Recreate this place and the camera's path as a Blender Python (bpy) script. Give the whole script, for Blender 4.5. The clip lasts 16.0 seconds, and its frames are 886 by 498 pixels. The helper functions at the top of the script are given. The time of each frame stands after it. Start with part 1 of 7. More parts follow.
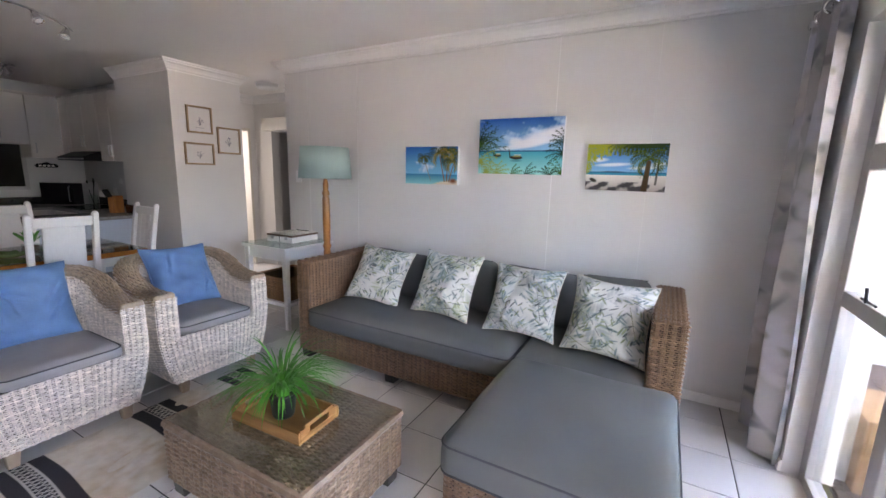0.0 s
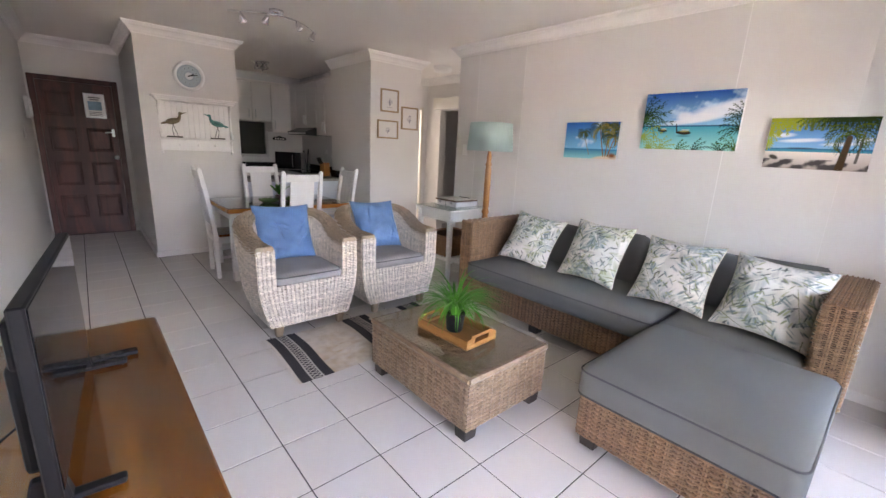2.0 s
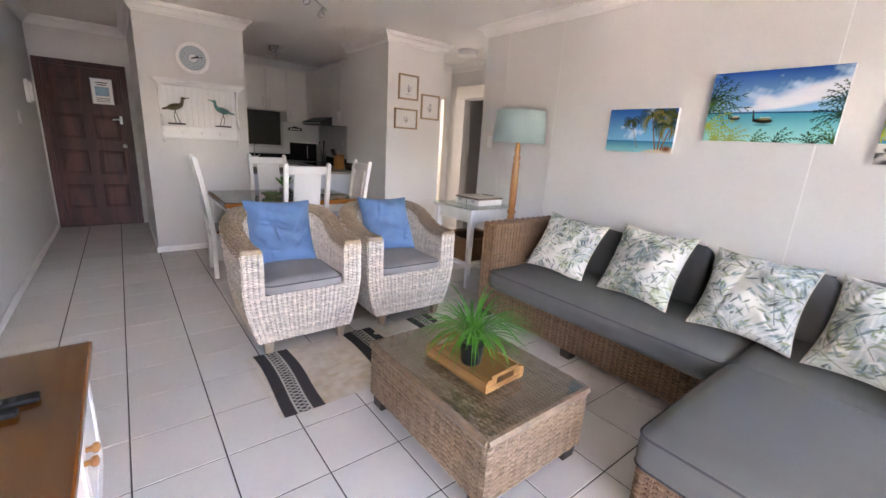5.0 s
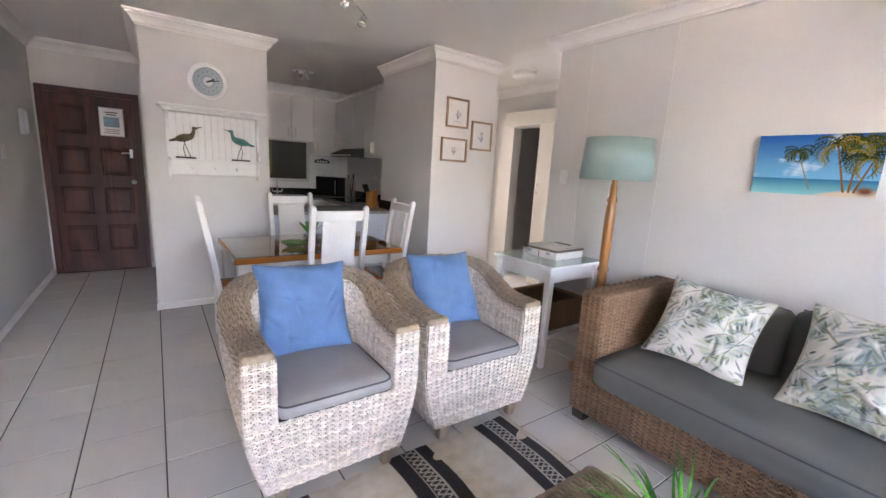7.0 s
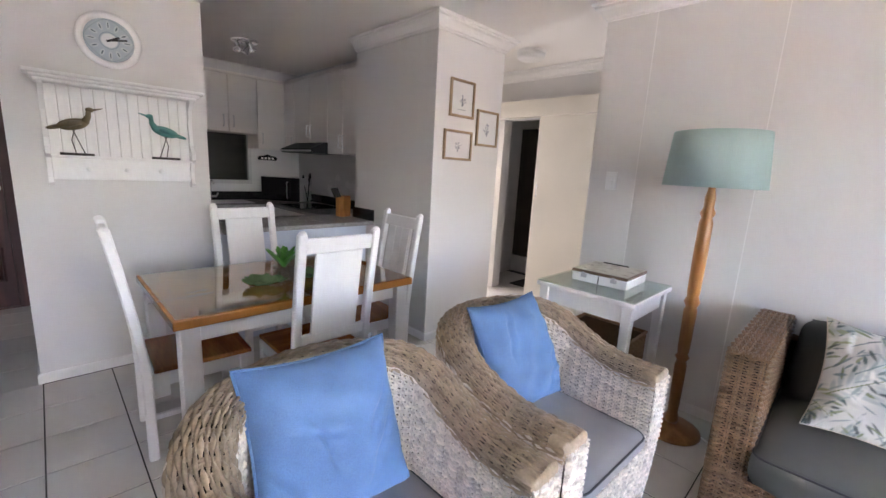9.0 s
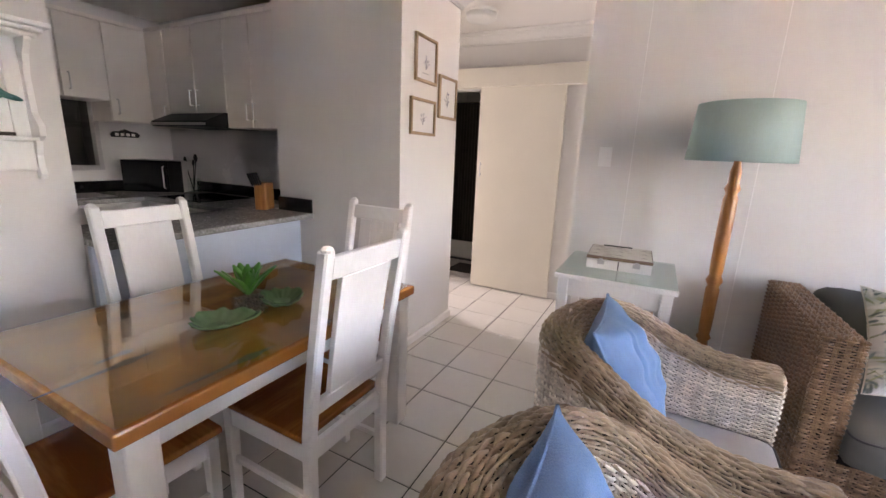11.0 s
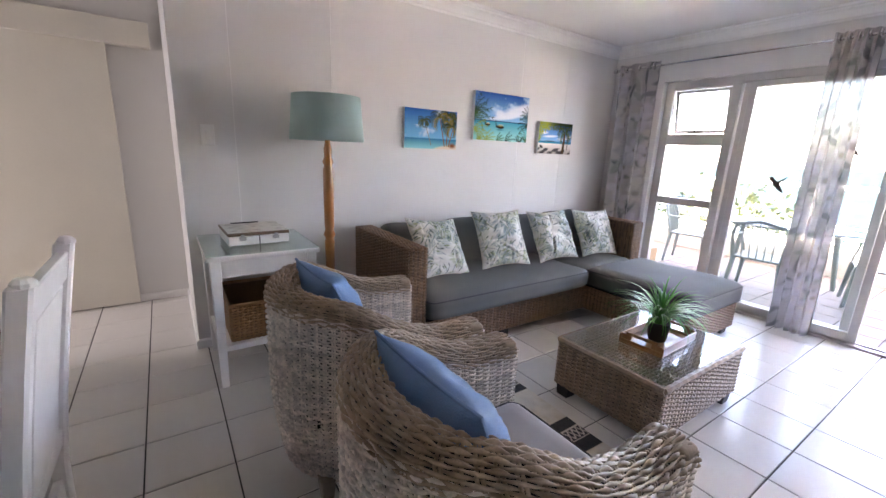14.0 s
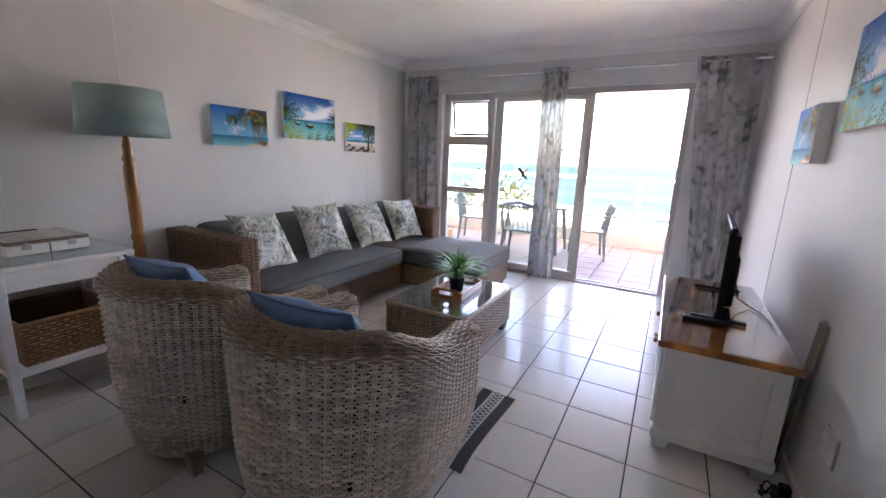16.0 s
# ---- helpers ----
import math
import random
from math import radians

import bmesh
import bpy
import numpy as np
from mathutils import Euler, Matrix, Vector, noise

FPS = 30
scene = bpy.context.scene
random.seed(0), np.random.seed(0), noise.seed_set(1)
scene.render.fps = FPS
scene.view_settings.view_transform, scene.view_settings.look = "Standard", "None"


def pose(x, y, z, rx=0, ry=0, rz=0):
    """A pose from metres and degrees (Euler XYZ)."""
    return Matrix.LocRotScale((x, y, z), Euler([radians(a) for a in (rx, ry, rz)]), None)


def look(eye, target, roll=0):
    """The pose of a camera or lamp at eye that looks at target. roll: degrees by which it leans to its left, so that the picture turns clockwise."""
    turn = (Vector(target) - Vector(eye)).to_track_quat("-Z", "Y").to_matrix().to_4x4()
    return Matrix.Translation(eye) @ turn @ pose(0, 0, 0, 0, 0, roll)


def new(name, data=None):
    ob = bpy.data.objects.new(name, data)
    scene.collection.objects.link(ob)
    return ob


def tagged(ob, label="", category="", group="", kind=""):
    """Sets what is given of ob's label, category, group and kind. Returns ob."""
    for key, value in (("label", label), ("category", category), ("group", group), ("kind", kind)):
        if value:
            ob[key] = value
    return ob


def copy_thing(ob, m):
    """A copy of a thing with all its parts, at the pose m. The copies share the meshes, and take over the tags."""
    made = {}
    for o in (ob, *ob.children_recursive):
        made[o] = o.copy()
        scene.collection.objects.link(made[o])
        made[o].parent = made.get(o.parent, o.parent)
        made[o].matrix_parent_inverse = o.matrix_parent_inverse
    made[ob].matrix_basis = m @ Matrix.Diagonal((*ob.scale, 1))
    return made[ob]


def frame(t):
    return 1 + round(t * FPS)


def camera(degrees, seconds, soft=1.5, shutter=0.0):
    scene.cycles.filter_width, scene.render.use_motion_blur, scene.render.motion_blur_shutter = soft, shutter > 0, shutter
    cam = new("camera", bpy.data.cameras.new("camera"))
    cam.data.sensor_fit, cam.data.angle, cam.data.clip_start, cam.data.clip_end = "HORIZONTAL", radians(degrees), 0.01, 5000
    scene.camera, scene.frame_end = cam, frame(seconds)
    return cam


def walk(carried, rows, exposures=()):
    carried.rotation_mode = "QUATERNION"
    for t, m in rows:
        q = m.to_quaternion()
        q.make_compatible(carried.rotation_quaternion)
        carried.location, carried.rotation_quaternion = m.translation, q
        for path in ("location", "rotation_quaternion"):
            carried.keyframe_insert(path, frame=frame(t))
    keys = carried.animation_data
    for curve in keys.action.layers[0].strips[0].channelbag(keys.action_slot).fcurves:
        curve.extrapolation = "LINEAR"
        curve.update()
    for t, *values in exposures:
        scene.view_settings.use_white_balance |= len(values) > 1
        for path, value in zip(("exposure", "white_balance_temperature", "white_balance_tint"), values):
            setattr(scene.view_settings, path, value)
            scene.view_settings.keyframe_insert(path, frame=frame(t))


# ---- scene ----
cam = camera(95.0, 16.0)
SKY_STRENGTH, SUN_STRENGTH = 0.10, 5.0
PATH = [
    (0, (0.206, 0.491, 1.44), (-0.735, 2.219, 1.081), 1.5),
    (0.5, (0.209, 0.361, 1.388), (-0.957, 1.94, 1.004), 2.0),
    (1, (0.265, 0.267, 1.361), (-1.065, 1.702, 0.945), 2.2),
    (1.5, (0.343, 0.179, 1.362), (-1.081, 1.509, 0.912), 2.5),
    (2, (0.375, 0.101, 1.378), (-1.077, 1.391, 0.902), 2.8),
    (2.5, (0.415, 0.067, 1.377), (-1.022, 1.365, 0.878), 2.9),
    (3, (0.456, 0.082, 1.369), (-0.968, 1.383, 0.843), 2.8),
    (5.5, (-0.154, 0.537, 1.337), (-1.697, 1.714, 0.855), 3.5),
    (6, (-0.374, 0.618, 1.349), (-1.937, 1.787, 0.912), 3.6),
    (6.5, (-0.646, 0.646, 1.376), (-2.228, 1.803, 0.977), 3.5),
    (7, (-0.888, 0.689, 1.378), (-2.488, 1.829, 1.003), 3.2),
    (7.5, (-1.168, 0.741, 1.391), (-2.765, 1.889, 1.027), 3.0),
    (8, (-1.44, 0.74, 1.404), (-2.997, 1.939, 1.033), 3.1),
    (8.5, (-1.697, 0.725, 1.398), (-3.192, 2.003, 1.031), 3.1),
    (9, (-1.953, 0.759, 1.396), (-3.346, 2.143, 1.015), 3.1),
    (11.5, (-2.993, 0.693, 1.349), (-3.671, 2.52, 0.899), 2.0),
    (12, (-3.124, 0.621, 1.338), (-3.521, 2.532, 0.902), 1.7),
    (12.5, (-3.258, 0.648, 1.331), (-3.284, 2.601, 0.899), 1.5),
    (13, (-3.345, 0.691, 1.328), (-2.967, 2.608, 0.901), 1.3),
    (13.5, (-3.398, 0.671, 1.352), (-2.625, 2.46, 0.902), 1.9),
    (14, (-3.388, 0.561, 1.354), (-2.284, 2.161, 0.882), 2.5),
    (14.5, (-3.454, 0.445, 1.331), (-2.088, 1.827, 0.859), 2.8),
    (15, (-3.498, 0.361, 1.345), (-1.973, 1.568, 0.876), 2.6),
    (15.5, (-3.615, 0.347, 1.33), (-1.982, 1.407, 0.872), 2.4),
    (16, (-3.767, 0.316, 1.321), (-2.055, 1.255, 0.889), 2.2),
]
EXPOSURES = [(0, 5.78, 7200, 31), (0.5, 5.92, 7280, 31), (1.5, 6.1, 7600, 32), (3, 6.1, 7950, 33), (7, 6.43, 7420, 31.5), (9, 6.5, 7250, 30.5), (11.5, 6.72, 7900, 35), (12.5, 6.84, 7900, 34), (13.5, 6.42, 7450, 33), (14.5, 5.8, 7150, 33), (16, 5.5, 7200, 33)]
walk(cam, [(t, look(eye, target, roll)) for t, eye, target, roll in PATH], EXPOSURES)

# ---- world, sun and exposure ----
SUN_UP, SUN_ROUND = radians(79), radians(-96)
world = bpy.data.worlds.new("sky")
scene.world = world
world.use_nodes = True
_wn = world.node_tree.nodes
_sky = _wn.new("ShaderNodeTexSky")
_sky.sky_type, _sky.sun_disc = "NISHITA", False
_sky.sun_elevation, _sky.sun_rotation = SUN_UP, SUN_ROUND
_sky.dust_density, _sky.ozone_density = 2.5, 1.0
_wn["Background"].inputs[1].default_value = SKY_STRENGTH
world.node_tree.links.new(_sky.outputs[0], _wn["Background"].inputs[0])
sun = new("sun", bpy.data.lights.new("sun", "SUN"))
sun.data.energy, sun.data.angle, sun.data.color = SUN_STRENGTH, radians(0.6), (1.0, 0.95, 0.88)
sun.matrix_world = look((math.sin(SUN_ROUND) * math.cos(SUN_UP) * 50, math.cos(SUN_ROUND) * math.cos(SUN_UP) * 50, math.sin(SUN_UP) * 50), (0, 0, 0))



# ---- materials ----
def lin(c):
    """Linear colour from 0-255 screen values."""
    return tuple((v / 255 / 12.92) if v <= 10 else ((v / 255 + 0.055) / 1.055) ** 2.4 for v in c)


def mat(name, col, rough=0.5, metal=0.0, var=0.12, scale=3.0, fine=60.0, bump=0.1, coat=0.0, attr=False, stretch=(1, 1, 1), island=0.0, objrand=0.0, translucent=0.0, see=0.0, depth=0.004, spec=0.5):
    m = bpy.data.materials.new(name)
    m.use_nodes = True
    nt, n, l = m.node_tree, m.node_tree.nodes, m.node_tree.links
    b = n["Principled BSDF"]
    b.inputs["Metallic"].default_value = metal
    b.inputs["Coat Weight"].default_value = coat
    b.inputs["Coat Roughness"].default_value = 0.08
    b.inputs["Specular IOR Level"].default_value = spec
    co = n.new("ShaderNodeTexCoord")
    mp = n.new("ShaderNodeMapping")
    mp.inputs["Scale"].default_value = stretch
    l.new(co.outputs["Object"], mp.inputs["Vector"])
    n1, n2 = n.new("ShaderNodeTexNoise"), n.new("ShaderNodeTexNoise")
    n1.inputs["Scale"].default_value, n1.inputs["Detail"].default_value = scale, 4
    n2.inputs["Scale"].default_value, n2.inputs["Detail"].default_value = fine, 3
    l.new(mp.outputs[0], n1.inputs["Vector"])
    l.new(mp.outputs[0], n2.inputs["Vector"])
    add = n.new("ShaderNodeMath")
    add.operation = "MULTIPLY_ADD"
    add.inputs[1].default_value = 0.5
    l.new(n2.outputs[0], add.inputs[0])
    l.new(n1.outputs[0], add.inputs[2])
    last = add.outputs[0]
    if island or objrand:
        src = n.new("ShaderNodeNewGeometry").outputs["Random Per Island"] if island else n.new("ShaderNodeObjectInfo").outputs["Random"]
        a2 = n.new("ShaderNodeMath")
        a2.operation = "MULTIPLY_ADD"
        a2.inputs[1].default_value = (island or objrand)
        l.new(src, a2.inputs[0])
        l.new(last, a2.inputs[2])
        last = a2.outputs[0]
    rg = n.new("ShaderNodeMapRange")
    rg.inputs["From Min"].default_value, rg.inputs["From Max"].default_value = 0.4, 1.1 + (island or objrand)
    rg.inputs["To Min"].default_value, rg.inputs["To Max"].default_value = 1 - var, 1 + var
    l.new(last, rg.inputs["Value"])
    mul = n.new("ShaderNodeVectorMath")
    mul.operation = "SCALE"
    if attr:
        at = n.new("ShaderNodeAttribute")
        at.attribute_name = "Col"
        l.new(at.outputs["Color"], mul.inputs[0])
    else:
        mul.inputs[0].default_value = col[:3]
    l.new(rg.outputs[0], mul.inputs["Scale"])
    l.new(mul.outputs[0], b.inputs["Base Color"])
    rr = n.new("ShaderNodeMapRange")
    rr.inputs["To Min"].default_value, rr.inputs["To Max"].default_value = max(rough - 0.07, 0.02), min(rough + 0.07, 1)
    l.new(n1.outputs[0], rr.inputs["Value"])
    l.new(rr.outputs[0], b.inputs["Roughness"])
    if bump:
        bp = n.new("ShaderNodeBump")
        bp.inputs["Strength"].default_value, bp.inputs["Distance"].default_value = bump, depth
        l.new(add.outputs[0], bp.inputs["Height"])
        l.new(bp.outputs[0], b.inputs["Normal"])
    out = n["Material Output"]
    shader = b.outputs[0]
    if translucent:
        tr, mx = n.new("ShaderNodeBsdfTranslucent"), n.new("ShaderNodeMixShader")
        mx.inputs[0].default_value = translucent
        l.new(mul.outputs[0], tr.inputs[0])
        l.new(shader, mx.inputs[1])
        l.new(tr.outputs[0], mx.inputs[2])
        shader = mx.outputs[0]
    if see:
        tp, mx = n.new("ShaderNodeBsdfTransparent"), n.new("ShaderNodeMixShader")
        mx.inputs[0].default_value = see
        l.new(shader, mx.inputs[1])
        l.new(tp.outputs[0], mx.inputs[2])
        shader = mx.outputs[0]
    l.new(shader, out.inputs[0])
    return m


def wood(name, light, dark, rough=0.3, coat=0.3, axis=0, ring=9.0, spread=0.5):
    """Board timber: long grain along one axis, growth rings and fine fibres."""
    m = bpy.data.materials.new(name)
    m.use_nodes = True
    n, l = m.node_tree.nodes, m.node_tree.links
    b = n["Principled BSDF"]
    b.inputs["Coat Weight"].default_value, b.inputs["Coat Roughness"].default_value = coat, 0.12
    co, mp = n.new("ShaderNodeTexCoord"), n.new("ShaderNodeMapping")
    sc = [1.0, 1.0, 1.0]
    sc[axis] = 0.12
    mp.inputs["Scale"].default_value = sc
    l.new(co.outputs["Object"], mp.inputs["Vector"])
    wv = n.new("ShaderNodeTexNoise")
    wv.inputs["Scale"].default_value, wv.inputs["Detail"].default_value, wv.inputs["Distortion"].default_value = ring, 5, spread
    fb = n.new("ShaderNodeTexNoise")
    fb.inputs["Scale"].default_value, fb.inputs["Detail"].default_value = 90, 4
    l.new(mp.outputs[0], wv.inputs["Vector"])
    l.new(mp.outputs[0], fb.inputs["Vector"])
    ml = n.new("ShaderNodeMath")
    ml.operation = "MULTIPLY"
    ml.inputs[1].default_value = 7.0
    l.new(wv.outputs[0], ml.inputs[0])
    fr = n.new("ShaderNodeMath")
    fr.operation = "PINGPONG"
    fr.inputs[1].default_value = 1.0
    l.new(ml.outputs[0], fr.inputs[0])
    ad = n.new("ShaderNodeMath")
    ad.operation = "MULTIPLY_ADD"
    ad.inputs[1].default_value = 0.6
    l.new(fb.outputs[0], ad.inputs[0])
    l.new(fr.outputs[0], ad.inputs[2])
    rp = n.new("ShaderNodeValToRGB")
    rp.color_ramp.elements[0].position, rp.color_ramp.elements[0].color = 0.25, (*light, 1)
    rp.color_ramp.elements[1].position, rp.color_ramp.elements[1].color = 1.35 / 1.6 + 0.1, (*dark, 1)
    l.new(ad.outputs[0], rp.inputs[0])
    l.new(rp.outputs[0], b.inputs["Base Color"])
    b.inputs["Roughness"].default_value = rough
    bp = n.new("ShaderNodeBump")
    bp.inputs["Strength"].default_value, bp.inputs["Distance"].default_value = 0.08, 0.002
    l.new(fb.outputs[0], bp.inputs["Height"])
    l.new(bp.outputs[0], b.inputs["Normal"])
    return m


def glass(name, tint=(0.95, 0.98, 0.97), rough=0.0, mix=0.1):
    """A thin pane: it lets light straight through and mirrors a little, more at a grazing angle."""
    m = bpy.data.materials.new(name)
    m.use_nodes = True
    n, l = m.node_tree.nodes, m.node_tree.links
    tp, gl, mx, lw = n.new("ShaderNodeBsdfTransparent"), n.new("ShaderNodeBsdfGlossy"), n.new("ShaderNodeMixShader"), n.new("ShaderNodeLayerWeight")
    tp.inputs[0].default_value = (*tint, 1)
    gl.inputs["Roughness"].default_value = 0.015 + rough
    lw.inputs[0].default_value = 0.5
    pw, ma = n.new("ShaderNodeMath"), n.new("ShaderNodeMath")
    pw.operation, ma.operation = "POWER", "MULTIPLY_ADD"
    pw.inputs[1].default_value, ma.inputs[1].default_value, ma.inputs[2].default_value = 3.6, 0.85, 0.03
    l.new(lw.outputs["Facing"], pw.inputs[0])
    l.new(pw.outputs[0], ma.inputs[0])
    l.new(ma.outputs[0], mx.inputs[0])
    l.new(tp.outputs[0], mx.inputs[1])
    l.new(gl.outputs[0], mx.inputs[2])
    l.new(mx.outputs[0], n["Material Output"].inputs[0])
    return m


M_WALL = mat("grey_wall_paint", (0.74, 0.725, 0.70), 0.6, var=0.04, scale=1.2, fine=180, bump=0.12, depth=0.002)
M_TRIM = mat("white_gloss_trim", (0.86, 0.85, 0.83), 0.4, var=0.04, bump=0.03)
M_CEIL = mat("ceiling_paint", (0.89, 0.865, 0.83), 0.8, var=0.04, scale=0.8, fine=120, bump=0.15, depth=0.002)
M_TILE = mat("cream_ceramic_tile", (0.68, 0.655, 0.615), 0.2, var=0.06, scale=2.5, fine=30, bump=0.03, objrand=0.5, spec=0.2)
M_GROUT = mat("dark_grout", (0.035, 0.032, 0.03), 0.9, var=0.3, fine=200, bump=0.3)
M_CREAM = mat("cream_door_paint", (0.72, 0.68, 0.59), 0.45, var=0.04, bump=0.03)
M_WHITE = mat("white_painted_wood", (0.89, 0.885, 0.87), 0.38, var=0.06, scale=5, fine=80, bump=0.08, stretch=(1, 1, 0.3))
M_RED = wood("stained_meranti", (0.10, 0.024, 0.020), (0.05, 0.011, 0.009), 0.5, 0.03, axis=2, ring=6)
M_PINE = wood("varnished_pine", (0.64, 0.25, 0.052), (0.29, 0.085, 0.014), 0.22, 0.5, axis=0, ring=2.4)
M_PINEY = wood("varnished_pine_along", (0.72, 0.32, 0.075), (0.44, 0.16, 0.032), 0.22, 0.5, axis=1, ring=2.6)
M_PINEZ = wood("turned_pine", (0.56, 0.25, 0.075), (0.36, 0.13, 0.03), 0.3, 0.4, axis=2, ring=4)
M_TRAY = wood("oak_tray_wood", (0.44, 0.22, 0.075), (0.30, 0.13, 0.04), 0.4, 0.2, axis=0, ring=5)
M_WICKR = mat("worn_rattan_rim", (0.37, 0.275, 0.19), 0.4, var=0.6, scale=30, fine=140, bump=0.25, island=0.35, depth=0.002)
M_WICKW = mat("whitewashed_rattan", (0.72, 0.64, 0.56), 0.4, var=0.6, scale=34, fine=140, bump=0.25, island=0.35, depth=0.002)
M_WICKB = mat("brown_rattan", (0.25, 0.145, 0.083), 0.4, var=0.6, scale=24, fine=140, bump=0.25, island=0.4, depth=0.002)
M_WICKT = mat("greyed_rattan", (0.285, 0.195, 0.128), 0.4, var=0.55, scale=24, fine=140, bump=0.25, island=0.4, depth=0.002)
# Near-black fills behind the rattan: shade of the weave's gaps put into colour.
M_GAPSHADE = mat("gap_shade_brown", (0.018, 0.012, 0.008), 0.9, var=0.2)
M_GAPSHADET = mat("gap_shade_greyed", (0.025, 0.018, 0.012), 0.9, var=0.2)
M_GAPSHADEW = mat("gap_shade_whitewashed", (0.022, 0.017, 0.014), 0.9, var=0.2)
M_LEG = mat("bleached_wood_leg", (0.36, 0.27, 0.19), 0.55, var=0.25, scale=20, stretch=(1, 1, 0.2))
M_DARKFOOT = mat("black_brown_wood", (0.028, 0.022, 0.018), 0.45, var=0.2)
M_GREYFAB = mat("slate_grey_canvas", (0.125, 0.13, 0.122), 0.85, var=0.1, scale=4, fine=500, bump=0.35, depth=0.002)
M_SEATFAB = mat("warm_grey_cushion", (0.31, 0.295, 0.29), 0.85, var=0.12, scale=6, fine=500, bump=0.35, depth=0.002)
M_PIPE = mat("dark_piping", (0.06, 0.062, 0.065), 0.8, var=0.1)
M_BLUE = mat("cornflower_blue_cotton", (0.105, 0.225, 0.43), 0.6, var=0.28, scale=7, fine=300, bump=0.5, depth=0.012)
M_PRINT = mat("printed_cotton", (1, 1, 1), 0.8, var=0.06, scale=8, fine=500, bump=0.3, attr=True, depth=0.002)
M_CANVAS = mat("printed_canvas", (1, 1, 1), 0.6, var=0.03, scale=8, fine=600, bump=0.15, attr=True, depth=0.001, spec=0.12)
M_CURT = mat("sheer_floral_fabric", (1, 1, 1), 0.85, var=0.08, scale=6, fine=300, bump=0.2, attr=True, translucent=0.08, see=0.05)
M_RUG = mat("woven_rug", (1, 1, 1), 0.95, var=0.15, scale=14, fine=300, bump=0.8, attr=True, depth=0.004)
M_FRINGE = mat("cream_fringe", (0.6, 0.55, 0.46), 0.95, var=0.2)
M_SHADE = mat("pale_aqua_linen", (0.46, 0.62, 0.585), 0.85, var=0.08, scale=8, fine=260, bump=0.3, translucent=0.2, depth=0.002, stretch=(1, 1, 0.3))
M_CHROME = mat("chrome", (0.75, 0.75, 0.76), 0.12, 1.0, var=0.03, bump=0)
M_STEEL = mat("brushed_steel", (0.55, 0.55, 0.56), 0.32, 1.0, var=0.08, fine=200, bump=0.05)
M_ALU = mat("bronze_grey_aluminium", (0.52, 0.50, 0.475), 0.4, 0.3, var=0.06, bump=0.02)
M_BLACK = mat("black_plastic", (0.012, 0.012, 0.013), 0.5, var=0.15, bump=0.03, spec=0.3)
M_SCREEN = mat("black_gloss_screen", (0.008, 0.008, 0.01), 0.05, var=0.05, bump=0)
M_GRANITE = mat("speckled_granite", (0.36, 0.35, 0.34), 0.25, var=0.5, scale=60, fine=260, bump=0.02)
M_DGRAN = mat("black_granite", (0.012, 0.012, 0.013), 0.2, var=0.5, scale=60, fine=260, bump=0)
M_BLUEPANEL = mat("pale_blue_white_panel", (0.60, 0.66, 0.74), 0.45, var=0.04)
M_CAB = mat("ivory_melamine", (0.74, 0.71, 0.68), 0.38, var=0.03, bump=0.02)
M_SPLASH = mat("white_splash_tile", (0.70, 0.70, 0.70), 0.25, var=0.04)
M_GREEN = mat("grass_green_plastic", (0.05, 0.27, 0.028), 0.42, var=0.45, scale=12, fine=60, island=0.6, bump=0.05)
M_SUCC = mat("succulent_green", (0.06, 0.30, 0.03), 0.4, var=0.35, scale=14, island=0.4, bump=0.05)
M_BOWL = mat("celadon_glaze", (0.16, 0.27, 0.12), 0.15, var=0.2, scale=20, coat=0.5)
M_PEBBLE = mat("brown_pebbles", (0.16, 0.10, 0.065), 0.5, var=0.5, island=0.8)
M_SAND = mat("pale_beach_sand", (0.20, 0.18, 0.15), 0.9, var=0.1, scale=0.05, fine=0.6)
M_PAPER = mat("white_paper", (0.78, 0.78, 0.77), 0.7, var=0.03)
M_FRAMEW = wood("pale_oak_frame", (0.46, 0.33, 0.20), (0.33, 0.22, 0.12), 0.5, 0.1, axis=2, ring=8)
M_BIRDT = mat("teal_painted_wood", (0.06, 0.24, 0.23), 0.5, var=0.4, scale=16, fine=90)
M_BIRDB = mat("driftwood_brown", (0.17, 0.125, 0.07), 0.55, var=0.4, scale=16, fine=90)
M_GLASS = glass("clear_glass")
M_GLASSG = glass("green_edge_glass", (0.86, 0.93, 0.90))
M_PLASTW = mat("white_plastic", (0.87, 0.87, 0.85), 0.3, var=0.03, bump=0)
M_TERRA = mat("terracotta_floor_tile", (0.125, 0.085, 0.066), 0.6, var=0.15, scale=5, objrand=0.4)
M_PLASTER = mat("white_plaster", (0.62, 0.59, 0.54), 0.8, var=0.06, scale=2, fine=90, bump=0.3)
M_PEACH = mat("peach_tile", (0.36, 0.21, 0.10), 0.5, var=0.1, scale=6)
M_SEA = mat("sea_water", (0.0080, 0.0145, 0.0168), 1.0, spec=0.0, var=0.35, scale=0.012, fine=0.12, bump=0.4, depth=0.6, stretch=(1.6, 0.5, 1))
M_BUSH = mat("coastal_leaves", (0.06, 0.072, 0.028), 0.6, var=0.5, scale=3, island=0.8)
M_PATIO = mat("green_grey_plastic", (0.15, 0.19, 0.185), 0.4, var=0.08)
M_DARKROOM = mat("dark_brown_fabric", (0.035, 0.026, 0.022), 0.8, var=0.4, scale=6)
M_BASKET = mat("tan_basket_cane", (0.30, 0.16, 0.07), 0.55, var=0.45, scale=24, island=0.5, bump=0.2)
M_KNIFE = wood("knife_block_beech", (0.45, 0.19, 0.05), (0.32, 0.12, 0.03), 0.4, 0.2, axis=2)


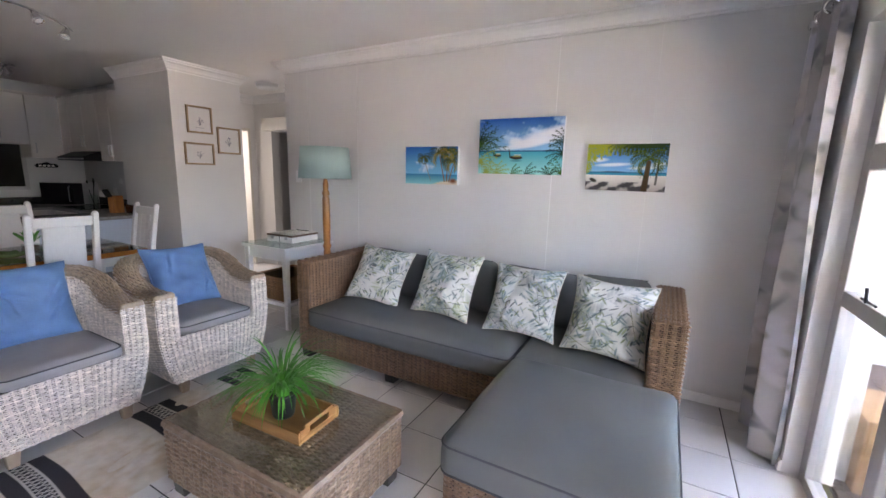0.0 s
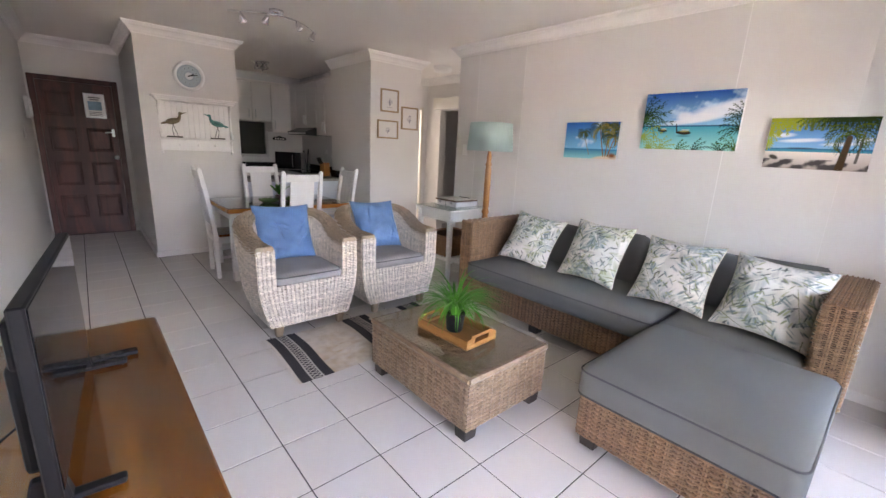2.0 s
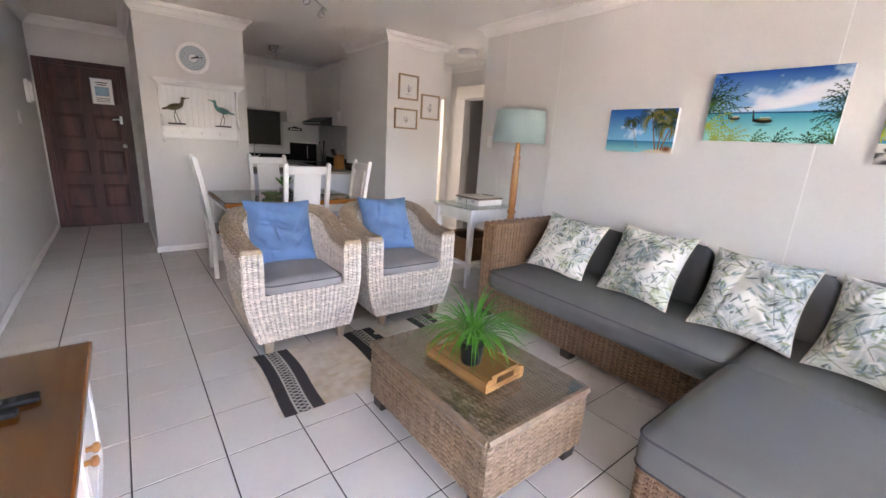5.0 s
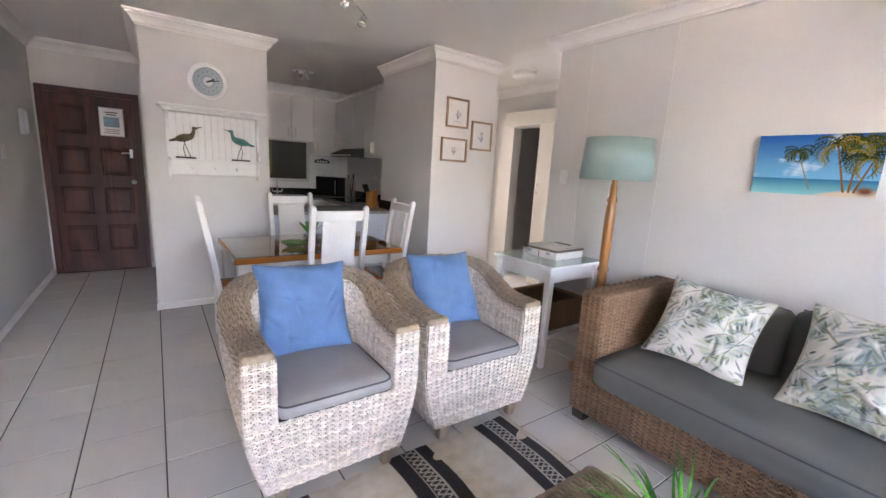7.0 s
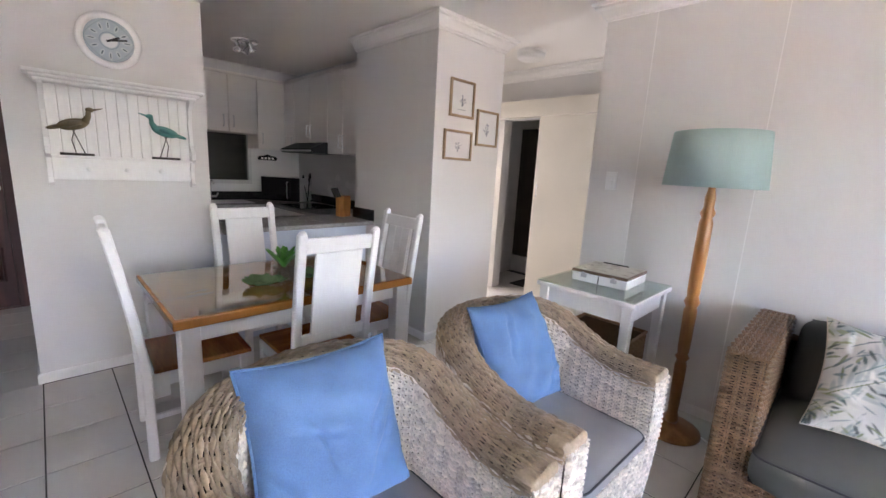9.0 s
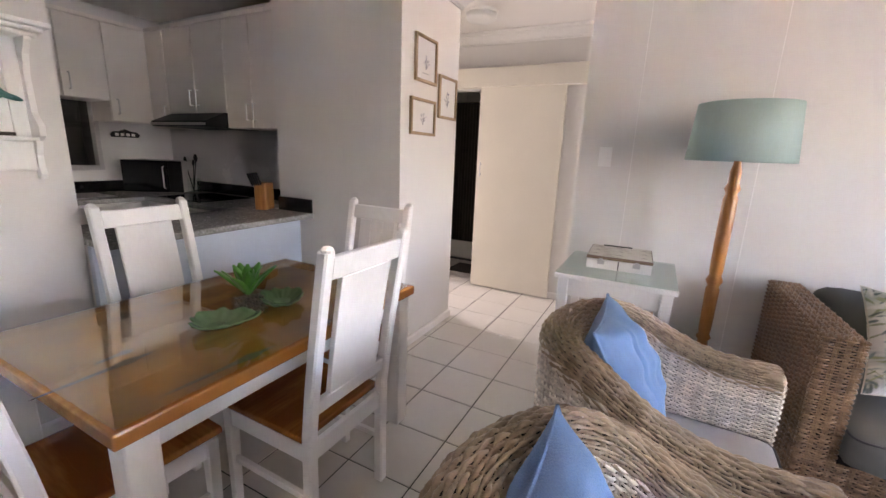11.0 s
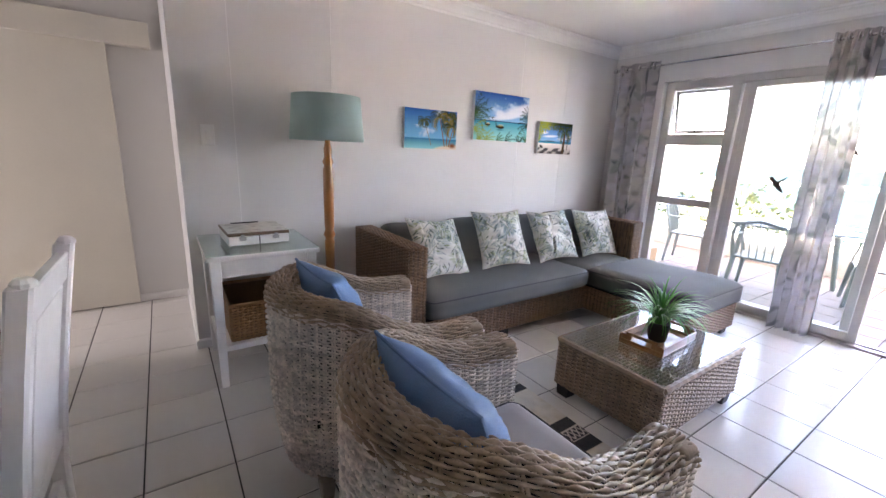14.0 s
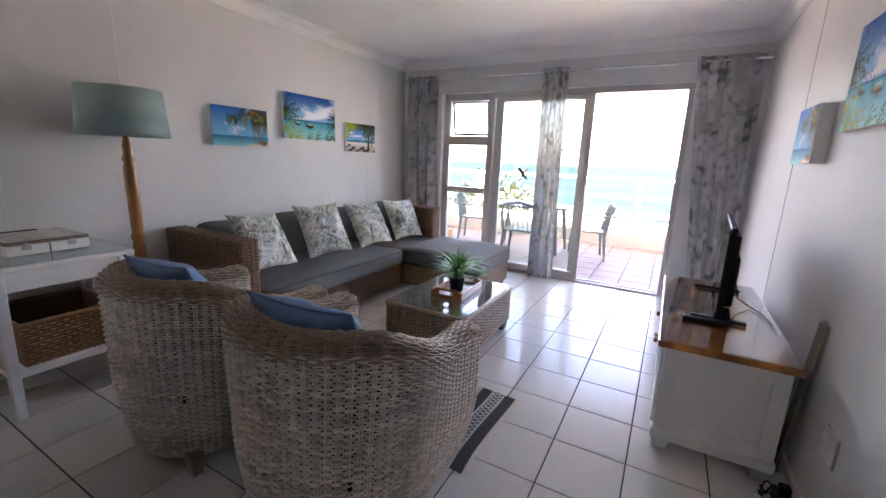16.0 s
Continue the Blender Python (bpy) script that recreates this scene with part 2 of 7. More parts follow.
# ---- builders ----
def obj(name, verts, faces, m, parent=None, smooth=False, label="", loc=None):
    me = bpy.data.meshes.new(name)
    me.from_pydata([tuple(v) for v in verts], [], [tuple(f) for f in faces])
    me.materials.append(m)
    if smooth:
        me.polygons.foreach_set("use_smooth", [True] * len(me.polygons))
    me.update()
    ob = new(name, me)
    if parent:
        ob.parent = parent
    if loc:
        ob.location = loc
    if label:
        ob["label"] = label
    return ob


def part(name, bm, m, parent=None, label="", smooth=False):
    """Links a bmesh, or several, as one mesh object under a thing or a part."""
    if isinstance(bm, (list, tuple)):
        first = bm[0]
        for other in bm[1:]:
            tmp = bpy.data.meshes.new("tmp")
            other.to_mesh(tmp)
            first.from_mesh(tmp)
            bpy.data.meshes.remove(tmp)
            other.free()
        bm = first
    me = bpy.data.meshes.new(name)
    bm.to_mesh(me)
    bm.free()
    me.materials.append(m)
    if smooth:
        me.polygons.foreach_set("use_smooth", [True] * len(me.polygons))
    ob = new(name, me)
    if parent:
        ob.parent = parent
    if label:
        ob["label"] = label
    return ob


def thing(name, m, label, category, group="", kind=""):
    """An Empty at a thing's base."""
    ob = new(name)
    ob.empty_display_size = 0.05
    ob.matrix_world = m
    return tagged(ob, label, category, group, kind)


def rbox(x0, x1, y0, y1, z0, z1, r=0.004, seg=1, m=None):
    bm = bmesh.new()
    bmesh.ops.create_cube(bm, size=1.0)
    for v in bm.verts:
        v.co = ((x0 + x1) / 2 + v.co.x * (x1 - x0), (y0 + y1) / 2 + v.co.y * (y1 - y0), (z0 + z1) / 2 + v.co.z * (z1 - z0))
    if r:
        bmesh.ops.bevel(bm, geom=bm.edges[:] + bm.verts[:], offset=min(r, 0.45 * min(x1 - x0, y1 - y0, z1 - z0)), segments=seg, profile=0.5, affect="EDGES")
    if m is not None:
        bm.transform(m)
    return bm


def taper(bm, z0, z1, s0, s1, cx=0.0, cy=0.0):
    for v in bm.verts:
        k = (v.co.z - z0) / (z1 - z0)
        s = s0 + (s1 - s0) * k
        v.co.x, v.co.y = cx + (v.co.x - cx) * s, cy + (v.co.y - cy) * s
    return bm


def lathe(profile, n=24, m=None):
    """Turned shape from (radius, height) pairs round the z axis."""
    bm = bmesh.new()
    rings = [[bm.verts.new((r * math.cos(2 * math.pi * i / n), r * math.sin(2 * math.pi * i / n), z)) for i in range(n)] for r, z in profile]
    for a, b in zip(rings, rings[1:]):
        for i in range(n):
            bm.faces.new((a[i], a[(i + 1) % n], b[(i + 1) % n], b[i]))
    for ring, flip in ((rings[0], True), (rings[-1], False)):
        bm.faces.new(ring[::-1] if flip else ring)
    if m is not None:
        bm.transform(m)
    return bm


def tube(points, r, n=8, closed=False, flat=1.0):
    """A round cord through points; r may be one radius for each point."""
    pts = [Vector(p) for p in points]
    rad = r if isinstance(r, (list, tuple)) else [r] * len(pts)
    bm = bmesh.new()
    rings, up = [], None
    for i, p in enumerate(pts):
        a = pts[i - 1] if (i or closed) else p
        b = pts[(i + 1) % len(pts)] if (i < len(pts) - 1 or closed) else p
        d = (b - a).normalized()
        if up is None:
            up = Vector((0, 0, 1)) if abs(d.z) < 0.9 else Vector((1, 0, 0))
        side = d.cross(up)
        side = side.normalized() if side.length > 1e-5 else d.orthogonal().normalized()
        up = side.cross(d).normalized()
        rings.append([bm.verts.new(p + rad[i] * (side * math.cos(2 * math.pi * k / n) + up * flat * math.sin(2 * math.pi * k / n))) for k in range(n)])
    pairs = list(zip(rings, rings[1:])) + ([(rings[-1], rings[0])] if closed else [])
    for a, b in pairs:
        for k in range(n):
            bm.faces.new((a[k], b[k], b[(k + 1) % n], a[(k + 1) % n]))
    if not closed:
        bm.faces.new(rings[0])
        bm.faces.new(rings[-1][::-1])
    return bm


def slab(poly, z0, z1, m=None):
    """A flat plate with the outline poly in x and y, from z0 to z1."""
    bm = bmesh.new()
    lo, hi = [bm.verts.new((x, y, z0)) for x, y in poly], [bm.verts.new((x, y, z1)) for x, y in poly]
    bm.faces.new(lo[::-1])
    bm.faces.new(hi)
    for i in range(len(poly)):
        j = (i + 1) % len(poly)
        bm.faces.new((lo[i], lo[j], hi[j], hi[i]))
    if m is not None:
        bm.transform(m)
    return bm


def grid_object(name, nu, nv, place, m, parent=None, colour=None, label="", smooth=True):
    """A sheet of nu x nv points; place(u, v) gives arrays of points; colour: an array (nv, nu, 3) of point colours."""
    u, v = np.meshgrid(np.linspace(0, 1, nu), np.linspace(0, 1, nv))
    p = np.asarray(place(u, v), float).reshape(3, -1).T
    i = np.arange(nu * nv).reshape(nv, nu)
    f = np.stack([i[:-1, :-1], i[:-1, 1:], i[1:, 1:], i[1:, :-1]], -1).reshape(-1, 4)
    ob = obj(name, p.tolist(), f.tolist(), m, parent, smooth, label)
    if colour is not None:
        paint_points(ob, colour.reshape(-1, 3))
    return ob


def paint_points(ob, rgb):
    at = ob.data.color_attributes.new("Col", "FLOAT_COLOR", "POINT")
    at.data.foreach_set("color", np.concatenate([rgb, np.ones((len(rgb), 1))], 1).astype(np.float32).ravel())


def weave(name, surface, length, height, m, parent, stake=0.033, strand=0.0104, lift=0.0066, thick=0.0050, label="", fill=0.64, back=0.5):
    """Rattan strands that run along u, over and under round upright stakes. surface(u, v) gives points and outward normals, u and v in metres."""
    rows, cells = max(int(round(height / strand)), 2), max(int(round(length / stake)), 2)
    cell, pitch = length / cells, height / rows
    us = np.linspace(0, length, cells * 4 + 1)
    verts, faces, base = [], [], 0
    section = [(-0.5, -0.5), (-0.26, 0.75), (0.26, 0.75), (0.5, -0.5)]
    rng = np.random.RandomState(len(name) * 7 + rows)
    for j in range(rows):
        over = np.sin(np.pi * us / cell) * (1 if j % 2 else -back)
        wob = lift * over + rng.normal(0, 0.0004, len(us))
        v0 = (j + 0.5) * pitch + rng.normal(0, 0.0005, len(us))
        w = pitch * (fill + 0.34 * over) * rng.uniform(0.92, 1.08)
        ring = []
        for a, t in section:
            p, nrm = surface(us, np.clip(v0 + a * w, 0, height))
            ring.append(p + nrm * (wob + t * thick)[:, None])
        verts.append(np.stack(ring, 1).reshape(-1, 3))
        n, k = len(us), len(section)
        i = base + np.arange(n - 1)[:, None] * k + np.arange(k - 1)[None]
        faces.append(np.stack([i, i + k, i + k + 1, i + 1], -1).reshape(-1, 4))
        base += n * k
    vs = np.linspace(0, height, max(int(height / 0.035), 3))
    for k in range(2 * cells):
        mid = (k // 2 + (0.36 if k % 2 else 0.64)) * cell
        ring = []
        for a, t in ((-0.5, -0.5), (-0.25, 0.6), (0.25, 0.6), (0.5, -0.5)):
            p, nrm = surface(np.clip(np.full(len(vs), mid + a * 0.24 * cell), 0, length), vs)
            ring.append(p + nrm * (t * 0.006 - 0.001))
        p = np.stack(ring, 1).reshape(-1, 3)
        i = base + np.arange(len(vs) - 1)[:, None] * 4 + np.arange(3)[None]
        verts.append(p)
        faces.append(np.stack([i, i + 1, i + 5, i + 4], -1).reshape(-1, 4))
        base += len(p)
    return obj(name, np.concatenate(verts).tolist(), np.concatenate(faces).tolist(), m, parent, True, label)


def flat_surface(origin, along, up, normal):
    o, a, b, c = (np.array(v, float) for v in (origin, along, up, normal))
    return lambda u, v: (o + np.outer(u, a) + np.outer(v, b), np.tile(c, (len(u), 1)))


class Paint:
    """A small picture of flat colour shapes; x to the right, y up, both 0 to 1."""

    def __init__(self, w, h, col, ratio=1.0):
        self.a = np.tile(np.array(col, float), (h, w, 1))
        self.x, self.y = np.meshgrid(np.linspace(0, 1, w), np.linspace(0, 1, h))
        self.ratio = ratio

    def put(self, mask, col, k=1.0):
        m = np.clip(mask, 0, 1)[..., None] * k
        self.a = self.a * (1 - m) + np.array(col, float) * m
        return self

    def fade(self, y0, y1, low, high):
        t = np.clip((self.y - y0) / (y1 - y0), 0, 1)[..., None]
        inside = ((self.y >= y0) & (self.y <= y1))[..., None]
        self.a = np.where(inside, np.array(low) * (1 - t) + np.array(high) * t, self.a)
        return self

    def ell(self, cx, cy, rx, ry, ang, col, soft=0.15, k=1.0):
        dx, dy = (self.x - cx) * self.ratio, self.y - cy
        c, s = math.cos(ang), math.sin(ang)
        d = np.hypot((dx * c + dy * s) / rx, (-dx * s + dy * c) / ry)
        return self.put((1 - d) / soft, col, k)

    def line(self, x0, y0, x1, y1, w, col, w1=None):
        ax, ay, bx, by = x0 * self.ratio, y0, x1 * self.ratio, y1
        px, py = self.x * self.ratio - ax, self.y - ay
        t = np.clip((px * (bx - ax) + py * (by - ay)) / max((bx - ax) ** 2 + (by - ay) ** 2, 1e-9), 0, 1)
        d = np.hypot(px - t * (bx - ax), py - t * (by - ay))
        ww = w + ((w if w1 is None else w1) - w) * t
        return self.put((ww - d) / (0.3 * w) + 0.5, col)

    def rect(self, x0, x1, y0, y1, col, k=1.0):
        return self.put(((self.x >= x0) & (self.x <= x1) & (self.y >= y0) & (self.y <= y1)).astype(float), col, k)

    def cloud(self, col, scale, lo, hi, y0, y1, seed=0):
        f = np.zeros_like(self.x)
        rng = np.random.RandomState(seed)
        for o in range(5):
            for _ in range(4):
                kx, ky, ph = rng.normal(0, scale * 2 ** o), rng.normal(0, scale * 1.6 * 2 ** o), rng.uniform(0, 6.3)
                f += np.sin(kx * self.x * self.ratio + ky * self.y + ph) / 1.7 ** o
        f = (f - f.min()) / (f.max() - f.min())
        return self.put(np.clip((f - lo) / (hi - lo), 0, 1) * ((self.y > y0) & (self.y < y1)), col)

    def frond(self, x, y, size, ang, col, droop=1.0, n=9, w=0.012):
        for i in range(n):
            a = ang + (i - n / 2) * 0.36
            px, py = x, y
            for k in range(6):
                a2 = a - droop * 0.16 * k * (1 if math.cos(a) > 0 else -1)
                qx, qy = px + size / 6 * math.cos(a2) / self.ratio, py + size / 6 * math.sin(a2)
                self.line(px, py, qx, qy, w * (0.55 - k / 14), col)
                for s in (-1, 1):
                    b = a2 + s * (0.75 - 0.06 * k)
                    le = size * 0.22 * (1 - 0.09 * k)
                    self.line(px, py, px + le * math.cos(b) / self.ratio, py + le * math.sin(b) - 0.25 * le, w * 0.42, col)
                px, py = qx, qy
        return self


# ---- structure ----
TOP = 2.50
XE, XW, YN, YS = 0.86, -7.02, 3.50, -0.31
WIN_Y0, WIN_Y1, WIN_Z = 0.245, 2.94, 2.11


def structure(name, bm, m, label, category="wall"):
    return tagged(part(name, bm, m), label, category, kind="structure")


wall_north = structure("wall_north", rbox(-3.30, 1.06, YN, YN + 0.15, 0, TOP + 0.1, 0), M_WALL, "light grey painted panel wall with faint upright joints")
for x, w in ((-2.99, 0.0025), (-2.36, 0.0025), (-0.55, 0.0028), (0.075, 0.0008)):
    part("panel_joint", rbox(x - w, x + w, YN - 0.0015, YN + 0.01, 0.06, TOP - 0.1, 0.001), M_TRIM, wall_north, "thin pale joint strip")
structure("wall_hall_east", rbox(-3.30, -3.15, YN + 0.15, 4.80, 0, TOP + 0.1, 0), M_WALL, "light grey painted hall wall")
wall_south = structure("wall_south", rbox(-7.25, 1.06, YS - 0.15, YS, 0, TOP + 0.1, 0), M_WALL, "light grey painted long wall behind the television")
part("panel_joint", rbox(-0.533, -0.528, YS - 0.01, YS + 0.0015, 0.06, TOP - 0.1, 0.0005), M_PIPE, wall_south, "thin dark joint")
structure("wall_east", [rbox(XE, 1.06, WIN_Y1, YN, 0, TOP + 0.1, 0), rbox(XE, 1.06, YS, WIN_Y0, 0, TOP + 0.1, 0), rbox(XE, 1.06, WIN_Y0, WIN_Y1, WIN_Z, TOP + 0.1, 0)], M_WALL, "light grey wall round the wide balcony opening")
structure("wall_west", [rbox(-7.25, XW, YS, -0.24, 0, TOP + 0.1, 0), rbox(-7.25, XW, 0.535, 0.644, 0, TOP + 0.1, 0), rbox(-7.25, XW, -0.24, 0.535, 2.01, TOP + 0.1, 0)], M_WALL, "light grey wall round the entrance door")
structure("wall_pier_entrance", rbox(-7.25, -5.22, 0.644, 1.62, 0, TOP + 0.1, 0), M_WALL, "light grey pier between the entrance and the kitchen")
structure("wall_pier_hall", rbox(-5.36, -4.28, 2.91, 3.69, 0, TOP + 0.1, 0), M_WALL, "light grey pier between the kitchen and the hall")
structure("wall_hall_west", [rbox(-5.48, -5.33, 3.69, 3.76, 0, TOP + 0.1, 0), rbox(-5.48, -5.33, 4.56, 4.80, 0, TOP + 0.1, 0), rbox(-5.48, -5.33, 3.76, 4.56, 2.03, TOP + 0.1, 0)], M_WALL, "light grey hall wall with a cream door frame")
structure("wall_hall_north", [rbox(-5.33, -4.98, 4.66, 4.80, 0, TOP + 0.1, 0), rbox(-4.20, -3.30, 4.66, 4.80, 0, TOP + 0.1, 0), rbox(-4.98, -4.20, 4.66, 4.80, 2.0, TOP + 0.1, 0)], M_WALL, "light grey hall wall behind the sliding door")
structure("wall_kitchen_north", rbox(-7.50, -5.36, 3.28, 3.43, 0, TOP + 0.1, 0), M_SPLASH, "white kitchen wall behind the hob")
structure("wall_kitchen_west", [rbox(-7.50, -7.35, 1.62, 1.75, 0, TOP + 0.1, 0), rbox(-7.50, -7.35, 2.66, 3.28, 0, TOP + 0.1, 0), rbox(-7.50, -7.35, 1.75, 2.66, 0, 1.10, 0), rbox(-7.50, -7.35, 1.75, 2.66, 1.76, TOP + 0.1, 0)], M_SPLASH, "white kitchen wall round a small window")
structure("ceiling", rbox(-7.60, 1.06, -0.46, 4.80, TOP, TOP + 0.12, 0), M_CEIL, "off-white painted ceiling", "ceiling")
# the dark bathroom behind the sliding door, and the room behind the hall door
structure("wall_bathroom", [rbox(-5.50, -5.40, 4.80, 6.30, 0, TOP, 0), rbox(-3.30, -3.20, 4.80, 6.30, 0, TOP, 0), rbox(-5.50, -3.20, 6.30, 6.40, 0, TOP, 0), rbox(-5.50, -3.20, 4.80, 6.40, TOP, TOP + 0.1, 0)], M_WALL, "plain wall of the unlit bathroom")
structure("wall_bedroom", [rbox(-6.90, -6.80, 3.69, 4.90, 0, TOP, 0), rbox(-6.90, -5.48, 4.80, 4.90, 0, TOP, 0), rbox(-6.90, -5.48, 3.55, 3.69, 0, TOP, 0)], M_CREAM, "plain wall of the room behind the hall")

structure("wall_walkway", [rbox(-8.75, -8.65, -1.2, 4.2, -0.1, 2.75, 0), rbox(-8.65, -7.25, -1.2, 4.2, 2.63, 2.75, 0), rbox(-8.65, -7.25, -1.3, -1.2, -0.1, 2.75, 0), rbox(-8.65, -7.25, 4.2, 4.3, -0.1, 2.75, 0), rbox(-8.65, -7.25, -1.2, 4.2, -0.12, -0.02, 0)], M_DARKROOM, "dark wall of the covered walkway behind the kitchen and entrance")
floor = tagged(part("floor", rbox(-7.5, 1.0, -0.46, 6.4, -0.12, -0.004, 0), M_GROUT), "cream ceramic tile floor with dark joints", "floor", kind="structure")


def sweep(points, profile):
    """A moulding along a wall line; profile: (out from the wall, height) pairs. The room lies to the right of the line."""
    bm = bmesh.new()
    rings = []
    pts = [Vector(p) for p in points]
    for i, p in enumerate(pts):
        d0 = (p - pts[i - 1]).normalized() if i else None
        d1 = (pts[i + 1] - p).normalized() if i < len(pts) - 1 else None
        n0 = Vector((d0.y, -d0.x)) if d0 else Vector((d1.y, -d1.x))
        n1 = Vector((d1.y, -d1.x)) if d1 else n0
        mt = (n0 + n1) / (1 + n0.dot(n1))
        rings.append([bm.verts.new((p.x + mt.x * o, p.y + mt.y * o, z)) for o, z in profile])
    for a, b in zip(rings, rings[1:]):
        for k in range(len(profile)):
            j = (k + 1) % len(profile)
            bm.faces.new((a[k], b[k], b[j], a[j]))
    bm.faces.new(rings[0])
    bm.faces.new(rings[-1][::-1])
    bmesh.ops.recalc_face_normals(bm, faces=bm.faces[:])
    return bm


CORNICE = [(0.0, TOP - 0.105), (0.012, TOP - 0.105), (0.014, TOP - 0.092), (0.024, TOP - 0.086), (0.034, TOP - 0.066), (0.05, TOP - 0.046), (0.068, TOP - 0.034), (0.07, TOP - 0.022), (0.082, TOP - 0.018), (0.086, TOP - 0.002), (0.0, TOP - 0.002)]
structure("trim_cornice", sweep([(-5.36, 2.91), (-4.28, 2.91), (-4.28, 3.69), (-5.33, 3.69), (-5.33, 4.66), (-3.30, 4.66), (-3.30, YN), (XE, YN), (XE, YS), (XW, YS), (XW, 0.644), (-5.22, 0.644), (-5.22, 1.62), (-5.50, 1.62)], CORNICE), M_TRIM, "white moulded plaster cornice", "cornice")
SKIRT = [(0.0, 0.0), (0.014, 0.0), (0.014, 0.05), (0.008, 0.062), (0.0, 0.062)]
for pts in ([(-5.15, 2.91), (-4.28, 2.91), (-4.28, 3.69), (-5.30, 3.69)], [(-4.2, 4.66), (-3.30, 4.66), (-3.30, YN), (XE, YN), (XE, WIN_Y1)], [(XE, WIN_Y0), (XE, YS), (XW, YS)], [(XW, 0.56), (XW, 0.644), (-5.22, 0.644), (-5.22, 1.62)]):
    structure("baseboard", sweep(pts, SKIRT), M_TRIM, "narrow white skirting along the wall", "baseboard")


# ---- entrance door ----
def entrance_door():
    d = tagged(new("door_1"), "dark red-brown stained timber entrance door with eight raised panels, shut", "door", kind="structure")
    d.location = (XW, 0.1475, 0)
    part("door_frame", [rbox(-0.05, 0.02, -0.4375, -0.375, 0, 2.05, 0.004), rbox(-0.05, 0.02, 0.375, 0.4375, 0, 2.05, 0.004), rbox(-0.05, 0.02, -0.375, 0.375, 1.99, 2.05, 0.004)], M_RED, d)
    leaf = part("door_leaf", rbox(-0.045, -0.006, -0.373, 0.373, 0.012, 1.988, 0.003), M_RED, d)
    zs, h = [0.235, 0.675, 1.12, 1.565], 0.31
    for z in zs:
        for y in (-0.185, 0.185):
            w = 0.135
            pr = bmesh.new()
            ring = []
            for e, out in ((0.0, -0.002), (0.016, 0.006), (0.022, -0.004), (0.045, 0.004)):
                ring.append([pr.verts.new((out - 0.004, y + sy * (w - e), z + (h - e if sz else e))) for sy, sz in ((-1, 0), (1, 0), (1, 1), (-1, 1))])
            for a, b in zip(ring, ring[1:]):
                for k in range(4):
                    pr.faces.new((a[k], a[(k + 1) % 4], b[(k + 1) % 4], b[k]))
            pr.faces.new(ring[-1])
            part("door_panel", pr, M_RED, leaf)
    part("door_handle", [rbox(0.0, 0.006, 0.315, 0.345, 1.33, 1.43, 0.002), tube([(0.003, 0.33, 1.385), (0.04, 0.33, 1.385), (0.045, 0.28, 1.385), (0.045, 0.24, 1.38)], 0.008)], M_STEEL, leaf, "steel lever handle")
    part("lock_cover", lathe([(0.026, 0), (0.026, 0.006), (0.01, 0.012)], 16, pose(-0.004, 0.335, 1.05, 0, 90, 0)), M_PLASTW, leaf, "pale round lock cover")
    part("threshold", rbox(-0.05, 0.03, -0.375, 0.375, 0.0, 0.011, 0.003), M_RED, d)
    return d


entrance_door()
notice = thing("notice", pose(XW + 0.001, 0.323, 1.565), "framed paper notice with a blue picture fixed on the entrance door", "notice")
part("frame", rbox(0.0, 0.010, -0.108, 0.108, 0.0, 0.31, 0.002), M_STEEL, notice)
part("paper", rbox(0.008, 0.0125, -0.098, 0.098, 0.01, 0.30, 0), M_PAPER, notice)
part("picture", rbox(0.0125, 0.0135, -0.07, 0.07, 0.10, 0.21, 0), mat("pale_blue_print", (0.22, 0.36, 0.48), 0.5, var=0.4, scale=20), notice)
for k, w in enumerate((0.06, 0.045)):
    part("text_line", rbox(0.0125, 0.0135, -w, w, 0.255 - k * 0.025, 0.265 - k * 0.025, 0), M_BLACK, notice, "dark line of print")
for k, w in enumerate((0.07, 0.065, 0.07)):
    part("text_line", rbox(0.0125, 0.0133, -w, w, 0.03 + k * 0.02, 0.036 + k * 0.02, 0), M_BLACK, notice, "dark line of print")

# ---- hall: sliding door, pelmet, frame, light ----
sl = tagged(new("door_2"), "cream flush sliding door hung in front of the hall wall, half open", "door", kind="structure")
part("door_leaf", rbox(-4.47, -3.65, 4.60, 4.64, 0.012, 2.02, 0.003), M_CREAM, sl)
part("door_handle", [rbox(-4.435, -4.42, 4.585, 4.60, 1.27, 1.29, 0.002), rbox(-4.435, -4.42, 4.585, 4.60, 1.17, 1.19, 0.002), tube([(-4.4275, 4.585, 1.16), (-4.4275, 4.58, 1.23), (-4.4275, 4.585, 1.30)], 0.005)], M_STEEL, sl, "small steel pull handle")
tagged(part("trim_pelmet", rbox(-5.05, -3.38, 4.555, 4.66, 2.005, 2.175, 0.003), M_CREAM), "cream boxed pelmet over the sliding door", "pelmet", kind="structure")
d3 = tagged(new("door_3"), "cream door in a moulded cream frame at the hall's end, standing open", "door", kind="structure")
part("door_frame", [rbox(-5.49, -5.31, 3.76, 3.80, 0, 2.04, 0.003), rbox(-5.49, -5.31, 4.52, 4.56, 0, 2.04, 0.003), rbox(-5.49, -5.31, 3.80, 4.52, 2.0, 2.04, 0.003)], M_CREAM, d3)
part("door_leaf", rbox(0, 0.71, -0.02, 0.02, 0.01, 1.99, 0.003, m=pose(-5.50, 4.54, 0, 0, 0, 178)), M_CREAM, d3)
bedroom_window = new("bedroom_window_light", bpy.data.lights.new("bedroom_window_light", "AREA"))
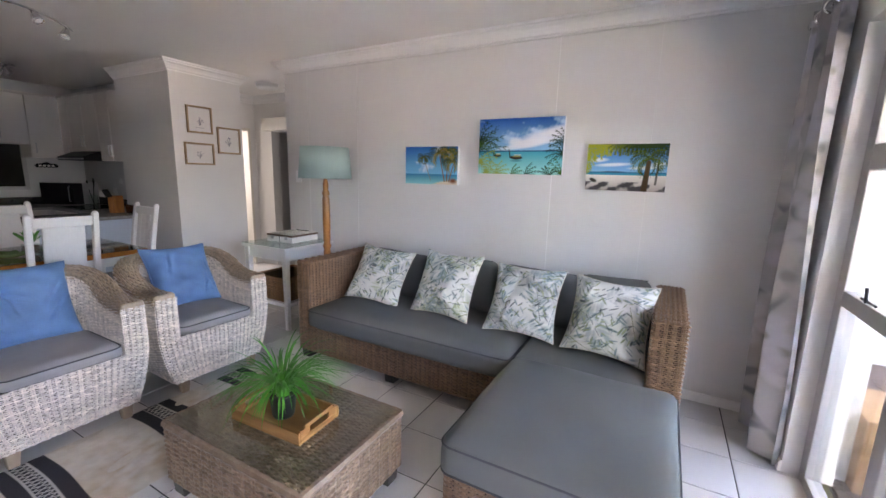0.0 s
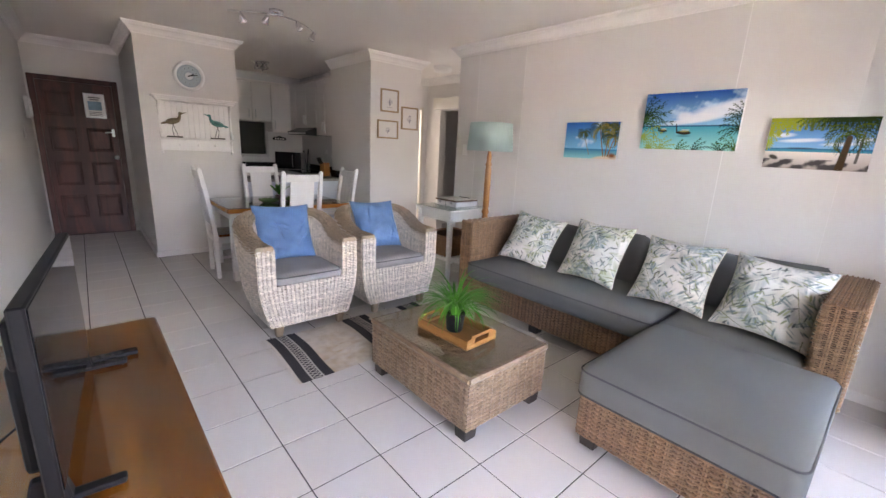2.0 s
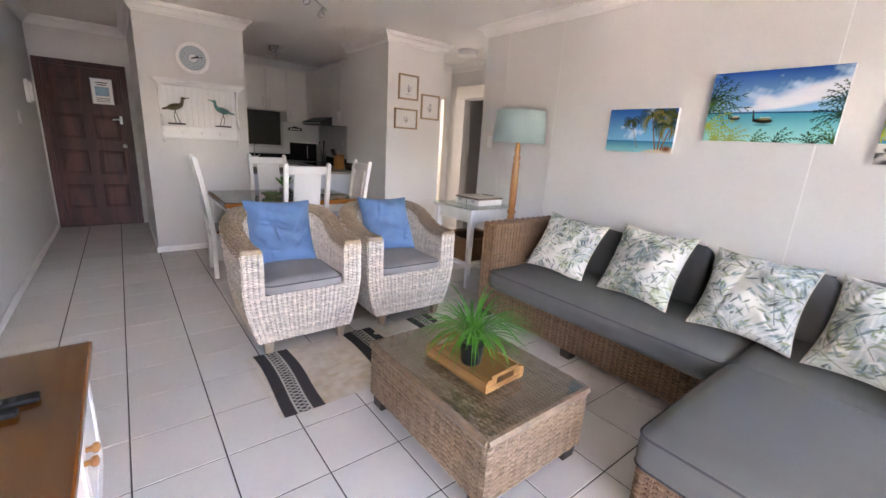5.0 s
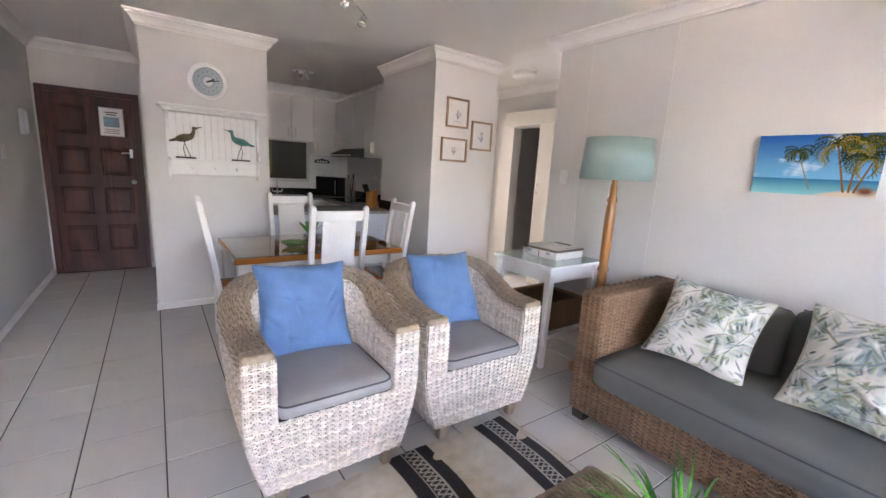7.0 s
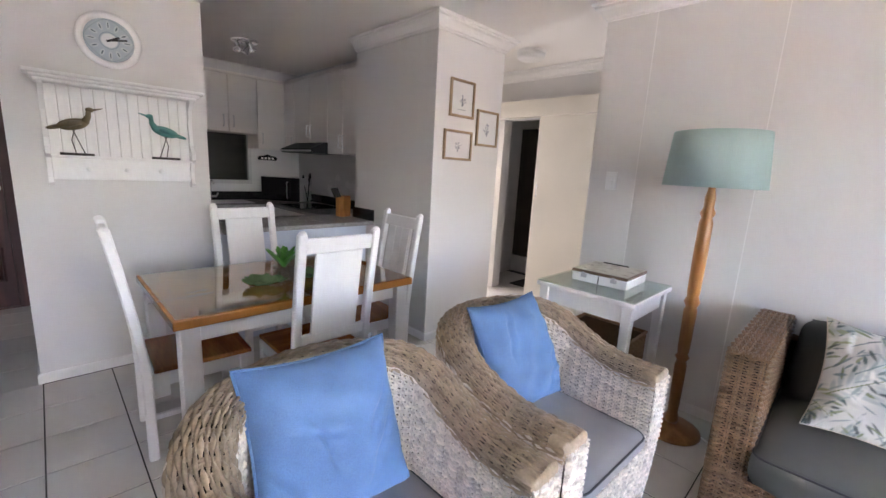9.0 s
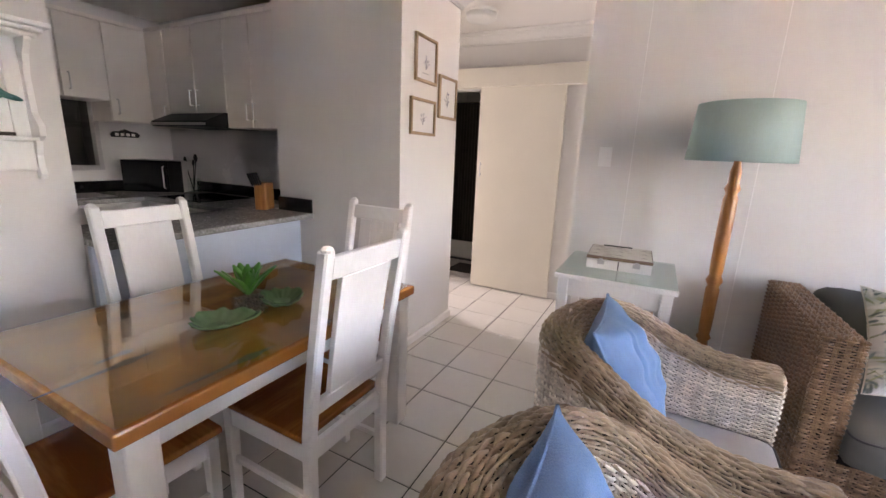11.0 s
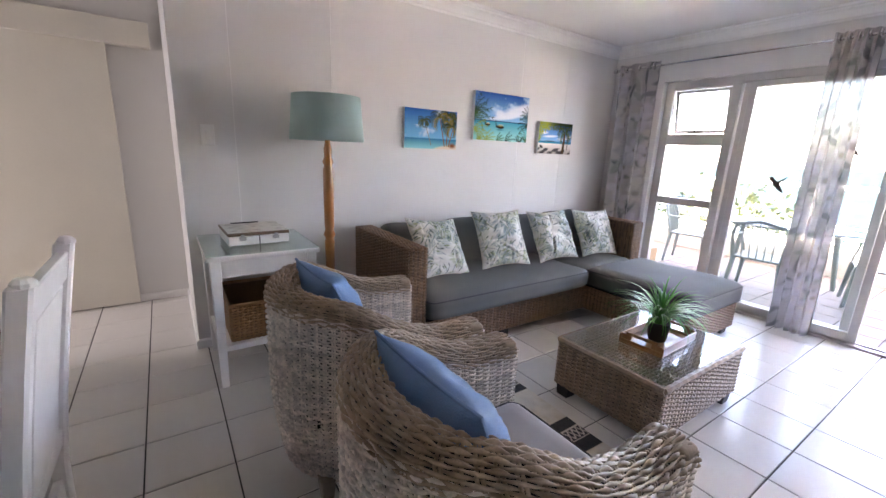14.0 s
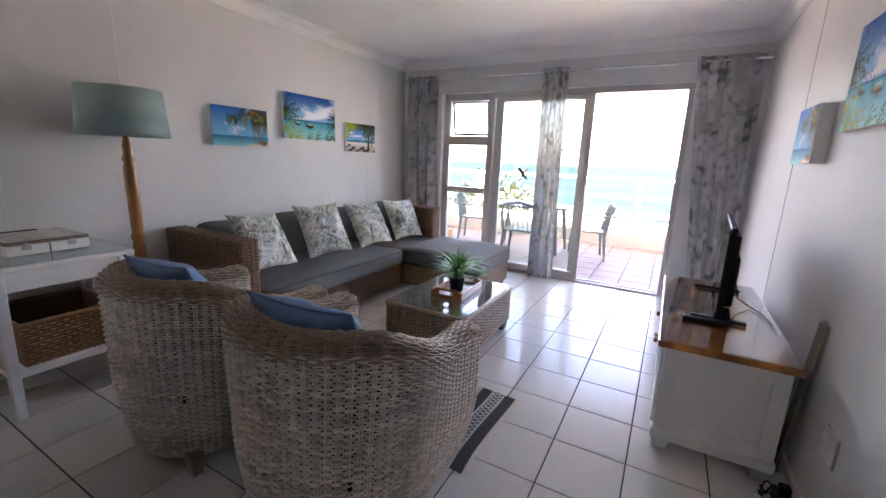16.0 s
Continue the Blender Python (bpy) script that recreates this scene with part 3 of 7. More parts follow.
bedroom_window.data.shape, bedroom_window.data.size, bedroom_window.data.size_y, bedroom_window.data.energy = "RECTANGLE", 0.9, 1.1, 0.9
bedroom_window.data.color = (0.84, 0.93, 1.0)
bedroom_window.matrix_world = look((-6.7, 4.2, 1.5), (-5.0, 4.15, 1.1))
hl = thing("hall_ceiling_light", pose(-4.28, 4.07, TOP), "round white frosted bulkhead lamp on the hall ceiling, off", "ceiling light")
part("base", lathe([(0.13, -0.02), (0.135, 0.0)], 32), M_TRIM, hl)
part("diffuser", lathe([(0.05, -0.075), (0.11, -0.07), (0.125, -0.055), (0.127, -0.02)], 32), M_PLASTW, hl, smooth=True)
tagged(part("shower_curtain", [slab([(-5.35 + 0.02 * k, 5.55 + (0.03 if k % 2 else 0)) for k in range(60)] + [(-5.35 + 0.02 * k, 5.56 + (0.03 if k % 2 else 0)) for k in reversed(range(60))], 0.25, 2.0)], M_DARKROOM), "dark brown shower curtain hanging in the unlit bathroom", "curtain")
tagged(part("bath_tub", [rbox(-5.40, -3.30, 5.60, 6.30, 0, 0.48, 0.02, 2)], M_TRIM), "off-white bath behind the dark curtain", "bath")
tagged(part("bath_mat", rbox(-4.95, -4.35, 4.98, 5.35, -0.001, 0.012, 0.004), M_DARKROOM), "small dark patterned mat on the bathroom floor", "mat")


def wall_switch(name, m, label, rocker=2, w=0.075, h=0.12):
    s = thing(name, m, label, "switch")
    part("plate", rbox(-w / 2, w / 2, -0.011, 0.0, -h / 2, h / 2, 0.003, 2), M_PLASTW, s)
    for k in range(rocker):
        part("rocker", rbox(-0.012, 0.012, -0.016, -0.010, -0.03 + k * 0.032, -0.004 + k * 0.032, 0.002), M_PLASTW, s)
    return s


wall_switch("light_switch", pose(-3.142, YN, 1.386), "white plastic light switch on the panel wall")
wall_switch("light_switch", pose(-5.70, YS, 1.345, 0, 0, 180), "white plastic light switch beside the entrance", 1)
wall_switch("light_switch", pose(-5.33, 3.735, 1.30, 0, 0, 90), "white plastic light switch by the hall door", 1, 0.06, 0.1)
ic = thing("intercom", pose(-6.40, YS, 1.62, 0, 0, 180), "white intercom panel with a hook by the entrance", "intercom")
part("housing", rbox(-0.06, 0.06, -0.035, 0, -0.12, 0.12, 0.008, 2), M_PLASTW, ic)
part("handset", rbox(-0.045, -0.005, -0.06, -0.035, -0.10, 0.10, 0.008, 2), M_PLASTW, ic)

# ---- balcony window and sliding door ----
wf = tagged(new("window_1"), "bronze-grey aluminium window with a fixed light and two opening sashes", "window", kind="structure")
FX0, FX1 = 0.93, 0.99
part("window_frame", [rbox(FX0, FX1, 2.86, WIN_Y1, 0, 2.11, 0.003), rbox(FX0, FX1, 2.27, 2.345, 0, 2.11, 0.003), rbox(FX0, FX1, 2.345, 2.86, 2.03, 2.11, 0.003), rbox(FX0, FX1, 2.345, 2.86, 0, 0.05, 0.003), rbox(FX0, FX1, 2.345, 2.86, 1.505, 1.61, 0.003), rbox(FX0, FX1, 2.345, 2.86, 0.915, 0.985, 0.003)], M_ALU, wf)
for z0, z1, tip in ((1.61, 2.03, 10), (0.985, 1.505, 0), (0.05, 0.915, 0)):
    if tip:
        sash = new("sash")
        sash.parent = wf
        sash.matrix_local = pose(FX1, 2.6025, z1, 0, -tip, 0)
        h = z1 - z0 - 0.01
        part("sash_frame", [rbox(-0.03, 0, -0.25, -0.22, -h, 0, 0.002), rbox(-0.03, 0, 0.22, 0.25, -h, 0, 0.002), rbox(-0.03, 0, -0.22, 0.22, -0.03, 0, 0.002), rbox(-0.03, 0, -0.22, 0.22, -h, -h + 0.03, 0.002)], M_ALU, sash)
        g = part("pane", rbox(-0.018, -0.013, -0.22, 0.22, -h + 0.03, -0.03, 0), M_GLASS, sash)
    else:
        g = part("pane", rbox(0.958, 0.963, 2.345, 2.86, z0, z1, 0), M_GLASS, wf)
    g.visible_shadow = False
for z in (1.635, 1.005):
    part("stay", [tube([(0.92, 2.60, z - 0.01), (0.915, 2.60, z + 0.05)], 0.006), tube([(0.925, 2.53, z - 0.005), (0.925, 2.66, z - 0.005)], 0.005)], M_BLACK, wf, "black casement stay")
sd = tagged(new("door_4"), "aluminium sliding glass door to the balcony, standing open", "door", kind="structure")
part("door_frame", [rbox(0.90, 1.04, WIN_Y0, 2.27, 2.05, 2.11, 0.003), rbox(0.90, 1.04, WIN_Y0, 2.27, 0.0, 0.018, 0.003), rbox(0.90, 1.04, WIN_Y0, WIN_Y0 + 0.05, 0.018, 2.05, 0.003), rbox(0.955, 0.965, WIN_Y0, 2.27, 0.018, 0.03, 0.002)], M_ALU, sd)
for x0, y0, y1 in ((0.985, 1.20, 2.27), (0.925, 1.135, 2.205)):
    leaf = part("door_leaf", [rbox(x0, x0 + 0.04, y0, y0 + 0.055, 0.03, 2.05, 0.003), rbox(x0, x0 + 0.04, y1 - 0.055, y1, 0.03, 2.05, 0.003), rbox(x0, x0 + 0.04, y0 + 0.055, y1 - 0.055, 0.03, 0.10, 0.003), rbox(x0, x0 + 0.04, y0 + 0.055, y1 - 0.055, 2.0, 2.05, 0.003)], M_ALU, sd)
    part("pane", rbox(x0 + 0.017, x0 + 0.023, y0 + 0.055, y1 - 0.055, 0.10, 2.0, 0), M_GLASS, leaf).visible_shadow = False
part("lock_case", [rbox(0.90, 0.925, 1.14, 1.185, 0.93, 1.10, 0.004), tube([(0.90, 1.162, 0.97), (0.875, 1.162, 0.98), (0.875, 1.162, 1.05), (0.90, 1.162, 1.06)], 0.007)], M_ALU, sd, "door lock with a pull handle")
for y, z in ((1.86, 1.20), (1.46, 1.52), (1.50, 0.90)):
    bird = thing("bird_decal", pose(0.922, y, z, 0, 0, 0), "dark bird-shaped sticker on the glass door", "sticker", "bird stickers")
    pl = [(-0.055, 0.05), (-0.02, 0.025), (0.0, 0.012), (0.03, 0.045), (0.055, 0.04), (0.03, 0.01), (0.012, -0.02), (-0.03, -0.055), (-0.05, -0.06), (-0.025, -0.02), (-0.018, 0.002), (-0.035, 0.02)]
    part("decal", slab([(1.25 * a, 1.25 * b) for a, b in pl], -0.0008, 0.0008, Matrix.Rotation(radians(90), 4, "Z") @ Matrix.Rotation(radians(90), 4, "X")), M_DARKROOM, bird)

# ---- curtains on a rod ----
RODX, RODZ = 0.785, 2.262
rod = thing("curtain_rod", pose(RODX, 1.55, RODZ), "thin chrome curtain rod with ring ends over the window", "curtain rod")
part("rod", tube([(0, -1.84, 0), (0, 1.90, 0)], 0.011, 12), M_CHROME, rod)
for y in (-1.855, 1.905):
    part("finial", lathe([(0.014, -0.02), (0.024, -0.012), (0.027, 0), (0.024, 0.012), (0.014, 0.02)], 20, pose(0, y, 0, 90, 0, 0)), M_CHROME, rod)
for y in (-1.80, 0.0, 1.87):
    part("bracket", [tube([(0, y, 0), (0.06, y, -0.02), (0.074, y, -0.02)], 0.007), rbox(0.066, 0.075, y - 0.018, y + 0.018, -0.05, 0.03, 0.002)], M_CHROME, rod)


def blossom_cloth(w, h, seed):
    rng = random.Random(seed)
    c = Paint(w, h, (0.47, 0.455, 0.45), 0.34)
    for _ in range(90):
        x, y, a = rng.random(), rng.random(), rng.random() * 6.3
        c.ell(x, y, 0.045, 0.014, a, rng.choice([(0.24, 0.25, 0.25), (0.29, 0.31, 0.29), (0.36, 0.37, 0.35), (0.20, 0.21, 0.22)]), 0.4)
    for _ in range(34):
        x, y, s = rng.random(), rng.random(), 0.024 + 0.018 * rng.random()
        col = rng.choice([(0.62, 0.60, 0.61), (0.56, 0.55, 0.59), (0.60, 0.57, 0.53)])
        for k in range(5):
            a = k * 1.257 + x * 9
            c.ell(x + s * math.cos(a) / 0.34, y + s * math.sin(a), s, s * 0.62, a, col, 0.5, 0.9)
        c.ell(x, y, s * 0.35, s * 0.35, 0, (0.35, 0.33, 0.30), 0.6)
    return c.a


def curtain(label, y0, y1, b0, b1, folds, seed, amp=0.045, z0=0.015):
    cu = thing("curtain", pose(RODX, (y0 + y1) / 2, 0), label, "curtain", "curtains at the balcony window")
    top = RODZ + 0.045
    mid = (y0 + y1) / 2

    def place(u, v):
        z = z0 + (top - z0) * v
        k = np.clip(v, 0, 1)
        lo, hi = b0 + (y0 - b0) * k, b1 + (y1 - b1) * k
        wob = 0.012 * np.sin(5 * v + 9 * u + seed)
        x = amp * (0.55 + 0.45 * (1 - v) + 0.15) * np.sin(2 * np.pi * folds * u + 0.5 * np.sin(3 * v + seed)) * (0.8 + 0.3 * np.sin(7 * u + seed)) + wob
        return [x, lo + (hi - lo) * (u + 0.02 * np.sin(6.3 * folds * u * 2)) - mid, z]

    nu, nv = 150, 280
    grid_object("cloth", nu, nv, place, M_CURT, cu, blossom_cloth(nu, nv, seed))
    for k in range(int(folds)):
        y = y0 + (y1 - y0) * (k + 0.5) / int(folds) - mid
        pts = [(0.0 + 0.028 * math.cos(a), y, RODZ + 0.028 * math.sin(a)) for a in np.linspace(0, 2 * math.pi, 16, endpoint=False)]
        part("eyelet", tube(pts, 0.006, 6, closed=True), M_CHROME, cu, "chrome eyelet")
    return cu


curtain("grey floral curtain drawn into folds beside the window", 2.95, 3.40, 2.95, 3.37, 3, 1, 0.05)
curtain("grey floral curtain gathered at the middle of the opening", 1.40, 1.67, 1.385, 1.66, 5, 2, 0.045)
curtain("grey floral curtain hanging wide at the end of the opening", -0.25, 0.27, -0.27, 0.04, 4, 3, 0.034)

# ---- outside: balcony, rail, sea ----
tagged(part("ground", rbox(-60, 3000, -2500, 2500, -18.2, -18.0, 0), M_BUSH), "ground and sea bed far below the balcony", "ground", kind="structure")
tagged(part("beach", slab([(30, -2000), (140, -2000), (140, 2000), (30, 2000)], -18.0, -17.6), M_SAND), "pale sandy beach below the balcony", "beach", kind="structure")
tagged(part("water", slab([(130, -4000), (4500, -4000), (4500, 4000), (130, 4000)], -17.9, -17.5), M_SEA), "turquoise sea reaching to the horizon", "sea", kind="structure")
for k in range(4):
    rr = random.Random(k)
    edge = [(128 + 17 * k + 4 * math.sin(y * 0.05 + k) + rr.uniform(-1, 1), y) for y in range(-240, 241, 8)]
    tagged(part("surf", slab(edge + [(x + 3 + 2 * math.sin(y * 0.09 + k), y) for x, y in reversed(edge)], -17.49, -17.40 + 0.01 * k), M_PLASTER), "white line of breaking surf", "surf", kind="structure")
deck = tagged(part("balcony_floor", rbox(1.06, 3.75, -2.6, 5.2, -0.30, -0.034, 0), M_GROUT), "terracotta tiled balcony floor", "balcony floor", kind="structure")
tagged(part("balcony_parapet", [rbox(3.62, 3.80, -2.6, 5.2, -0.30, 0.40, 0.01), rbox(1.06, 3.62, 5.05, 5.2, -0.30, 2.6, 0)], M_PLASTER), "low white plastered parapet round the balcony", "parapet", kind="structure")
tagged(part("balcony_roof", rbox(1.06, 3.14, -2.6, 5.2, 2.62, 2.75, 0), M_PLASTER), "white balcony slab overhead", "roof", kind="structure")
tagged(part("wall_outside", [rbox(1.06, 1.14, YN - 0.45, 5.05, -0.1, 2.62, 0), rbox(1.06, 1.14, -2.6, 0.10, -0.1, 2.62, 0), rbox(1.06, 3.62, -2.6, -2.45, -0.1, 2.6, 0)], M_PLASTER), "white plastered outer wall", "wall", kind="structure")
tagged(part("tiled_plinth", [rbox(1.14, 1.34, 2.97, 3.4, -0.034, 0.36, 0.006)], M_PEACH), "low plinth clad in peach tiles at the balcony's end", "plinth")
rail = thing("balustrade", pose(3.70, 1.3, 0.40), "white painted steel balustrade with square posts on the parapet", "balustrade")
part("top_rail", rbox(-0.03, 0.03, -3.9, 3.75, 0.68, 0.73, 0.006), M_PLASTW, rail)
for y in (-3.2, -1.9, -0.55, 0.95, 2.35, 3.6):
    part("post", rbox(-0.03, 0.03, y - 0.035, y + 0.035, 0, 0.68, 0.004), M_PLASTW, rail)


def patio_chair(m, label):
    c = thing("patio_chair", m, label, "chair", "plastic chairs on the balcony")
    part("seat", taper(rbox(-0.21, 0.21, -0.21, 0.22, 0.40, 0.425, 0.012, 2), 0.40, 0.425, 0.97, 1), M_PATIO, c)
    for sx, sy in ((-1, -1), (1, -1), (-1, 1), (1, 1)):
        part("leg", tube([(sx * 0.20, sy * 0.20, 0.41), (sx * 0.235, sy * 0.235, 0.0)], [0.026, 0.017], 8), M_PATIO, c)
    part("back_frame", tube([(-0.21, 0.21, 0.41), (-0.235, 0.26, 0.66), (-0.20, 0.30, 0.78), (0, 0.32, 0.82), (0.20, 0.30, 0.78), (0.235, 0.26, 0.66), (0.21, 0.21, 0.41)], 0.02, 8), M_PATIO, c)
    for k in range(5):
        x = -0.13 + k * 0.065
        part("slat", tube([(x, 0.215, 0.42), (x * 1.05, 0.27, 0.64), (x * 0.95, 0.31, 0.80)], 0.017, 6, flat=0.4), M_PATIO, c)
    for s in (-1, 1):
        part("armrest", tube([(s * 0.23, 0.25, 0.65), (s * 0.265, 0.05, 0.64), (s * 0.26, -0.17, 0.625), (s * 0.225, -0.21, 0.42)], 0.021, 8, flat=0.6), M_PATIO, c)
    return c


pc = patio_chair(pose(2.45, 1.30, -0.03, 0, 0, -165), "green-grey plastic garden armchair beside the balcony table")
copy_thing(pc, pose(1.85, 2.12, -0.03, 0, 0, 95))
copy_thing(pc, pose(2.6, 3.2, -0.03, 0, 0, 12))
pt = thing("patio_table", pose(2.5, 2.2, -0.03), "green-grey plastic garden table on the balcony", "table")
part("tabletop", lathe([(0.40, 0.685), (0.555, 0.69), (0.57, 0.70), (0.565, 0.715), (0.54, 0.72)], 40, Matrix.Diagonal((0.75, 1.2, 1, 1))), M_PATIO, pt)
for sx, sy in ((-1, -1), (1, -1), (-1, 1), (1, 1)):
    part("leg", tube([(sx * 0.26, sy * 0.45, 0.69), (sx * 0.31, sy * 0.52, 0)], [0.035, 0.022], 8), M_PATIO, pt)

tagged(part("garden_bank", rbox(3.8, 9.0, -6, 12, -3.0, -1.2, 0.3, 2), M_BUSH), "green garden bank below the balcony", "ground", kind="structure")
bush = thing("bush", pose(4.6, 3.6, -1.2), "dense olive-green coastal bush beyond the parapet", "bush")
rng = np.random.RandomState(5)
bv, bf = [], []
for k in range(2600):
    a, e, r = rng.uniform(0, 6.28), rng.uniform(-0.2, 1.4), rng.uniform(0.55, 1.0) ** 0.5
    lump = 1 + 0.22 * math.sin(3 * a + 1) * math.cos(2 * e) + 0.15 * math.sin(7 * a)
    p = np.array([1.0 * r * lump * math.cos(a) * math.cos(e), 1.7 * r * lump * math.sin(a) * math.cos(e), 0.7 + 1.35 * r * lump * math.sin(e)])
    d1, d2 = rng.normal(0, 1, 3), rng.normal(0, 1, 3)
    d1, d2 = d1 / np.linalg.norm(d1) * 0.075, d2 / np.linalg.norm(d2) * 0.035
    i = len(bv)
    bv += [p - d1, p + d2, p + d1, p - d2]
    bf.append((i, i + 1, i + 2, i + 3))
obj("leaves", [tuple(v) for v in bv], bf, M_BUSH, bush)
part("stem", tube([(0, 0, -0.1), (0.05, 0.1, 0.3), (0.1, 0.3, 1.2)], [0.08, 0.06, 0.02], 8), M_DARKFOOT, bush)
part("stem", tube([(0, -0.1, -0.1), (-0.1, -0.4, 0.4), (0.0, -0.8, 1.2)], [0.07, 0.05, 0.02], 8), M_DARKFOOT, bush)


# ---- cushions ----
def pillow(name, size, thick, m, parent, seed=0, colour=None, n=44, label="", pinch=0.07):
    """A stuffed square cushion that stands on its lower edge, its face to -y."""
    rng = np.random.RandomState(seed)
    ph = rng.uniform(0, 6.3, 8)

    def face(side):
        def place(u, v):
            a, b = 2 * u - 1, 2 * v - 1
            bulge = np.clip((1 - np.abs(a) ** 2.6) * (1 - np.abs(b) ** 2.6), 0, 1) ** 0.55
            crease = 0.08 * np.sin(4 * a + 3 * b + ph[0]) + 0.06 * np.sin(9 * a - 5 * b + ph[1]) + 0.05 * np.sin(13 * b + 4 * a + ph[2])
            for q in range(7):
                ax, az, an = np.cos(ph[q] * 3), np.sin(ph[q] * 5), ph[(q + 3) % 8]
                d = (a - 0.8 * ax) * np.cos(an) + (b - 0.8 * az) * np.sin(an)
                e = -(a - 0.8 * ax) * np.sin(an) + (b - 0.8 * az) * np.cos(an)
                crease = crease - 0.13 * np.exp(-(d / 0.045) ** 2 - (e / 0.38) ** 2) + 0.07 * np.exp(-((d - 0.09) / 0.06) ** 2 - (e / 0.38) ** 2)
            s = 1 - pinch * (1 - a * a) * b * b, 1 - pinch * (1 - b * b) * a * a
            x, z = size / 2 * a * s[1], size / 2 * b * s[0]
            return [x, side * thick / 2 * bulge * (1 + crease), z + size / 2]
        return place

    f = grid_object("cover_front", n, n, face(-1), m, parent, colour, label)
    b = grid_object("cover_back", n, n, face(1), m, parent, colour)
    pts = []
    for k in range(80):
        t = k / 20
        i, w = int(t), 2 * (t - int(t)) - 1
        a, c = ((w, -1), (1, w), (-w, 1), (-1, -w))[i]
        pts.append((size / 2 * a * (1 - pinch * (1 - c * c) * a * a), 0, size / 2 * c * (1 - pinch * (1 - a * a) * c * c) + size / 2))
    return pts


def leaf_print(n, seed):
    """Large palm and split leaves in washed teal, grey and olive on cream."""
    rng = random.Random(seed)
    c = Paint(n, n, (0.66, 0.65, 0.60))
    pale = [(0.27, 0.35, 0.34), (0.36, 0.41, 0.25), (0.22, 0.31, 0.33), (0.42, 0.46, 0.37), (0.33, 0.36, 0.36)]
    deep = [(0.09, 0.14, 0.14), (0.16, 0.23, 0.24), (0.07, 0.09, 0.09), (0.20, 0.24, 0.13), (0.28, 0.34, 0.33), (0.31, 0.34, 0.20)]
    for q in range(16):
        x, y, a = (q % 4) / 3 + rng.uniform(-0.15, 0.15), (q // 4) / 3 + rng.uniform(-0.15, 0.15), rng.uniform(0, 6.3)
        x, y = x - 0.2 * math.cos(a), y - 0.2 * math.sin(a)
        ln, col, rib = rng.uniform(0.36, 0.6), rng.choice(pale), rng.choice(deep)
        for k in range(11):
            t = (k + 0.5) / 11
            px, py = x + ln * t * math.cos(a), y + ln * t * math.sin(a)
            for s in (-1, 1):
                b = a + s * (1.0 - 0.5 * t) + rng.uniform(-0.1, 0.1)
                le = 0.155 * math.sin(math.pi * (0.15 + 0.8 * t)) * rng.uniform(0.7, 1.1)
                c.ell(px + le * math.cos(b), py + le * math.sin(b), le, 0.024, b, col, 0.5, 0.5)
                if rng.random() < 0.62:
                    q = rng.uniform(0.9, 1.5)
                    c.ell(px + q * le * math.cos(b), py + q * le * math.sin(b), le * rng.uniform(0.30, 0.55), rng.uniform(0.010, 0.017), b + rng.uniform(-0.2, 0.2), rng.choice(deep), 0.35, 0.95)
        c.line(x, y, x + ln * math.cos(a), y + ln * math.sin(a), 0.005, rib, 0.003)
    for _ in range(120):
        a = rng.choice((0.5, 2.4, 0.9)) + rng.uniform(-0.4, 0.4)
        c.ell(rng.random(), rng.random(), rng.uniform(0.035, 0.085), rng.uniform(0.007, 0.015), a, rng.choice(deep), 0.35, 0.85)
    for _ in range(26):
        a = rng.random() * 6.3
        c.ell(rng.random(), rng.random(), rng.uniform(0.05, 0.10), rng.uniform(0.016, 0.028), a, (0.70, 0.69, 0.65), 0.5, 0.8)
    return c.a


def cushion_block(name, x0, x1, y0, y1, z0, z1, m, parent, r=0.045, crown=0.02, label=""):
    """An upholstered slab with soft edges and a slightly crowned, uneven top."""
    bm = rbox(x0, x1, y0, y1, z0, z1, 0)
    bmesh.ops.subdivide_edges(bm, edges=bm.edges[:], cuts=14, use_grid_fill=True)
    cx, cy, cz = (x0 + x1) / 2, (y0 + y1) / 2, (z0 + z1) / 2
    hx, hy, hz = (x1 - x0) / 2, (y1 - y0) / 2, (z1 - z0) / 2
    for v in bm.verts:
        p = Vector((v.co.x - cx, v.co.y - cy, v.co.z - cz))
        q = Vector((max(-hx + r, min(hx - r, p.x)), max(-hy + r, min(hy - r, p.y)), max(-hz + min(r, hz * 0.9), min(hz - min(r, hz * 0.9), p.z))))
        d = p - q
        if d.length > 1e-6:
            p = q + d.normalized() * min(r, hz * 0.9 if abs(d.z) > 0 else r)
        k = (1 - (p.x / hx) ** 2) * (1 - (p.y / hy) ** 2)
        if p.z > 0:
            p.z += crown * max(k, 0) ** 0.5 + 0.006 * noise.noise((p.x * 4 + cx, p.y * 4 + cy, 1)) 
        v.co = p + Vector((cx, cy, cz))
    return part(name, bm, m, parent, label, True)


def piping(x0, x1, y0, y1, z, r, m, parent, rad=0.004):
    pts = []
    for cx, cy, a0 in ((x1 - r, y1 - r, 0), (x0 + r, y1 - r, 90), (x0 + r, y0 + r, 180), (x1 - r, y0 + r, 270)):
        for k in range(5):
            a = radians(a0 + 22.5 * k)
            pts.append((cx + r * math.cos(a), cy + r * math.sin(a), z))
    return part("piping", tube(pts, rad, 6, closed=True), m, parent, "thin corded seam")


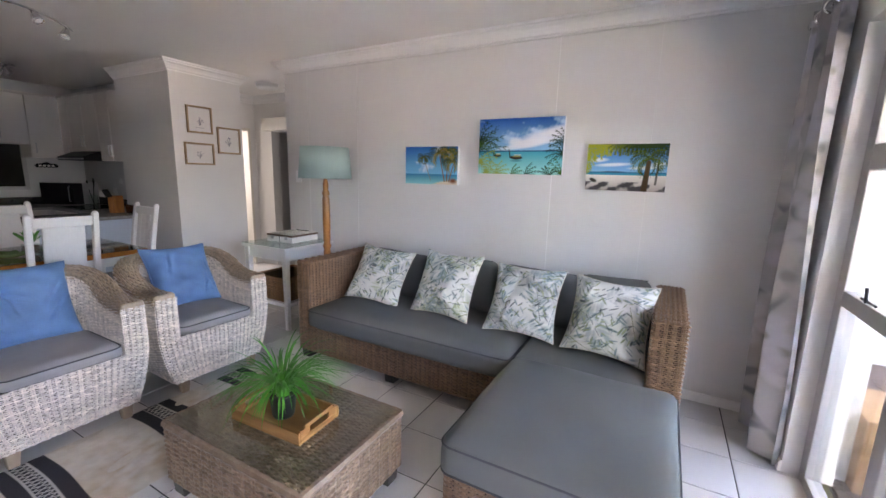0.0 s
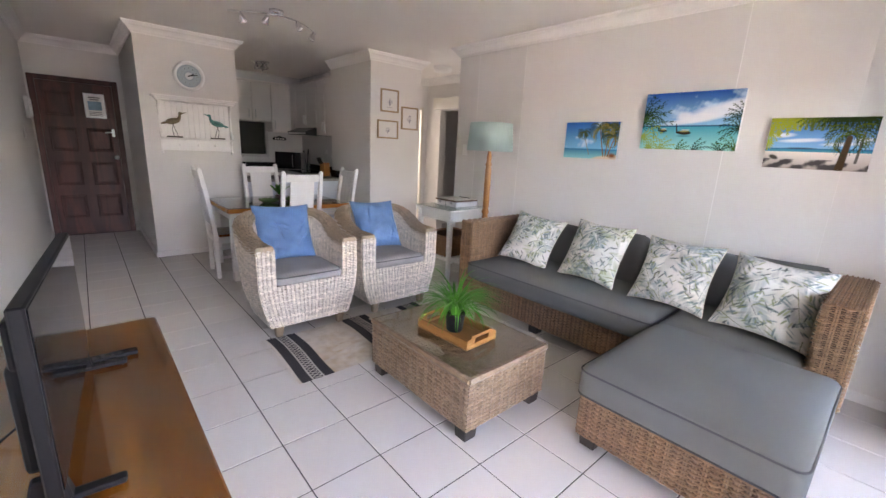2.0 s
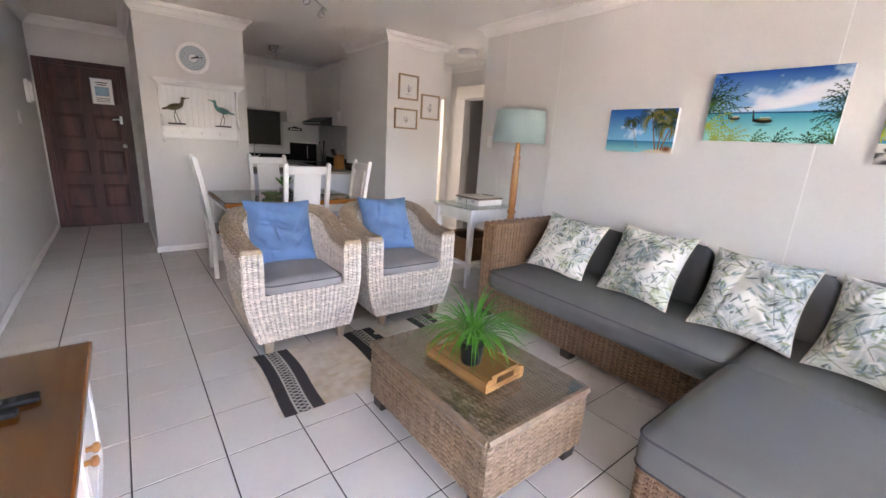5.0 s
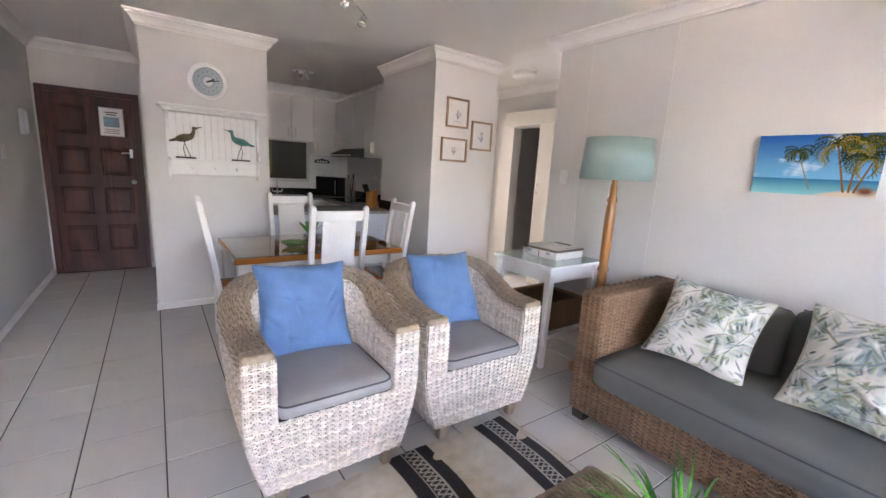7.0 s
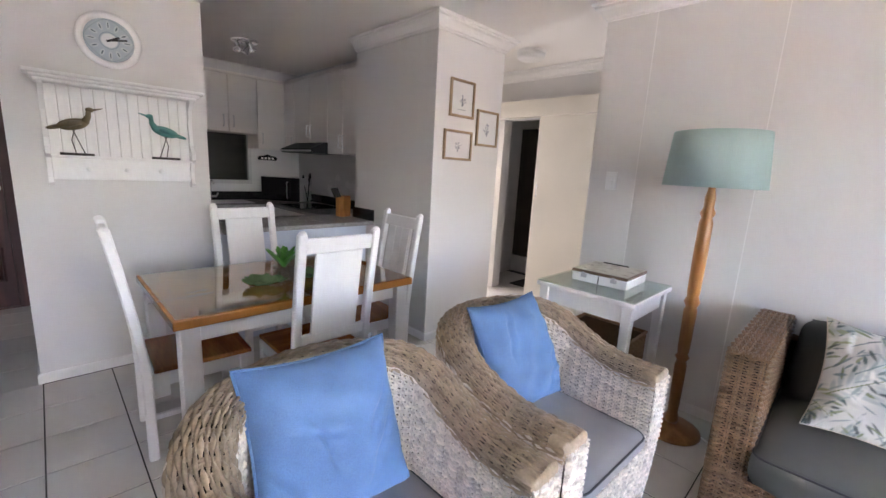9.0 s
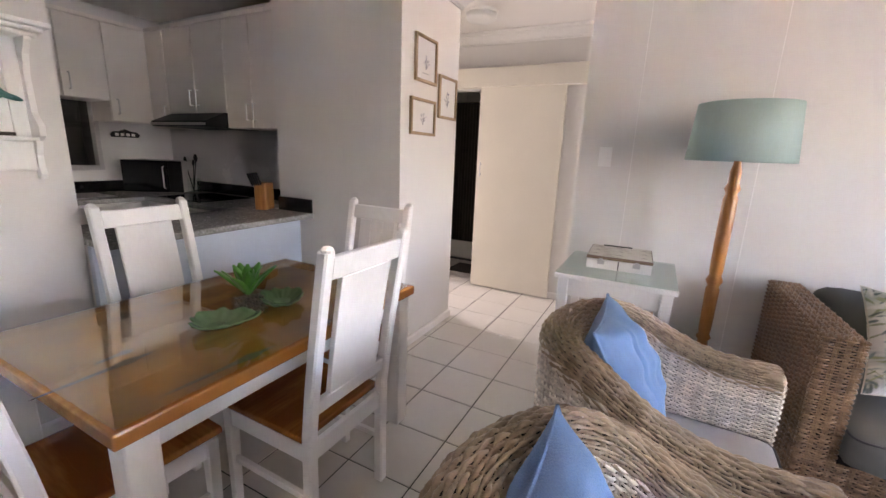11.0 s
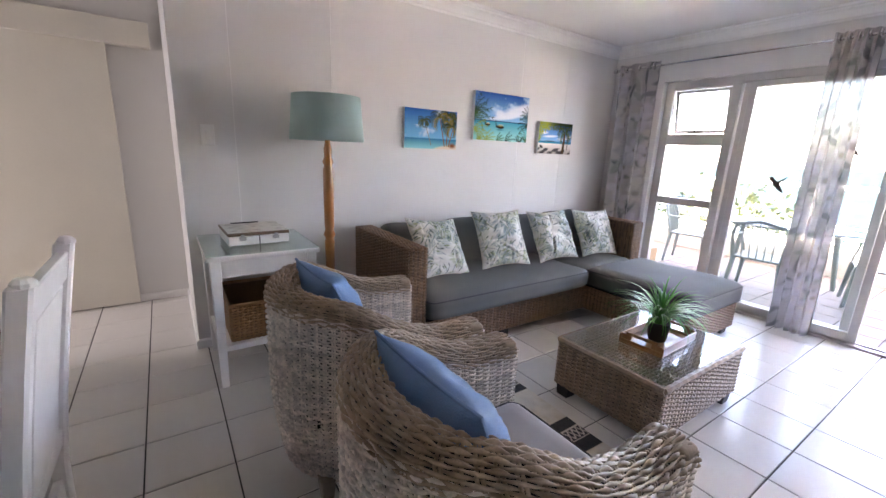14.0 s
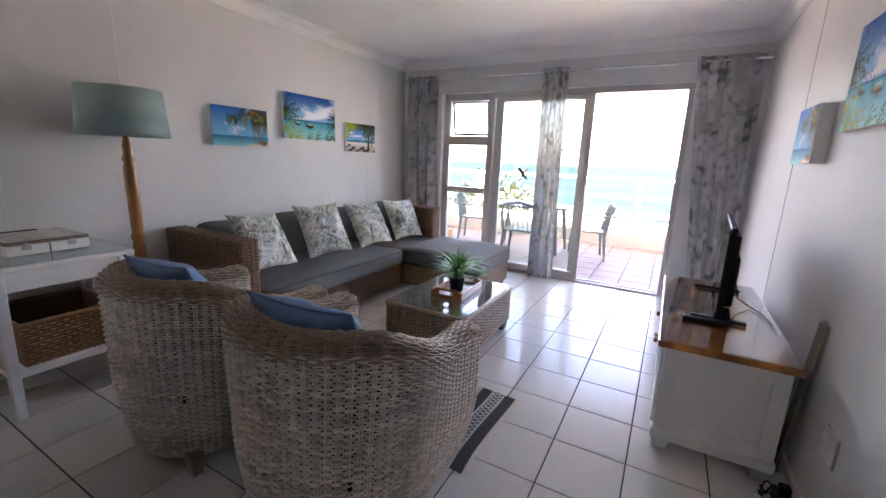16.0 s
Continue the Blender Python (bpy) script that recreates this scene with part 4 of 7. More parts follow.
# ---- wicker armchairs ----
def armchair(m, label):
    c = thing("armchair", m, label, "armchair", "pair of wicker armchairs")
    # local: the chair faces +x, its middle over the origin
    HW, FX, BX, SEAT, ARM, BACK, FOOT, TH = 0.372, 0.372, -0.36, 0.385, 0.655, 0.80, 0.085, 0.115
    rb = HW
    straight = FX - (BX + rb)
    arc = math.pi * rb
    total = 2 * straight + arc

    def plan(s, inset=0.0):
        s = np.asarray(s, float)
        a = np.clip((s - straight) / rb, 0, math.pi)
        x = np.where(s < straight, FX - s, np.where(s > straight + arc, (BX + rb) + (s - straight - arc), BX + rb - (rb - inset) * np.sin(a)))
        y = np.where(s < straight, -(HW - inset), np.where(s > straight + arc, HW - inset, -(rb - inset) * np.cos(a)))
        nx = np.where((s < straight) | (s > straight + arc), 0.0, -np.sin(a))
        ny = np.where(s < straight, -1.0, np.where(s > straight + arc, 1.0, -np.cos(a)))
        return x, y, nx, ny

    def rim(s):
        x = plan(s)[0]
        t = np.clip((FX - 0.14 - x) / (FX - 0.14 - BX - 0.10), 0, 1)
        return ARM + (BACK - ARM) * t * t * (3 - 2 * t)

    def shaped(x, y, z):
        """Barrel sides: drawn in towards the feet, flared at the back's rim."""
        s = 1 - 0.20 * np.clip((0.42 - z) / 0.335, 0, 1) ** 1.6
        flare = 1 + 0.075 * np.clip((FX - 0.05 - x) / 0.35, 0, 1) * np.clip((z - 0.42) / 0.34, 0, 1)
        return np.where(x > 0, x * (0.90 + 0.10 * s), x * (0.4 + 0.6 * s)), y * s * flare

    def outer(u, v):
        x, y, nx, ny = plan(u)
        z = FOOT + v / H0 * (rim(u) - FOOT)
        x, y = shaped(x, y, z)
        return np.stack([x, y, z], 1), np.stack([nx, ny, 0 * nx], 1)

    def inner(u, v):
        x, y, nx, ny = plan(u, TH)
        z = SEAT - 0.02 + v / H1 * (rim(u) - SEAT + 0.01)
        x, y = shaped(x, y, z)
        return np.stack([x, y, z], 1), -np.stack([nx, ny, 0 * nx], 1)

    H0, H1 = 0.66, 0.38
    weave("outer_weave", outer, total, H0, M_WICKW, c, 0.031)
    weave("inner_weave", inner, total, H1, M_WICKW, c, 0.031)
    def over(u, v):
        """The thick rolled rim; its weave slants along it."""
        a = radians(-25) + v / HR * radians(230)
        u = np.clip(u + 0.22 * (v - HR / 2), 0, total)
        x0, y0, nx, ny = plan(u, TH / 2)
        r = TH / 2 + 0.004
        z = rim(u) - 0.010
        x0, y0 = shaped(x0, y0, z)
        return np.stack([x0 + nx * r * np.cos(a), y0 + ny * r * np.cos(a), z + 0.75 * r * np.sin(a)], 1), np.stack([nx * np.cos(a), ny * np.cos(a), np.sin(a)], 1)

    HR = 0.20
    weave("rim_weave", over, total, HR, M_WICKR, c, 0.038, 0.0088, 0.0056, 0.005, "worn brown cane rim", 0.80)

    def front(u, v):
        z = FOOT + v
        y = (u / (2 * HW) * 2 - 1) * HW
        x, y = shaped(np.full(len(u), FX + 0.004), y, z)
        return np.stack([x, y, z], 1), np.tile((1.0, 0, 0), (len(u), 1))

    weave("front_weave", front, 2 * HW, SEAT - FOOT + 0.01, M_WICKW, c, 0.031)
    for sgn in (-1, 1):
        def post(u, v, sgn=sgn):
            x, y = shaped(np.full(len(u), FX + 0.006), sgn * (HW - u), SEAT + v)
            return np.stack([x, y, SEAT + v], 1), np.tile((1.0, 0, 0), (len(u), 1))
        part("arm_end", rbox(FX - 0.06, FX + 0.008, sgn * (HW - TH / 2) - TH / 2 - 0.002, sgn * (HW - TH / 2) + TH / 2 + 0.002, ARM - 0.02, ARM + 0.032, 0.016, 3), M_WICKR, c, "worn brown arm end", True)
        tagged(weave("arm_front", post, TH + 0.006, ARM - SEAT + 0.005, M_WICKW, c, 0.029), kind="stuff")
    # solid near-black core inside the weave; its colour paints shade into the gaps
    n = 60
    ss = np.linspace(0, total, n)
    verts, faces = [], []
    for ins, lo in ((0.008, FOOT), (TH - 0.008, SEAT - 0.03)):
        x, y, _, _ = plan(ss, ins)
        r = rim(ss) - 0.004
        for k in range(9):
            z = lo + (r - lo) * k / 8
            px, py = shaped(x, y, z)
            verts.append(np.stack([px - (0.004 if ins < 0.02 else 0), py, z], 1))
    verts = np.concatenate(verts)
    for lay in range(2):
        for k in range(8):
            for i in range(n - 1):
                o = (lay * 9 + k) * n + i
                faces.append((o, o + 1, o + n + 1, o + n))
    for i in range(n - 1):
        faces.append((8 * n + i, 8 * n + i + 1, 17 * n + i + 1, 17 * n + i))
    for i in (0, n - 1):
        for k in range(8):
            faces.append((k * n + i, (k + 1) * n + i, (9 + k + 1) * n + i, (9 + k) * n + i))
    obj("shade_core", verts.tolist(), faces, M_GAPSHADEW, c, True)
    part("seat_base", [taper(rbox(0.0, FX - 0.012, -HW + 0.02, HW - 0.02, FOOT, SEAT - 0.012, 0), FOOT, SEAT - 0.012, 0.79, 0.96), lathe([(0.01, FOOT), (0.27, FOOT), (0.29, FOOT + 0.03), (0.01, FOOT + 0.035)], 32)], M_GAPSHADEW, c)
    part("seat_cushion_core", rbox(-0.26, 0.30, -0.26, 0.26, SEAT - 0.02, SEAT + 0.01, 0), M_GAPSHADEW, c)
    for x, y in ((0.335, -0.237), (0.335, 0.237), (-0.22, -0.21), (-0.22, 0.21)):
        part("leg", taper(rbox(x - 0.028, x + 0.028, y - 0.028, y + 0.028, 0, FOOT + 0.03, 0.005), 0, 0.1, 0.75, 1.1, x, y), M_LEG, c, "bleached wooden foot")
    cu = cushion_block("seat_cushion", -0.25, FX + 0.010, -0.252, 0.252, SEAT, SEAT + 0.072, M_SEATFAB, c, 0.034, 0.022, "warm grey seat cushion")
    piping(-0.245, FX + 0.006, -0.248, 0.248, SEAT + 0.062, 0.05, M_PIPE, cu)
    return c


ac = armchair(pose(-2.75, 1.268, 0), "whitewashed woven rattan tub armchair with a grey seat cushion")
copy_thing(ac, pose(-2.75, 2.085, 0, 0, 0, -2))


def blue_pillow(m, seed, label):
    p = thing("throw_pillow", m, label, "pillow", "blue pillows on the armchairs")
    edge = pillow("cover", 0.45, 0.19, M_BLUE, p, seed, n=80, pinch=0.09)
    part("piping", tube(edge, 0.005, 6, closed=True), M_BLUE, p, "corded blue edge")
    return p


blue_pillow(pose(-2.77, 1.256, 0.466, -24, 2, 90), 3, "cornflower-blue cotton cushion leaning in the wicker armchair")
blue_pillow(pose(-2.735, 2.10, 0.472, -27, 2, 91), 4, "cornflower-blue cotton cushion leaning in the second wicker armchair")

# ---- corner sofa ----
so = thing("corner_sofa", pose(0, 0, 0), "brown woven rattan corner sofa with slate-grey cushions and a chaise", "sofa")
SW, SE, SF, SB, CF, CW = -2.215, 0.36, 2.615, 3.44, 1.765, -0.455
BASE, LOW, ARMZ = 0.27, 0.065, 0.765


def wick_box(name, x0, x1, y0, y1, z0, z1, m, shade_core, parent, sides="NSEWT", strand=0.0108, stake=0.034, r=0.012):
    """A woven box: rattan on the sides named, near-black core painting shade in gaps."""
    b = part(name, rbox(x0 + 0.006, x1 - 0.006, y0 + 0.006, y1 - 0.006, z0, z1 - 0.006, r, 2), shade_core, parent)
    h = z1 - z0
    if "S" in sides:
        weave("weave", flat_surface((x0, y0, z0), (1, 0, 0), (0, 0, 1), (0, -1, 0)), x1 - x0, h, m, b, stake, strand, 0.0075, 0.0052, "", 0.64, 0.3)
    if "N" in sides:
        weave("weave", flat_surface((x1, y1, z0), (-1, 0, 0), (0, 0, 1), (0, 1, 0)), x1 - x0, h, m, b, stake, strand, 0.0075, 0.0052, "", 0.64, 0.3)
    if "E" in sides:
        weave("weave", flat_surface((x1, y0, z0), (0, 1, 0), (0, 0, 1), (1, 0, 0)), y1 - y0, h, m, b, stake, strand, 0.0075, 0.0052, "", 0.64, 0.3)
    if "W" in sides:
        weave("weave", flat_surface((x0, y1, z0), (0, -1, 0), (0, 0, 1), (-1, 0, 0)), y1 - y0, h, m, b, stake, strand, 0.0075, 0.0052, "", 0.64, 0.3)
    if "T" in sides:
        long_x = (x1 - x0) > (y1 - y0)
        if long_x:
            weave("weave", flat_surface((x0, y0, z1), (1, 0, 0), (0, 1, 0), (0, 0, 1)), x1 - x0, y1 - y0, m, b, stake, strand, 0.0075, 0.0052, "", 0.64, 0.3)
        else:
            weave("weave", flat_surface((x1, y0, z1), (0, 1, 0), (-1, 0, 0), (0, 0, 1)), y1 - y0, x1 - x0, m, b, stake, strand, 0.0075, 0.0052, "", 0.64, 0.3)
    return b


wick_box("seat_base", SW, CW, SF, SB, LOW, BASE, M_WICKB, M_GAPSHADE, so, "SW")
wick_box("chaise_base", CW, SE - 0.02, CF, SB, LOW, BASE, M_WICKB, M_GAPSHADE, so, "SEW")
wick_box("arm", SW, SW + 0.13, SF, SB, BASE - 0.02, ARMZ, M_WICKB, M_GAPSHADE, so, "SEWT", r=0.02)
wick_box("arm", SE - 0.145, SE, 2.645, SB, BASE - 0.02, ARMZ, M_WICKB, M_GAPSHADE, so, "SEWT", r=0.02)
wick_box("back", SW + 0.13, SE - 0.145, SB - 0.07, SB, BASE - 0.02, 0.66, M_WICKB, M_GAPSHADE, so, "T")
for x, y in ((SW + 0.05, SF + 0.05), (-1.36, SF + 0.05), (CW + 0.05, CF + 0.06), (SE - 0.09, CF + 0.06), (SW + 0.06, SB - 0.06), (SE - 0.08, SB - 0.06)):
    part("foot", taper(rbox(x - 0.042, x + 0.042, y - 0.042, y + 0.042, 0, LOW + 0.01, 0.004), 0, 0.07, 0.88, 1, x, y), M_DARKFOOT, so, "dark square foot")
sc = cushion_block("seat_cushion", SW + 0.135, CW - 0.022, SF - 0.062, 3.36, BASE, 0.435, M_GREYFAB, so, 0.06, 0.018, "slate-grey seat cushion")
piping(SW + 0.141, CW - 0.029, SF - 0.055, 3.34, 0.412, 0.04, M_PIPE, sc)
cc = cushion_block("chaise_cushion", CW - 0.022, SE - 0.002, CF - 0.035, 2.64, BASE, 0.435, M_GREYFAB, so, 0.05, 0.02, "slate-grey chaise cushion")
cushion_block("chaise_cushion", CW - 0.02, SE - 0.147, 2.60, 3.36, BASE, 0.432, M_GREYFAB, so, 0.05, 0.012)
piping(CW - 0.018, SE - 0.006, CF - 0.031, 2.63, 0.412, 0.05, M_PIPE, cc)
piping(CW - 0.018, SE - 0.006, CF - 0.031, 2.63, 0.293, 0.05, M_PIPE, cc)
for x0, x1, tilt in ((-2.06, -1.46, 2), (-1.45, -0.86, -1), (-0.84, -0.26, 1), (-0.25, 0.20, -2)):
    b = cushion_block("back_cushion", 0, x1 - x0, -0.11, 0.09, 0, 0.42, M_GREYFAB, so, 0.07, 0.0, "slate-grey back cushion")
    b.matrix_local = pose(x0, 3.27, 0.38, -14, tilt, 0)
    e = [(0.03 + (x1 - x0 - 0.06) * t, -0.05, 0.413) for t in np.linspace(0, 1, 9)]
    part("piping", tube(e, 0.004, 6), M_PIPE, b)

for k, (x, y, lean, roll, turn, sz) in enumerate(((-1.735, 2.885, -34, 5, 6.5, 0.476), (-1.134, 2.889, -27.5, 0, -5, 0.487), (-0.538, 2.85, -29.5, -0.5, -2.5, 0.473), (-0.03, 2.795, -28, 1.5, -6, 0.462))):
    p = thing("throw_pillow", pose(x, y, 0.45, lean, roll, turn), "cream cushion printed with teal and olive palm leaves, on the sofa", "pillow", "leaf-print pillows on the sofa")
    edge = pillow("cover", sz, 0.17, M_PRINT, p, 11 + k, leaf_print(130, 21 + k), 130, pinch=0.115)
    part("seam", tube(edge, 0.0035, 5, closed=True), M_FRINGE, p, "cream edge seam")

# ---- coffee table with tray and grass plant ----
ct = thing("coffee_table", pose(-1.195, 1.625, 0), "greyed woven rattan coffee table with a glass top", "coffee table")
CX, CY, CZ = 0.42, 0.30, 0.345
wick_box("body", -CX, CX, -CY, CY, 0.07, CZ, M_WICKT, M_GAPSHADET, ct, "NSEWT", 0.0108, 0.034, 0.012)
rim = [(-CX, -CY), (CX, -CY), (CX, CY), (-CX, CY)]
for (xa, ya), (xb, yb) in zip(rim, rim[1:] + rim[:1]):
    part("edge_braid", tube([(xa + (xb - xa) * t, ya + (yb - ya) * t, CZ - 0.004) for t in np.linspace(0, 1, 25)], [0.015 + 0.003 * (i % 2) for i in range(25)], 6), M_WICKT, ct)
for sx in (-1, 1):
    for sy in (-1, 1):
        part("foot", taper(rbox(sx * 0.37 - 0.042, sx * 0.37 + 0.042, sy * 0.252 - 0.042, sy * 0.252 + 0.042, 0, 0.08, 0.004), 0, 0.08, 0.88, 1, sx * 0.37, sy * 0.252), M_DARKFOOT, ct, "dark square foot")
part("glass_top", rbox(-CX + 0.006, CX - 0.006, -CY + 0.006, CY - 0.006, CZ + 0.010, CZ + 0.016, 0.002), M_GLASS, ct, "clear glass plate")

tr = thing("serving_tray", pose(-1.172, 1.605, CZ + 0.017, 0, 0, 3), "light oak serving tray with cut-out handles on the coffee table", "tray")
TX, TY, THK, TZ = 0.197, 0.120, 0.011, 0.06
part("base", rbox(-TX, TX, -TY, TY, 0, 0.009, 0.002), M_TRAY, tr)
for s in (-1, 1):
    part("side", rbox(-TX, TX, s * TY - (THK if s > 0 else 0), s * TY + (0 if s > 0 else THK), 0.009, TZ - 0.008, 0.002), M_TRAY, tr)
    x0, x1 = (TX - THK, TX) if s > 0 else (-TX, -TX + THK)
    yy = TY - THK
    part("handle_end", [rbox(x0, x1, -yy, yy, 0.009, 0.028, 0.002), rbox(x0, x1, -yy, -0.055, 0.028, 0.058, 0.002), rbox(x0, x1, 0.055, yy, 0.028, 0.058, 0.002), rbox(x0, x1, -0.085, 0.085, 0.054, 0.072, 0.003)], M_TRAY, tr)

gp = thing("grass_plant", pose(-1.185, 1.605, CZ + 0.027), "bright green artificial grass plant in a small black pot", "plant")
part("pot", lathe([(0.042, 0), (0.047, 0.01), (0.058, 0.10), (0.061, 0.11), (0.055, 0.112), (0.05, 0.10)], 24), M_BLACK, gp, smooth=True)
rng = random.Random(9)
gv, gf = [], []
for k in range(180):
    a, ln, up = rng.uniform(0, 6.28), rng.uniform(0.22, 0.38), rng.uniform(0.35, 1.0) ** 0.7
    x, y, z = 0.03 * rng.random() * math.cos(a), 0.03 * rng.random() * math.sin(a), 0.10
    el = 0.35 + 1.2 * up
    w = rng.uniform(0.0036, 0.0058)
    sd_ = (-math.sin(a), math.cos(a))
    st = ln / 8
    a2 = a
    for i in range(9):
        ww = w * (1 - (i / 8) ** 2 * 0.9)
        gv += [(x - sd_[0] * ww, y - sd_[1] * ww, z), (x + sd_[0] * ww, y + sd_[1] * ww, z)]
        if i:
            o = len(gv) - 4
            gf.append((o, o + 1, o + 3, o + 2))
        x, y, z = x + st * math.cos(el) * math.cos(a2), y + st * math.cos(el) * math.sin(a2), z + st * math.sin(el)
        el -= rng.uniform(0.12, 0.40)
        a2 += rng.uniform(-0.08, 0.08)
obj("grass_tuft", gv, gf, M_GREEN, gp, True)


# ---- rug ----
def rug_paint(w, h):
    c = Paint(w, h, (0.64, 0.59, 0.51), 1)
    c.cloud((0.50, 0.39, 0.25), 5, 0.55, 1.0, 0, 1, 4)
    c.cloud((0.66, 0.63, 0.57), 6, 0.5, 0.8, 0, 1, 9)
    dark, pale = (0.035, 0.032, 0.038), (0.52, 0.49, 0.44)
    L = 1.34
    for s, e in ((0.02, 0.22), (0.60, 0.82), (1.12, 1.32)):
        c.rect(0, 1, s / L, e / L, dark)
        t = (c.y * L - s) / (e - s)
        zig = np.abs(((c.x * 22 + 0.0) % 1) - 0.5) * 2
        inb = (t > 0.36) & (t < 0.64)
        d = np.abs((t - 0.5) / 0.14)
        c.put((inb & (np.abs(d - zig) < 0.26)).astype(float), pale)
        for q in (0.33, 0.67):
            c.put((np.abs(t - q) < 0.022).astype(float), pale)
    return c.a


rug = thing("rug", pose(-2.07, 0.915, 0), "cream woven cotton rug with dark patterned bands, on the tiles", "rug")


def rug_place(u, v):
    x, y = -0.335 + 0.67 * u, 1.34 * v
    return [x + 0.008 * np.sin(9 * v), y + 0.01 * np.sin(5 * u), 0.006 + 0.0035 * np.sin(11 * u + 5 * v) * np.sin(9 * v + 2)]


grid_object("woven_field", 150, 260, rug_place, M_RUG, rug, rug_paint(150, 260))
part("backing", rbox(-0.325, 0.325, 0.012, 1.33, 0.0, 0.003, 0), M_FRINGE, rug)
fv, ff = [], []
rng = random.Random(2)
for end in (0, 1):
    for k in range(120):
        x, y0 = -0.33 + 0.66 * k / 119, (0.0 if end == 0 else 1.34)
        dy, dx = (-1 if end == 0 else 1) * rng.uniform(0.02, 0.04), rng.uniform(-0.008, 0.008)
        o = len(fv)
        fv += [(x - 0.0015, y0, 0.007), (x + 0.0015, y0, 0.007), (x + dx + 0.001, y0 + dy, 0.002), (x + dx - 0.001, y0 + dy, 0.002)]
        ff.append((o, o + 1, o + 2, o + 3))
fr = obj("fringe", fv, ff, M_FRINGE, rug)
tagged(fr, kind="stuff")

# ---- side table, box, basket, floor lamp ----
st = thing("side_table", pose(-2.962, 3.175, 0), "white painted wooden side table with a glass top and lower shelf", "side table")
HX, HY = 0.295, 0.295
part("tabletop", rbox(-HX, HX, -HY, HY, 0.740, 0.766, 0.006, 2), M_WHITE, st)
part("glass_top", rbox(-HX + 0.004, HX - 0.004, -HY + 0.004, HY - 0.004, 0.768, 0.775, 0.002), M_GLASSG, st, "glass plate with green edges")
for s in (-1, 1):
    part("apron", rbox(-HX + 0.04, HX - 0.04, s * (HY - 0.045) - 0.01, s * (HY - 0.045) + 0.01, 0.64, 0.74, 0.002), M_WHITE, st)
    part("apron", rbox(s * (HX - 0.045) - 0.01, s * (HX - 0.045) + 0.01, -HY + 0.04, HY - 0.04, 0.64, 0.74, 0.002), M_WHITE, st)
for sx in (-1, 1):
    for sy in (-1, 1):
        x, y = sx * (HX - 0.045), sy * (HY - 0.045)
        part("leg", taper(rbox(x - 0.027, x + 0.027, y - 0.027, y + 0.027, 0, 0.74, 0.004), 0, 0.74, 0.68, 1.0, x, y), M_WHITE, st)
part("shelf", rbox(-HX + 0.03, HX - 0.03, -HY + 0.03, HY - 0.03, 0.215, 0.25, 0.004), M_WHITE, st)

bk = thing("storage_basket", pose(-2.955, 3.165, 0.251), "open tan cane basket on the side table's shelf", "basket")
BX_, BY_, BH_ = 0.205, 0.225, 0.215
part("lining", [rbox(-BX_ + 0.006, BX_ - 0.006, -BY_ + 0.006, BY_ - 0.006, 0, 0.012, 0)] + [rbox(a, b, c_, d, 0.0, BH_ - 0.01, 0) for a, b, c_, d in ((-BX_ + 0.006, -BX_ + 0.014, -BY_ + 0.006, BY_ - 0.006), (BX_ - 0.014, BX_ - 0.006, -BY_ + 0.006, BY_ - 0.006), (-BX_ + 0.014, BX_ - 0.014, -BY_ + 0.006, -BY_ + 0.014), (-BX_ + 0.014, BX_ - 0.014, BY_ - 0.014, BY_ - 0.006))], mat("basket_lining", (0.13, 0.075, 0.035), 0.8, var=0.3), bk)
for o, a, n_, ln in (((-BX_, -BY_, 0), (1, 0, 0), (0, -1, 0), 2 * BX_), ((BX_, -BY_, 0), (0, 1, 0), (1, 0, 0), 2 * BY_), ((BX_, BY_, 0), (-1, 0, 0), (0, 1, 0), 2 * BX_), ((-BX_, BY_, 0), (0, -1, 0), (-1, 0, 0), 2 * BY_)):
    weave("side_weave", flat_surface(o, a, (0, 0, 1), n_), ln, BH_, M_BASKET, bk, 0.026, 0.016, 0.004, 0.004)
part("rim", tube([(-BX_, -BY_, BH_), (BX_, -BY_, BH_), (BX_, BY_, BH_), (-BX_, BY_, BH_)], 0.01, 8, closed=True), M_BASKET, bk)


def box_lid(w, h):
    c = Paint(w, h, (0.66, 0.63, 0.57), 1)
    c.cloud((0.50, 0.46, 0.40), 8, 0.55, 0.85, 0, 1, 3)
    rng = random.Random(6)
    for k in range(9):
        x, y = 0.12 + 0.38 * (k % 3), 0.18 + 0.32 * (k // 3)
        for q in range(7):
            a = q * 0.45 - 1.3 + rng.random() * 0.2
            c.ell(x + 0.04 * math.sin(a), y + 0.04 * math.cos(a), 0.012, 0.05, a, (0.30, 0.27, 0.24), 0.5, 0.8)
    return c.a


gb = thing("keepsake_box", pose(-2.965, 3.235, 0.776, 0, 0, 2), "cream shell-printed wooden box on the side table", "box")
part("body", rbox(-0.165, 0.165, -0.165, 0.165, 0, 0.052, 0.004), M_WHITE, gb)
part("lid", rbox(-0.168, 0.168, -0.168, 0.168, 0.054, 0.072, 0.005, 2), mat("brown_edge_wood", (0.20, 0.13, 0.09), 0.5), gb, "thin brown-edged lid")
grid_object("lid_print", 60, 60, lambda u, v: [-0.163 + 0.326 * u, -0.163 + 0.326 * v, 0.0728 + 0 * u], M_PRINT, gb, box_lid(60, 60), smooth=False)
for x in (-0.09, 0.09):
    part("catch", [rbox(x - 0.018, x + 0.018, -0.172, -0.165, 0.028, 0.05, 0.002), rbox(x - 0.010, x + 0.010, -0.176, -0.169, 0.045, 0.062, 0.002)], M_STEEL, gb, "small metal catch")
part("divider_line", rbox(-0.003, 0.003, -0.1655, -0.165, 0.004, 0.05, 0), M_PIPE, gb)
